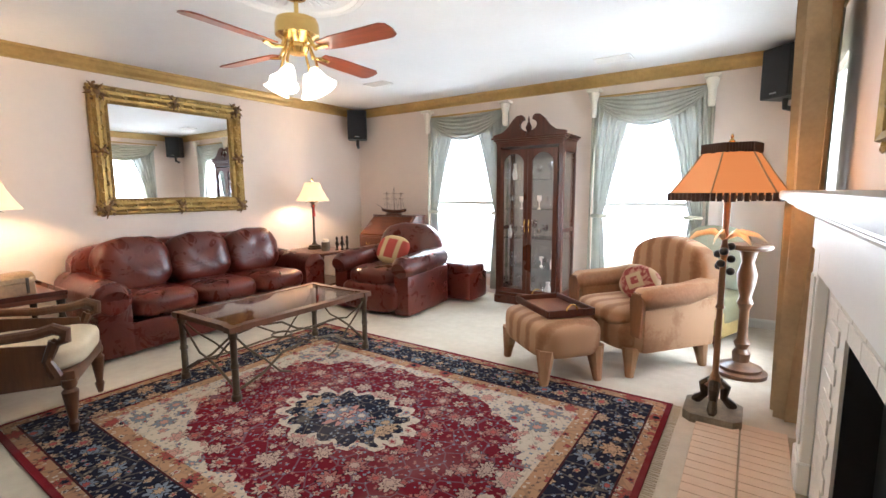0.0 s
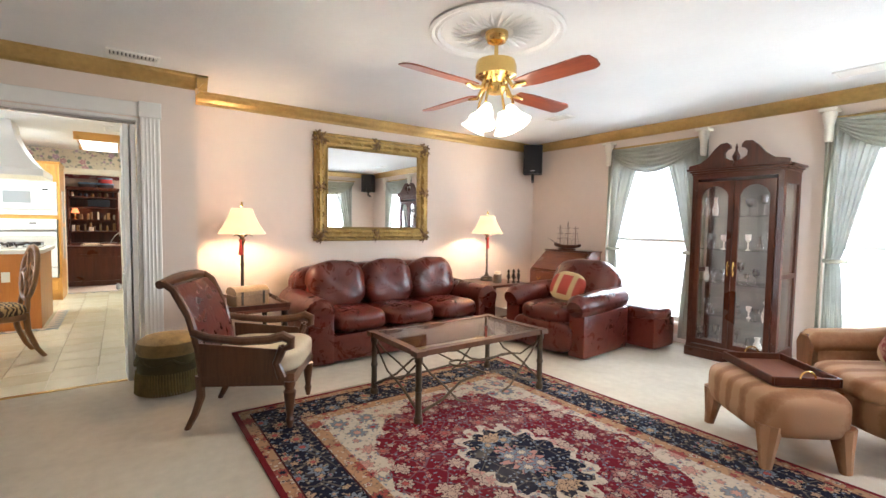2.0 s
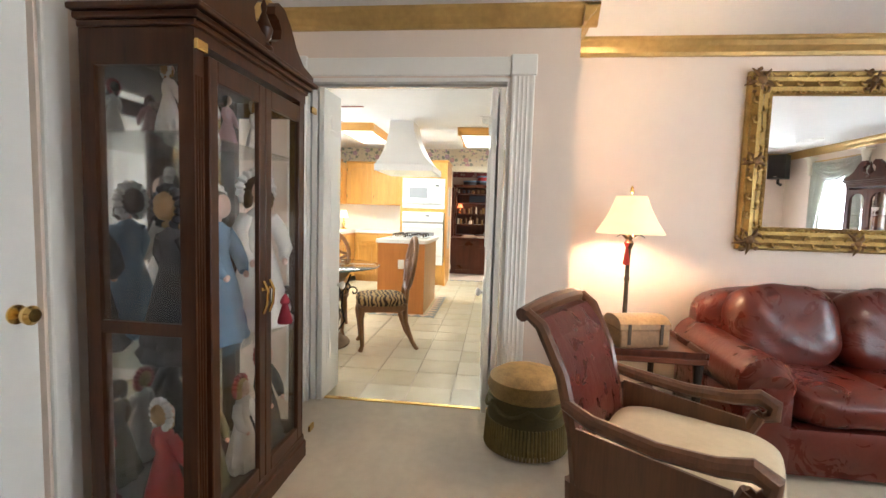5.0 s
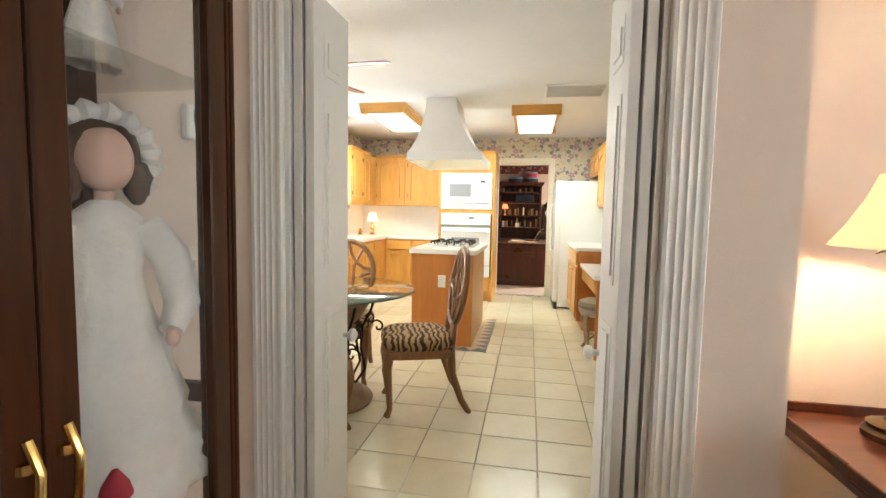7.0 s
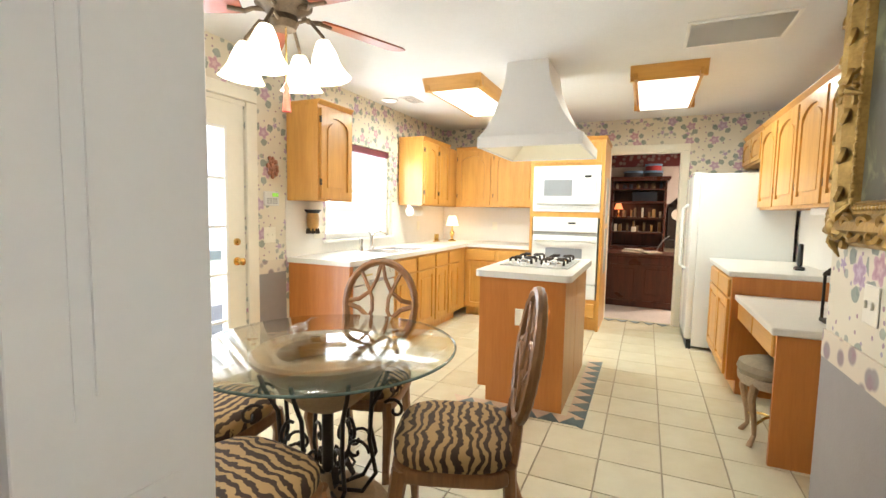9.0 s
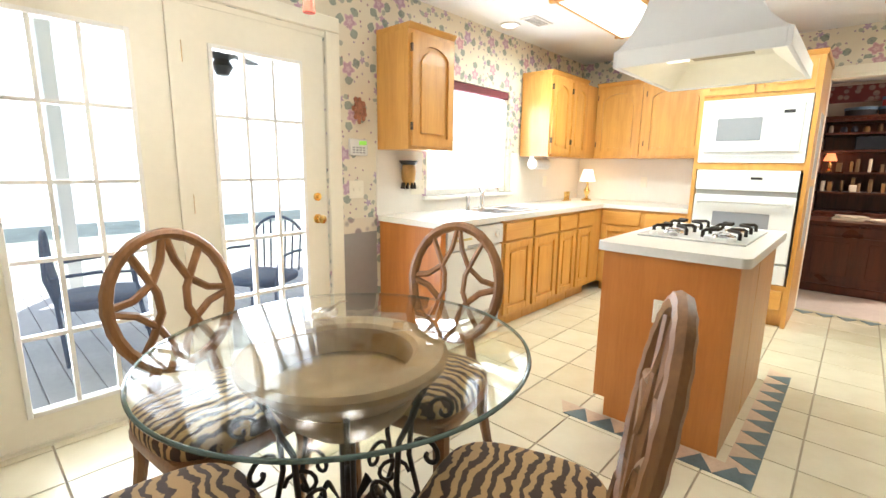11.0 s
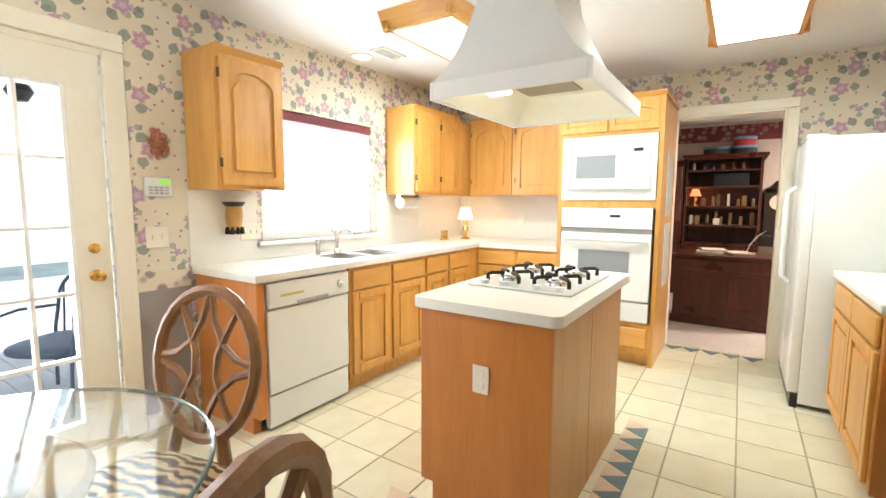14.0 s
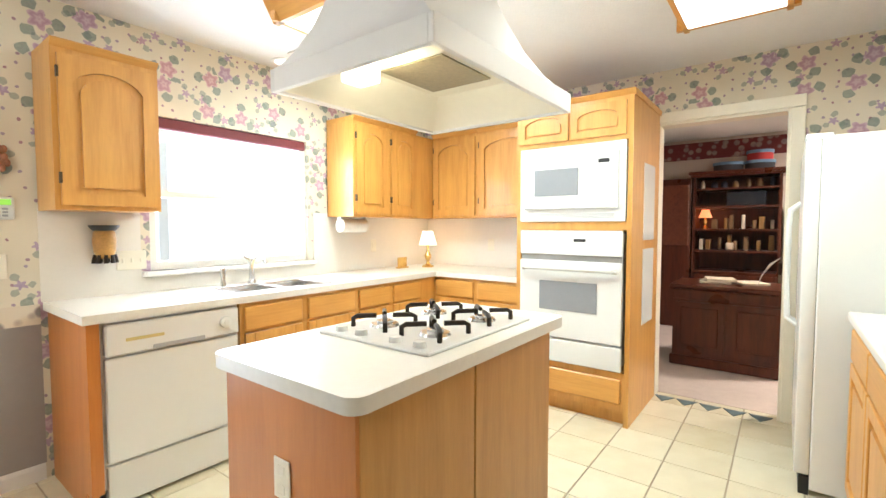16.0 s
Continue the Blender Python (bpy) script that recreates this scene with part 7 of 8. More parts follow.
box_light(-7.87, .63)
box_light(-7.6, -1.02)
o = thing("recessed_light", "lit round recessed ceiling light over the sink", "ceiling light", pose(-7.55, -1.95, H))
part("trim_ring", lathe(BM(), [(.09, 0), (.09, -.008), (.07, -.01), (.068, 0)], n=28), WHITE, o)
part("lens", lathe(BM(), [(.068, -.002), (.05, -.012), (0, -.016)], n=24), glow("recess_lens", (1, .95, .85), 2.5), o)

# fridge, front towards -y
fr = thing("refrigerator", "white side-by-side refrigerator standing beside the doorway", "refrigerator", pose(-9.22, .93, 0))
part("body", bx(BM(), 0, .06, .03, .83, .82, 1.71, .006), APPL, fr)
for a, b in ((.0, .36), (.366, .83)):
    d = part("door", bx(BM(), a, .0, .1, b, .06, 1.70, .012, 2), APPL, fr)
    hx = b - .04 if a < .1 else a + .04
    part("handle", tube(BM(), [(hx, .0, .75), (hx, -.045, .79), (hx, -.05, 1.0), (hx, -.05, 1.3), (hx, -.045, 1.38), (hx, .0, 1.42)], .014, 8), APPL, d)
part("grille", bx(BM(), .01, .02, .0, .82, .06, .09), BLACK, fr, smooth=0)
part("hinge_cover", bx(BM(), .72, .0, 1.70, .82, .1, 1.725, .004), APPL, fr)

# north side counter, desk, uppers
RY = 1.13
base_unit(pose(-8.33, RY, 0), 1.03, 2, "light oak base cabinet beside the refrigerator", depth=.64)
lone("cabinet_end_panel", bx(bx(BM(), -7.295, RY, .1, -7.27, KN - .01, .87), -7.295, RY + .06, 0, -7.27, KN - .01, .1), OAKSIDE, "warm oak end panel of the north counter", "panel", smooth=0)
lone("countertop", bx(BM(), -8.36, RY - .03, .872, -7.245, KN - .009, .912, .006), COUNTER, "off-white laminate counter beside the refrigerator", "countertop", smooth=0)
dk = thing("built_in_desk", "light oak built-in kitchen desk with drawers, lower top", "desk", pose(-7.265, 1.18, 0))
bm = BM()
bx(bm, 1.03, 0, 0, 1.055, .59, .70)
part("end_panel", bm, OAKSIDE, dk, smooth=0)
part("apron", bx(BM(), 0, .01, .56, 1.03, .03, .70), OAKX, dk, smooth=0)
for i in range(2):
    oak_drawer(dk, .47, .12, pose(.03 + i * .5, .01, .57))
lone("desktop", bx(BM(), -7.265, 1.15, .702, -6.19, KN - .009, .742, .006), COUNTER, "off-white laminate desk top", "desktop", smooth=0)
for i in range(4):
    upper_unit(pose(-8.42 + i * .56, KN - .31, UZ), .56, 1, UH, "light oak wall cabinet with arched raised-panel door")
upper_unit(pose(-9.30, KN - .31, 1.82), .86, 2, .29, "small light oak wall cabinet above the refrigerator", arch=True)
lone("under_cabinet_light", bx(BM(), -7.2, KN - .25, UZ - .045, -6.75, KN - .12, UZ, .006), WHITE, "white under-cabinet light fixture", "light")
lone("cordless_phone", bx(bx(BM(), -.03, -.03, 0, .03, .03, .03, .008), -.02, -.015, .03, .02, .015, .2, .008), BLACK, "black phone standing on the counter", "phone", pose(-7.6, 1.6, .912))
o = thing("lantern", "dark metal glass lantern on the desk", "lantern", pose(-6.45, 1.5, .742))
part("base", bx(BM(), -.07, -.07, 0, .07, .07, .02, .004), IRON, o)
for sx in (-1, 1):
    for sy in (-1, 1):
        part("corner_post", bx(BM(), sx * .06 - .006, sy * .06 - .006, .02, sx * .06 + .006, sy * .06 + .006, .26), IRON, o, smooth=0)
part("roof", lathe(BM(), [(.09, .26), (.085, .275), (.03, .33), (.012, .34), (.012, .36), (0, .36)], n=4), IRON, o, smooth=0)

# upholstered stool at the desk
sk2 = thing("vanity_stool", "round tan upholstered stool on carved cream legs", "stool", pose(-6.52, 1.25, 0))
part("cushion_top", lathe(BM(), [(.17, .40), (.185, .43), (.175, .465), (.12, .485), (0, .49)], n=26), M("stool_fabric", (.28, .23, .15), .8, var=.25, scale=14, bump=.2), sk2)
part("apron", lathe(BM(), [(.16, .34), (.175, .36), (.18, .40), (0, .40)], n=26), M("stool_apron", (.42, .34, .24), .7, var=.3, scale=14, bump=.2), sk2)
for i in range(4):
    a = radians(45 + 90 * i)
    c, s = math.cos(a), math.sin(a)
    part("leg", tube(BM(), [(.15 * c, .15 * s, .37), (.175 * c, .175 * s, .28), (.14 * c, .14 * s, .14), (.13 * c, .13 * s, .06), (.17 * c, .17 * s, 0)], [.024, .022, .014, .012, .016], 8), M("stool_leg", (.36, .23, .12), .5, var=.3, scale=12), sk2)
    part("stretcher", tube(BM(), [(.14 * c, .14 * s, .12), (.05 * c, .05 * s, .15), (0, 0, .15)], .008, 6), BRASS, sk2)

# painting near the opening, on the near wall, facing -y
pt = thing("framed_painting", "dark still-life painting in an ornate gilt frame", "painting", pose(-4.92, KNEAR, 1.72, 0, 0, -90))
carved_frame(pt, .46, .50, .14, GILT, GILT, .07)
part("canvas", bx(BM(), .012, -.33, -.37, .02, .33, .37), painting_material(), pt, "dark still-life painting", 0)
o = thing("light_switch", "cream light switch plate on wallpaper", "light switch", pose(-5.15, KNEAR, 1.05))
part("plate", bx(BM(), -.05, -.006, -.06, .05, 0, .06, .003), CREAMP, o)
for x in (-.022, .022):
    part("toggle", bx(BM(), x - .005, -.014, -.012, x + .005, -.006, .012, .002), CREAMP, o)

# small things on the south wall and counter
o = thing("light_switch", "cream double switch plate on wallpaper", "light switch", pose(-6.06, KS + .008, 1.1))
part("plate", bx(BM(), -.06, 0, -.06, .06, .006, .06, .003), CREAMP, o)
for x in (-.025, .025):
    part("toggle", bx(BM(), x - .005, .006, -.012, x + .005, .014, .012, .002), CREAMP, o)
o = thing("alarm_keypad", "white alarm keypad with small green display", "keypad", pose(-6.08, KS, 1.38))
part("housing", bx(BM(), -.075, 0, -.055, .075, .022, .055, .006), APPL, o)
part("display", bx(BM(), -.062, .022, .015, -.0, .0235, .042), glow("green_lcd", (.4, 1, .1), .6, (.2, .4, .05)), o, smooth=0)
bm = BM()
for i in range(4):
    for j in range(3):
        bx(bm, -.05 + i * .028, .022, -.04 + j * .016, -.03 + i * .028, .0245, -.03 + j * .016)
tagged(part("keys", bm, APPLG, o, smooth=0), kind="stuff")
bm = BM()
for i in range(26):
    a = i * 2.4
    r = .006 * i ** .8
    blob(bm, (r * math.cos(a) * .6, .012 + .008 * (i % 3), r * math.sin(a)), (.014, .012, .02), 2, 3)
lone("dried_flower_spray", bm, M("dried_flower", (.38, .16, .09), .8, var=.5, scale=30), "small dried flower spray on the wallpaper", "wall decoration", pose(-6.09, KS, 1.62), smooth=60)
o = thing("wall_urn", "gold and black vase-shaped wall pocket", "wall pocket", pose(-6.5, KS + .008, 1.1))
part("bowl", lathe(BM(), [(.035, .02), (.05, .06), (.055, .12), (.05, .16), (.04, .175)], (0, .05, 0), 18), M("amber_glaze", (.42, .23, .06), .35, var=.4, scale=12), o)
part("rim", lathe(BM(), [(.05, .17), (.068, .19), (.07, .2), (.05, .2), (0, .19)], (0, .05, 0), 18), BLACK, o)
bm = BM()
for i in range(9):
    a = i * 2 * math.pi / 9
    tube(bm, [(.045 * math.cos(a), .05 + .045 * math.sin(a), .04), (.05 * math.cos(a), .05 + .05 * math.sin(a), -.005)], [.008, .012], 6)
part("bead_fringe", bm, IRON, o)
o = thing("light_switch", "cream triple switch plate on the backsplash", "light switch", pose(-6.64, KS + .008, 1.1))
part("plate", bx(BM(), -.075, 0, -.055, .075, .006, .055, .003), CREAMP, o)
for x in (-.045, 0, .045):
    part("toggle", bx(BM(), x - .005, .006, -.012, x + .005, .014, .012, .002), CREAMP, o)
for x, y, rz in ((-8.55, KS + .008, 0), (KW + .008, -1.35, -90)):
    o = thing("wall_outlet", "cream outlet plate on the backsplash", "outlet", pose(x, y, 1.12, 0, 0, rz))
    part("plate", bx(BM(), -.035, 0, -.055, .035, .006, .055, .003), CREAMP, o)
    part("socket", bx(BM(), -.015, .006, -.03, .015, .008, .03, .002), CREAMP, o)
o = thing("paper_towel", "white paper towel roll under the wall cabinet", "paper towel", pose(-8.17, KS + .16, 1.30))
part("roll", tube(BM(), [(-.13, 0, 0), (.13, 0, 0)], .055, 20), LACE, o)
for s in (-1, 1):
    part("bracket", bx(BM(), s * .135 - .006, -.02, -.02, s * .135 + .006, .02, .07), WHITE, o, smooth=0)
o = thing("counter_lamp", "small lit brass lamp with white pleated shade on the counter", "lamp", pose(-8.98, -1.83, .91))
part("base", lathe(BM(), [(.055, 0), (.055, .012), (.02, .03), (.014, .05), (.03, .09), (.034, .11), (.014, .15), (.01, .24)], n=16), BRASS, o)
sh = part("shade", lathe(BM(), [(.085, .21), (.05, .34)], n=24), glow("pleated_shade", (1, .82, .55), 1.6), o, "glowing white shade")
sh.visible_shadow = False
lone("napkin_holder", bx(bx(BM(), -.07, -.02, 0, .07, .02, .012, .003), -.06, -.003, .012, .06, .003, .1), BRASS, "small brass napkin holder on the counter", "holder", pose(-8.75, -1.95, .91))
lone("window_valance", bx(BM(), KW0 + .01, KS - .05, KZ1 - .07, KW1 - .01, KS - .005, KZ1 - .004, .006), M("burgundy_blind", (.16, .03, .04), .7, var=.2), "folded burgundy blind at the window head", "blind")
lone("window_ledge", bx(BM(), KW0 - .04, KS, KZ0 - .03, KW1 + .04, KS + .05, KZ0, .005), WHITE, "white ledge under the kitchen window", "ledge")

# dining table
TX, TY = -4.91, -.65
tb = thing("dining_table", "round glass table on a carved stone and scrolled iron base", "table", pose(TX, TY, 0))
part("glass_top", lathe(BM(), [(0, .735), (.525, .735), (.535, .741), (.535, .745), (.525, .75), (0, .75)], n=72), TABLEGLASS, tb, "clear round glass")
part("glass_rim", tube(BM(), [(.534 * math.cos(math.pi * i / 40), .534 * math.sin(math.pi * i / 40), .7425) for i in range(80)], .0055, 8, True), EDGEGLASS, tb)
bm = BM()
rings = [(.20, .66), (.20, .72), (.215, .732), (.29, .732), (.305, .72), (.30, .70), (.27, .68), (.25, .655), (.225, .63), (.20, .64)]
n = 56
rows = [[bm.verts.new((r * math.cos(2 * math.pi * i / n), r * math.sin(2 * math.pi * i / n), z)) for i in range(n)] for r, z in rings]
for p, q in zip(rows, rows[1:] + rows[:1]):
    for i in range(n):
        bm.faces.new((p[i], p[(i + 1) % n], q[(i + 1) % n], q[i]))
part("stone_ring", bm, TERRA, tb, "carved brown stone ring")
part("bowl", lathe(BM(), [(.23, .63), (.19, .56), (.12, .5), (.06, .47), (0, .46)], n=40), TERRA, tb)
part("plinth", lathe(BM(), [(.26, 0), (.27, .02), (.255, .04), (.22, .055), (.2, .08), (.12, .1), (.05, .12), (.04, .2), (0, .2)], n=40), TERRA, tb)
part("post", lathe(BM(), [(.025, .12), (.025, .5)], n=12), IRON, tb)
for i in range(8):
    a = 45 * i + 10
    m8 = pose(0, 0, 0, 0, 0, a)
    s1 = [(.05, 0, .12), (.16, 0, .13), (.22, 0, .22), (.19, 0, .36), (.2, 0, .5), (.25, 0, .6), (.27, 0, .66)]
    part("scroll", tube(BM(), s1, .009, 8), IRON, tb).matrix_basis = m8
    c = [(.13 + .06 * (1 - t / 14) * math.cos(.5 * t), 0, .30 + .06 * (1 - t / 14) * math.sin(.5 * t)) for t in range(14)]
    part("scroll", tube(BM(), c, .007, 6), IRON, tb).matrix_basis = m8
    c = [(.30 + .05 * (1 - t / 13) * math.cos(2.6 - .5 * t), 0, .5 + .05 * (1 - t / 13) * math.sin(2.6 - .5 * t)) for t in range(13)]
    part("scroll", tube(BM(), c, .007, 6), IRON, tb).matrix_basis = m8
    part("petal", tube(BM(), [(.03, 0, .2), (.09, 0, .25), (.12, 0, .2), (.1, 0, .17)], [.006, .018, .014, .004], 6, flat=.4), IRON, tb).matrix_basis = m8
o = thing("glass_bird", "small clear glass bird ornament on the table", "ornament", pose(-4.98, -.86, .75))
part("body", blob(BM(), (0, 0, .022), (.05, .028, .022), 2, 8), CRYSTAL, o)
part("wing", tube(BM(), [(0, .01, .03), (-.04, .03, .06), (-.07, .04, .06)], [.012, .01, .003], 6, flat=.3), CRYSTAL, o)


def dining_chair():
    """Oval-back carved chair, front towards +y."""
    o = thing("dining_chair", "carved oval-back wooden chair with tiger-stripe seat", "chair", None, "dining chairs")
    part("seat", blob(BM(), (0, .02, .445), (.235, .225, .055), 3.4, 14), ZEBRA, o, "tiger-striped upholstered seat")
    part("seat_rail", blob(BM(), (0, .02, .385), (.225, .22, .035), 6, 8), OLDWOOD, o)
    for s in (-1, 1):
        part("front_leg", tube(BM(), [(s * .19, .2, .40), (s * .2, .215, .3), (s * .185, .2, .14), (s * .18, .195, .05), (s * .19, .215, 0)], [.032, .03, .02, .017, .022], 8), OLDWOOD, o)
        part("rear_leg", tube(BM(), [(s * .17, -.18, .42), (s * .175, -.19, .25), (s * .18, -.25, .08), (s * .185, -.30, 0)], [.026, .024, .02, .018], 8), OLDWOOD, o)
        part("back_support", tube(BM(), [(s * .13, -.19, .4), (s * .11, -.205, .48), (s * .09, -.215, .56)], [.024, .022, .02], 8), OLDWOOD, o)
    def onback(u, v):
        return (u, -.215 - .16 * max(0, (v - .5)) ** 1.15, v)
    cx, cz, rx, rz = 0, .77, .205, .24
    ring = []
    for i in range(48):
        a = 2 * math.pi * i / 48
        ring.append(onback(cx + rx * math.cos(a), cz + rz * math.sin(a)))
    part("back_ring", tube(BM(), ring, [.0215 + .0012 * math.cos(i * math.pi) for i in range(48)], 8, True, 1.0), OLDWOOD, o, "carved rope-edged oval frame")
    def band(pts):
        return tube(BM(), [onback(cx + rx * u, cz + rz * v) for u, v in pts], .0115, 6, flat=1.3)
    for s in (-1, 1):
        part("splat", band([(s * .02, .97), (s * .12, .6), (s * .3, .3), (s * .62, .1), (s * .95, .05)]), OLDWOOD, o)
        part("splat", band([(s * .60, .80), (s * .38, .42), (s * .24, .15), (s * .22, -.15), (s * .42, -.5), (s * .62, -.76)]), OLDWOOD, o)
        part("splat", band([(s * .95, -.02), (s * .6, -.12), (s * .3, -.35), (s * .12, -.65), (s * .02, -.97)]), OLDWOOD, o)
    return o


ch = dining_chair()
ch.matrix_basis = pose(-5.0, -.085, 0, 0, 0, 200)
copy_thing(ch, pose(-5.36, -.77, 0, 0, 0, -76))
copy_thing(ch, pose(-4.71, -1.13, 0, 0, 0, 6))
copy_thing(ch, pose(-4.36, -.60, 0, 0, 0, 84))

ceiling_fan("kitchen_ceiling_fan", "kitchen ceiling fan with cherry blades and lit glass shades", KFAN[0], KFAN[1], (160, 232, 304, 16, 88), FANWOOD, BRONZE, 2.24, (1.985, .19, 8), False, big=1.28)
o = thing("pull_chain", "brass pull chain with red tassel under the fan", "pull chain", pose(KFAN[0] + .02, KFAN[1] + .03, 0))
part("chain", tube(BM(), [(0, 0, 2.11), (0, 0, 1.86)], .004, 6), BRASS, o)
part("tassel", lathe(BM(), [(.004, 1.87), (.014, 1.85), (.012, 1.83), (.02, 1.74), (0, 1.74)], n=10), M("coral_tassel", (.55, .09, .05), .7, var=.15), o)

# ---------------------------------------------------------------- patio outside the glazed doors
DECK = M("deck_grey", (.36, .36, .36), .7, var=.15, scale=3, bump=.2, bscale=30)
pat = tagged(new("pavement"), "grey painted board porch floor", "", "", "structure")
me = mesh_of("plank", bx(BM(), -.066, -1.75, GZ, .066, 1.75, GZ + .03, .003), DECK, 0)
for i in range(62):
    p = new("plank", me)
    p.parent = pat
    p.matrix_basis = pose(-8.6 + i * .137, -4.05, 0)
setting("porch_roof", bx(BM(), -8.7, -5.9, 2.62, 0, KS - .13, 2.7), WHITE)
for x in (-8.2, -5.0, -1.5):
    lone("porch_post", bx(BM(), x - .06, -5.8, GZ, x + .06, -5.68, 2.62, .006), WHITE, "white square porch post", "post")
WICK = M("dark_wicker", (.06, .08, .13), .6, var=.3, scale=30, bump=.3)


def patio_chair(m):
    o = thing("patio_chair", "dark metal patio armchair with curved back on the porch", "chair", m, "patio chairs")
    part("seat", blob(BM(), (0, 0, .40), (.26, .25, .045), 4, 8), WICK, o)
    part("back_hoop", tube(BM(), [(-.28, -.22, .0)] + [(-.28 + .02 * math.sin(t), -.24, .0 + .45 * t) for t in (.5, 1.0)] + arc((0, -.28, .62), .28, 180, 0, 14) + [(.28, -.24, .45), (.28, -.22, 0)], .013, 8), WICK, o)
    for i in range(-3, 4):
        part("back_bar", tube(BM(), [(i * .07, -.24, .42), (i * .075, -.28, .6 + math.sqrt(max(0, .078 - (i * .075) ** 2)))], .008, 6), WICK, o)
    for s in (-1, 1):
        part("arm", tube(BM(), [(s * .28, -.25, .62), (s * .31, 0, .64), (s * .3, .2, .62), (s * .27, .22, .4), (s * .29, .27, 0)], .012, 8), WICK, o)
    return o


patio_chair(pose(-5.95, -3.35, GZ + .03, 0, 0, -60))
patio_chair(pose(-4.85, -3.6, GZ + .03, 0, 0, 80))
pf = thing("porch_fan", "dark ceiling fan hanging on the porch", "ceiling fan", pose(-6.0, -4.0, 0))
part("rod", lathe(BM(), [(.015, 2.3), (.015, 2.62)], n=8), BLACK, pf)
part("motor", lathe(BM(), [(.05, 2.34), (.13, 2.31), (.13, 2.22), (.06, 2.18), (.09, 2.12), (.05, 2.05), (0, 2.04)], n=20), BLACK, pf)
for i in range(5):
    b = part("blade", prism(BM(), [(.13, -.03), (.55, -.06), (.58, 0), (.55, .06), (.13, .03)], 'z', 2.25, 2.258), BLACK, pf, smooth=0)
    b.matrix_basis = pose(0, 0, 0, 0, 0, 72 * i)
# ---------------------------------------------------------------- den beyond the kitchen
dd = thing("den_desk", "dark mahogany panelled desk seen through the doorway", "desk", pose(-10.35, .48, 0, 0, 0, 90))
bm = BM()
bx(bm, -.44, .0, .09, .44, .6, .72)
part("body", bm, MAHOG, dd, smooth=0)
part("top", bx(BM(), -.47, -.03, .72, .47, .63, .755, .006), MAHOG, dd)
part("plinth", bx(BM(), -.46, -.02, 0, .46, .6, .09, .008), MAHOG, dd)
for x in (-.42, .02):
    bm = BM()
    bx(bm, x, -.012, .14, x + .40, .0, .6)
    bx(bm, x + .05, -.02, .19, x + .35, -.012, .55, .006)
    part("panel", bm, MAHOG, dd, smooth=0)
part("frieze", bx(BM(), -.44, -.012, .62, .44, .0, .71, .004), MAHOG, dd)
HXF = -12.1
hu = thing("den_hutch", "dark mahogany bookcase hutch with shelves of books and curios", "bookcase", pose(HXF, .38, 0, 0, 0, 90))
for q in ((-.45, 0, 0, -.42, .4, 1.9), (.42, 0, 0, .45, .4, 1.9)):
    part("side", bx(BM(), *q), MAHOG, hu, smooth=0)
part("back", bx(BM(), -.42, .385, .0, .42, .4, 1.9), MAHOG, hu, smooth=0)
for z in (.02, .72, .98, 1.24, 1.52, 1.74):
    part("shelf", bx(BM(), -.42, .0, z, .42, .385, z + .025), MAHOG, hu, smooth=0)
part("cornice", bx(bx(BM(), -.48, -.03, 1.9, .48, .4, 1.93, .004), -.5, -.05, 1.93, .5, .4, 1.97, .008), MAHOG, hu, smooth=0)
part("lower_doors", bx(BM(), -.42, -.015, .05, .42, .0, .71, .006), MAHOG, hu)
cb = thing("den_side_cabinet", "dark mahogany cabinet beside the bookcase", "cabinet", pose(HXF, -.53, 0, 0, 0, 90))
part("body", bx(BM(), -.44, 0, 0, .44, .4, 1.9, .006), MAHOG, cb)
part("door", bx(BM(), .04, -.018, 1.05, .42, 0, 1.82, .006), MAHOGX, cb)
part("door", bx(BM(), -.42, -.018, 1.05, .02, 0, 1.82, .006), MAHOGX, cb)
random.seed(9)
for zi, z in enumerate((1.005, 1.265, 1.765)):
    y = .13 if z == 1.265 else .0
    while y < .74:
        w = random.uniform(.03, .06)
        hgt = random.uniform(.1, .19) if z < 1.7 else random.uniform(.08, .12)
        m = random.choice((M("book_brown", (.16, .09, .04), .7), BOOKS, M("book_dark", (.03, .03, .05), .7), M("amber_jar", (.25, .13, .04), .4)))
        lone("book" if zi < 2 else "jar", bx(BM(), -.07, 0, 0, .07, w, hgt, .004) if zi < 2 else lathe(BM(), [(w * .6, 0), (w * .75, .03), (w * .7, hgt * .7), (w * .4, hgt), (0, hgt)], (0, w / 2, 0), 12), m, "book standing on a den shelf" if zi < 2 else "small amber jar on the den shelf", "book" if zi < 2 else "jar", pose(HXF - .15, y, z), "books in the den" if zi < 2 else "jars in the den")
        y += w + random.uniform(.012, .09)
lone("den_radio", bx(bx(BM(), -.1, -.2, 0, .1, .2, .17, .008), .1, -.08, .03, .106, .08, .13), M("black_gloss", (.015, .018, .025), .2), "black stereo on the den shelf", "stereo", pose(HXF - .14, .48, 1.545))
o = thing("den_lamp", "small glowing red lamp on the den shelf", "lamp", pose(HXF - .09, .06, 1.265))
part("base", lathe(BM(), [(.04, 0), (.03, .02), (.012, .04), (.025, .09), (.01, .13), (.01, .16)], n=12), BRASS, o)
part("shade", lathe(BM(), [(.075, .14), (.04, .24)], n=18), glow("red_shade", (1, .22, .07), 2.2, (.5, .1, .05)), o).visible_shadow = False
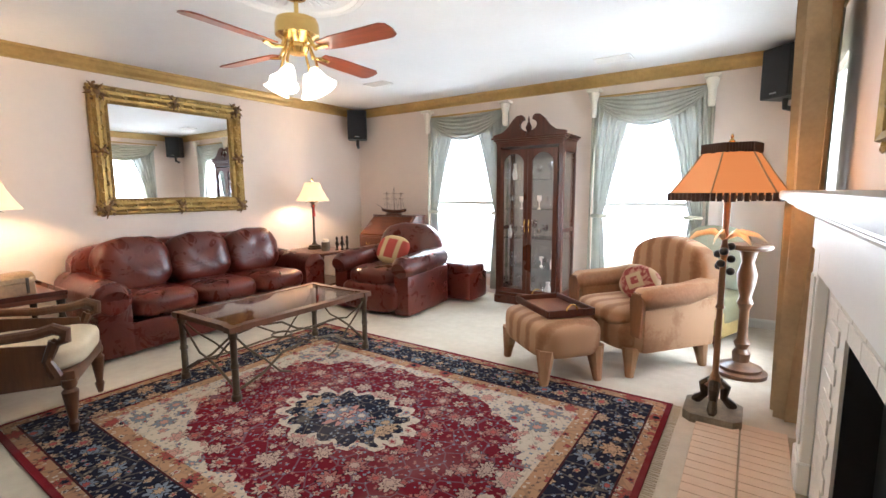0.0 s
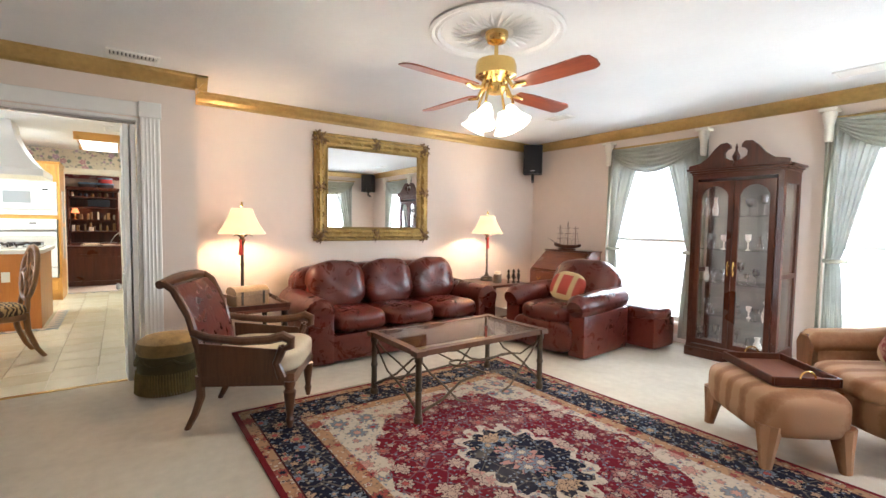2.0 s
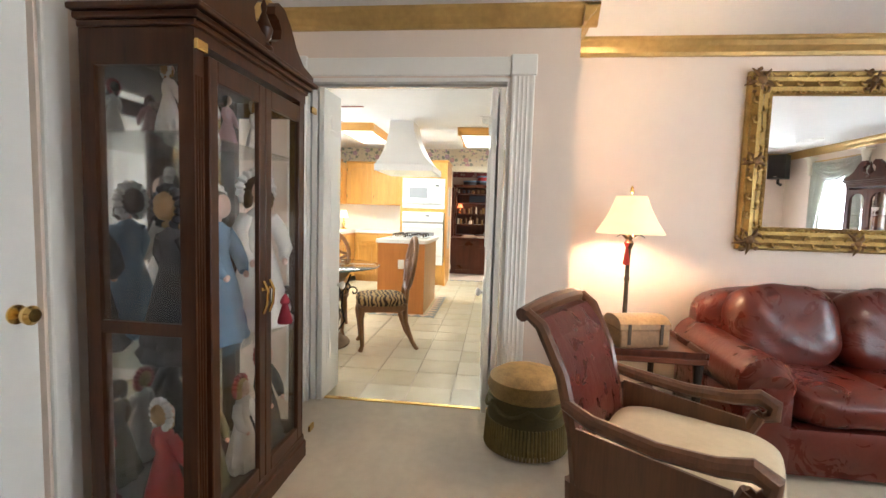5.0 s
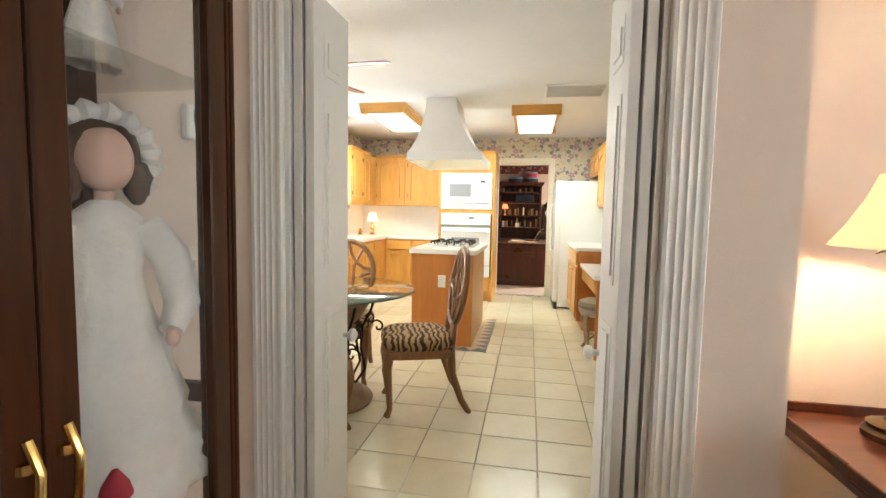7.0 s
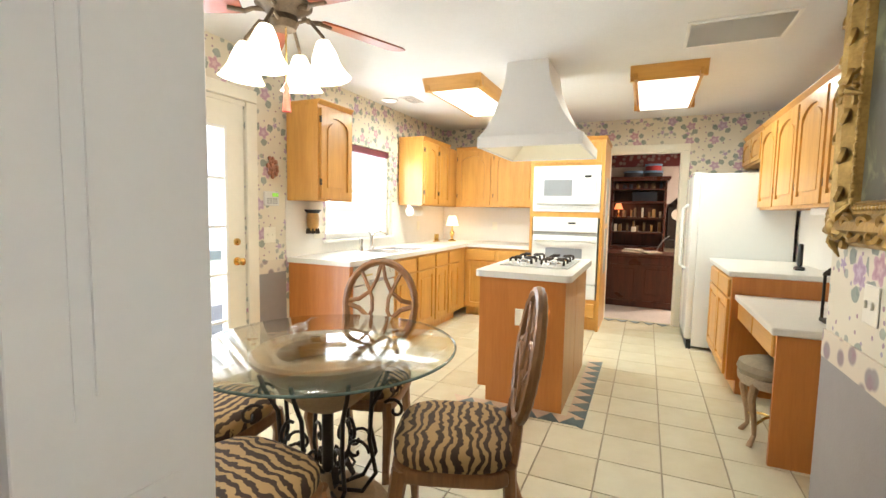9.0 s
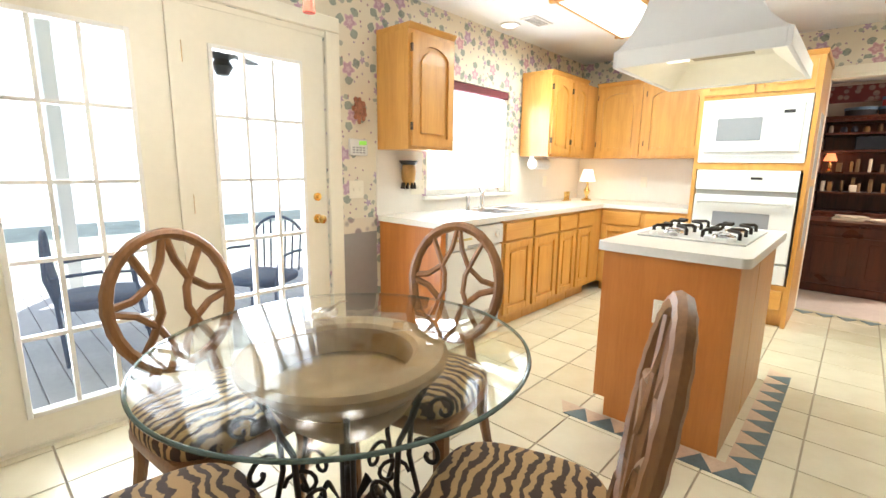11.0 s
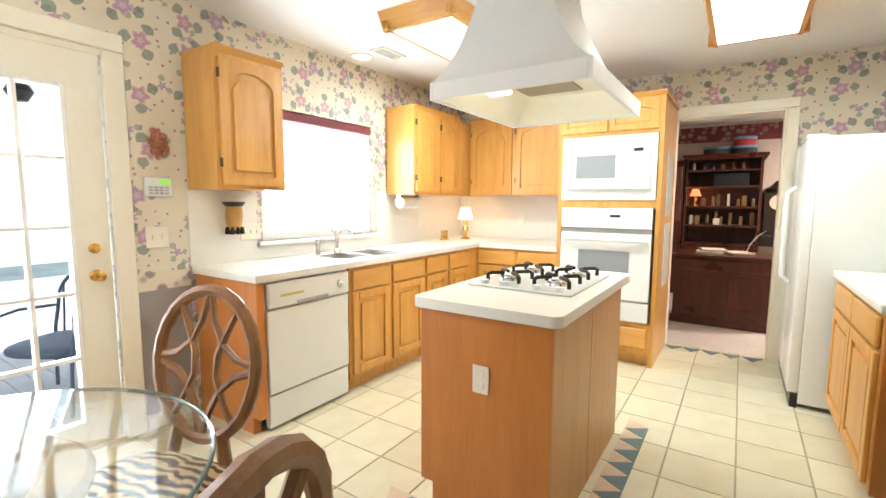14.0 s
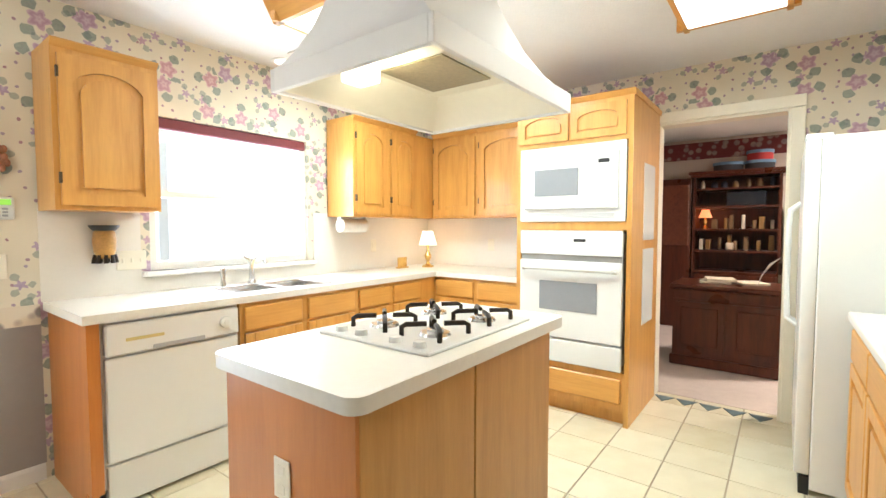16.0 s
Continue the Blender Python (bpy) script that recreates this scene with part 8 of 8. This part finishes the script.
for y, r, h in ((.28, .16, .15), (.60, .15, .11), (.60, .13, .24)):
    z = 1.97 if h < .2 else 2.08
    o = thing("hat_box", "round dark striped hat box on top of the bookcase", "box", pose(HXF - .2, y, z), "hat boxes")
    hh = .11 if z < 2 else .12
    part("drum", lathe(BM(), [(r, 0), (r, hh * .7), (0, hh * .7)], n=24), DARKFAB if z < 2 else REDFAB, o)
    part("lid", lathe(BM(), [(r + .008, hh * .7), (r + .008, hh), (0, hh)], n=24), BLUEFAB, o)
for i, (y, w, h) in enumerate(((.35, .26, .02), (.38, .24, .022), (.62, .22, .018))):
    lone("paper", bx(BM(), -.13, -w / 2, 0, .13, w / 2, h, .002), BOOKS, "loose stack of papers on the den desk", "papers", pose(-10.7 - .03 * i, y, .755 + (.02 if i == 1 else 0), 0, 0, 12 * i))
lone("desk_phone", bx(BM(), -.06, -.04, 0, .06, .04, .09, .01), BOOKS, "cream box on the den shelf", "box", pose(HXF - .08, .33, 1.005))
lone("feather_pen", tube(BM(), [(0, 0, 0), (0, .03, .1), (0, .09, .2), (0, .17, .27)], [.003, .008, .014, .002], 6, flat=.3), LACE, "pale quill pen on the den desk", "pen", pose(-10.6, .68, .755))
ck2 = thing("tall_clock", "dark carved tall case clock in the den", "clock", pose(-12.2, 1.02, 0, 0, 0, 90))
part("case", bx(BM(), -.16, 0, 0, .16, .28, 1.45, .01), IRON, ck2)
part("hood", lathe(BM(), [(.0, 1.45), (.15, 1.45), (.15, 1.5), (.10, 1.53), (.04, 1.6), (0, 1.62)], (0, .14, 0), 16), IRON, ck2)
part("dial", lathe(BM(), [(.1, 0), (.1, .008), (0, .01)], n=24), BOOKS, ck2).matrix_basis = pose(0, -.002, 1.32, 90, 0, 0)
for i in range(7):
    d = lone("storage_drawer", bx(bx(BM(), -.15, -.16, 0, .15, .16, .127, .006), .15, -.13, .02, .156, .13, .1, .002), SILVERLEAF if i % 2 else IRON, "stacked small drawer chest in the den", "drawer", pose(-11.75, .98, .13 * i), "stacked drawers")
bm = BM()
bx(bm, -13.08, -2.48, 2.2, -13.07, 3.08, 2.42)
bx(bm, -13.07, 3.07, 2.2, KW - .13, 3.08, 2.42)
setting("trim_den_border", bm, DENBORDER, "dark red wallpaper border near the den ceiling")
bm = BM()
bx(bm, -12.52, -2.48, 2.18, -12.5, 3.08, 2.40)
setting("trim_den_border_front", bm, DENBORDER, "dark red wallpaper border near the den ceiling")
setting("wall_den_mid", bx(BM(), -12.62, -2.48, 0, -12.52, 3.08, H), DENWALL)

# ---------------------------------------------------------------- pieces: floor tiles and hearth bricks
floor_k = bpy.data.objects["floor_kitchen"]
P, JX, JY = .3055, -4.965, .06
IX, IY = (-7.52, -6.21), (-.62, .27)
me_tile = mesh_of("tile", bx(BM(), -P / 2 + .0035, -P / 2 + .0035, -.006, P / 2 - .0035, P / 2 - .0035, .001, .0015), TILE, 0)
ix = int((KW - .1 - JX) / P) - 1
for i in range(ix, 5):
    for j in range(-8, 7):
        cx, cy = JX + (i + .5) * P, JY + (j + .5) * P
        x0, x1, y0, y1 = cx - P / 2, cx + P / 2, cy - P / 2, cy + P / 2
        if x1 > D - .07 or x0 < KW - .1 or y0 > KN - .02 or y1 < KS + .02:
            # cut tile at the wall
            a, b = max(x0 + .0035, KW - .1), min(x1 - .0035, D - .09)
            c, d = max(y0 + .0035, KS), min(y1 - .0035, KN)
            if b - a < .02 or d - c < .02:
                continue
            t = new("tile", mesh_of("tile", bx(BM(), a - cx, c - cy, -.006, b - cx, d - cy, .001, .0015), TILE, 0))
        else:
            if x0 > -7.45 and x1 < -6.38 and y0 > -.45 and y1 < .05:
                continue
            t = new("tile", me_tile)
        t.parent = floor_k
        t.location = (cx, cy, 0)
# dark triangle inlay round the island and at the den door
tm = mesh_of("triangle_tile", prism(BM(), [(-.068, 0), (.068, 0), (0, .115)], 'z', -.004, .0042), TEAL, 0)
tn = mesh_of("triangle_tile", prism(BM(), [(-.068, 0), (.068, 0), (0, .115)], 'z', -.004, .0038), TAN, 0)
k = 10
for i in range(k):
    x = -6.26 - i * .138
    for me, m in ((tm, pose(x, .245, 0, 0, 0, 180)), (tn, pose(x - .069, .128, 0, 0, 0, 0))):
        t = new("triangle_tile", me)
        t.parent = floor_k
        t.matrix_basis = m
for i in range(6):
    y = .17 - i * .138
    for me, m in ((tm, pose(-6.215, y, 0, 0, 0, 90)), (tn, pose(-6.332, y - .069, 0, 0, 0, -90))):
        t = new("triangle_tile", me)
        t.parent = floor_k
        t.matrix_basis = m
for i in range(5):
    t = new("triangle_tile", tm)
    t.parent = floor_k
    t.matrix_basis = pose(KW - .02, KD0 + .08 + i * .15, .001, 0, 0, -90)

hearth = tagged(new("hearth"), "flush pale brick hearth before the fireplace", "", "", "structure")
bm = BM()
bx(bm, .54, 1.35, -.002, FX + .02, 3.70, .004)
mortar = part("mortar", bm, GROUT, hearth, smooth=0)
mb = mesh_of("brick", bx(BM(), -.099, -.031, 0, .099, .031, .012, .002), HEARTH, 0)
for i in range(2):
    for j in range(36):
        b = new("brick", mb)
        b.parent = hearth
        b.matrix_basis = pose(.64 + i * .206, 1.385 + j * .0655, .002)
fire = bpy.data.objects["fireplace"]
mw1 = mesh_of("brick", bx(BM(), -.006, -.098, -.031, .0, .098, .031, .003), BRICKW, 0)
for r in range(14):
    z = .035 + r * .0665
    y = FY0 + .18 + (.05 if r % 2 else .1)
    while y + .098 < FY1 - .17:
        if not (OY0 - .02 < y + .098 and y - .098 < OY1 + .02 and z - .031 < OZ):
            if z < .92:
                b = new("brick", mw1)
                b.parent = fire
                b.matrix_basis = pose(FX + .02, y, z)
        y += .203
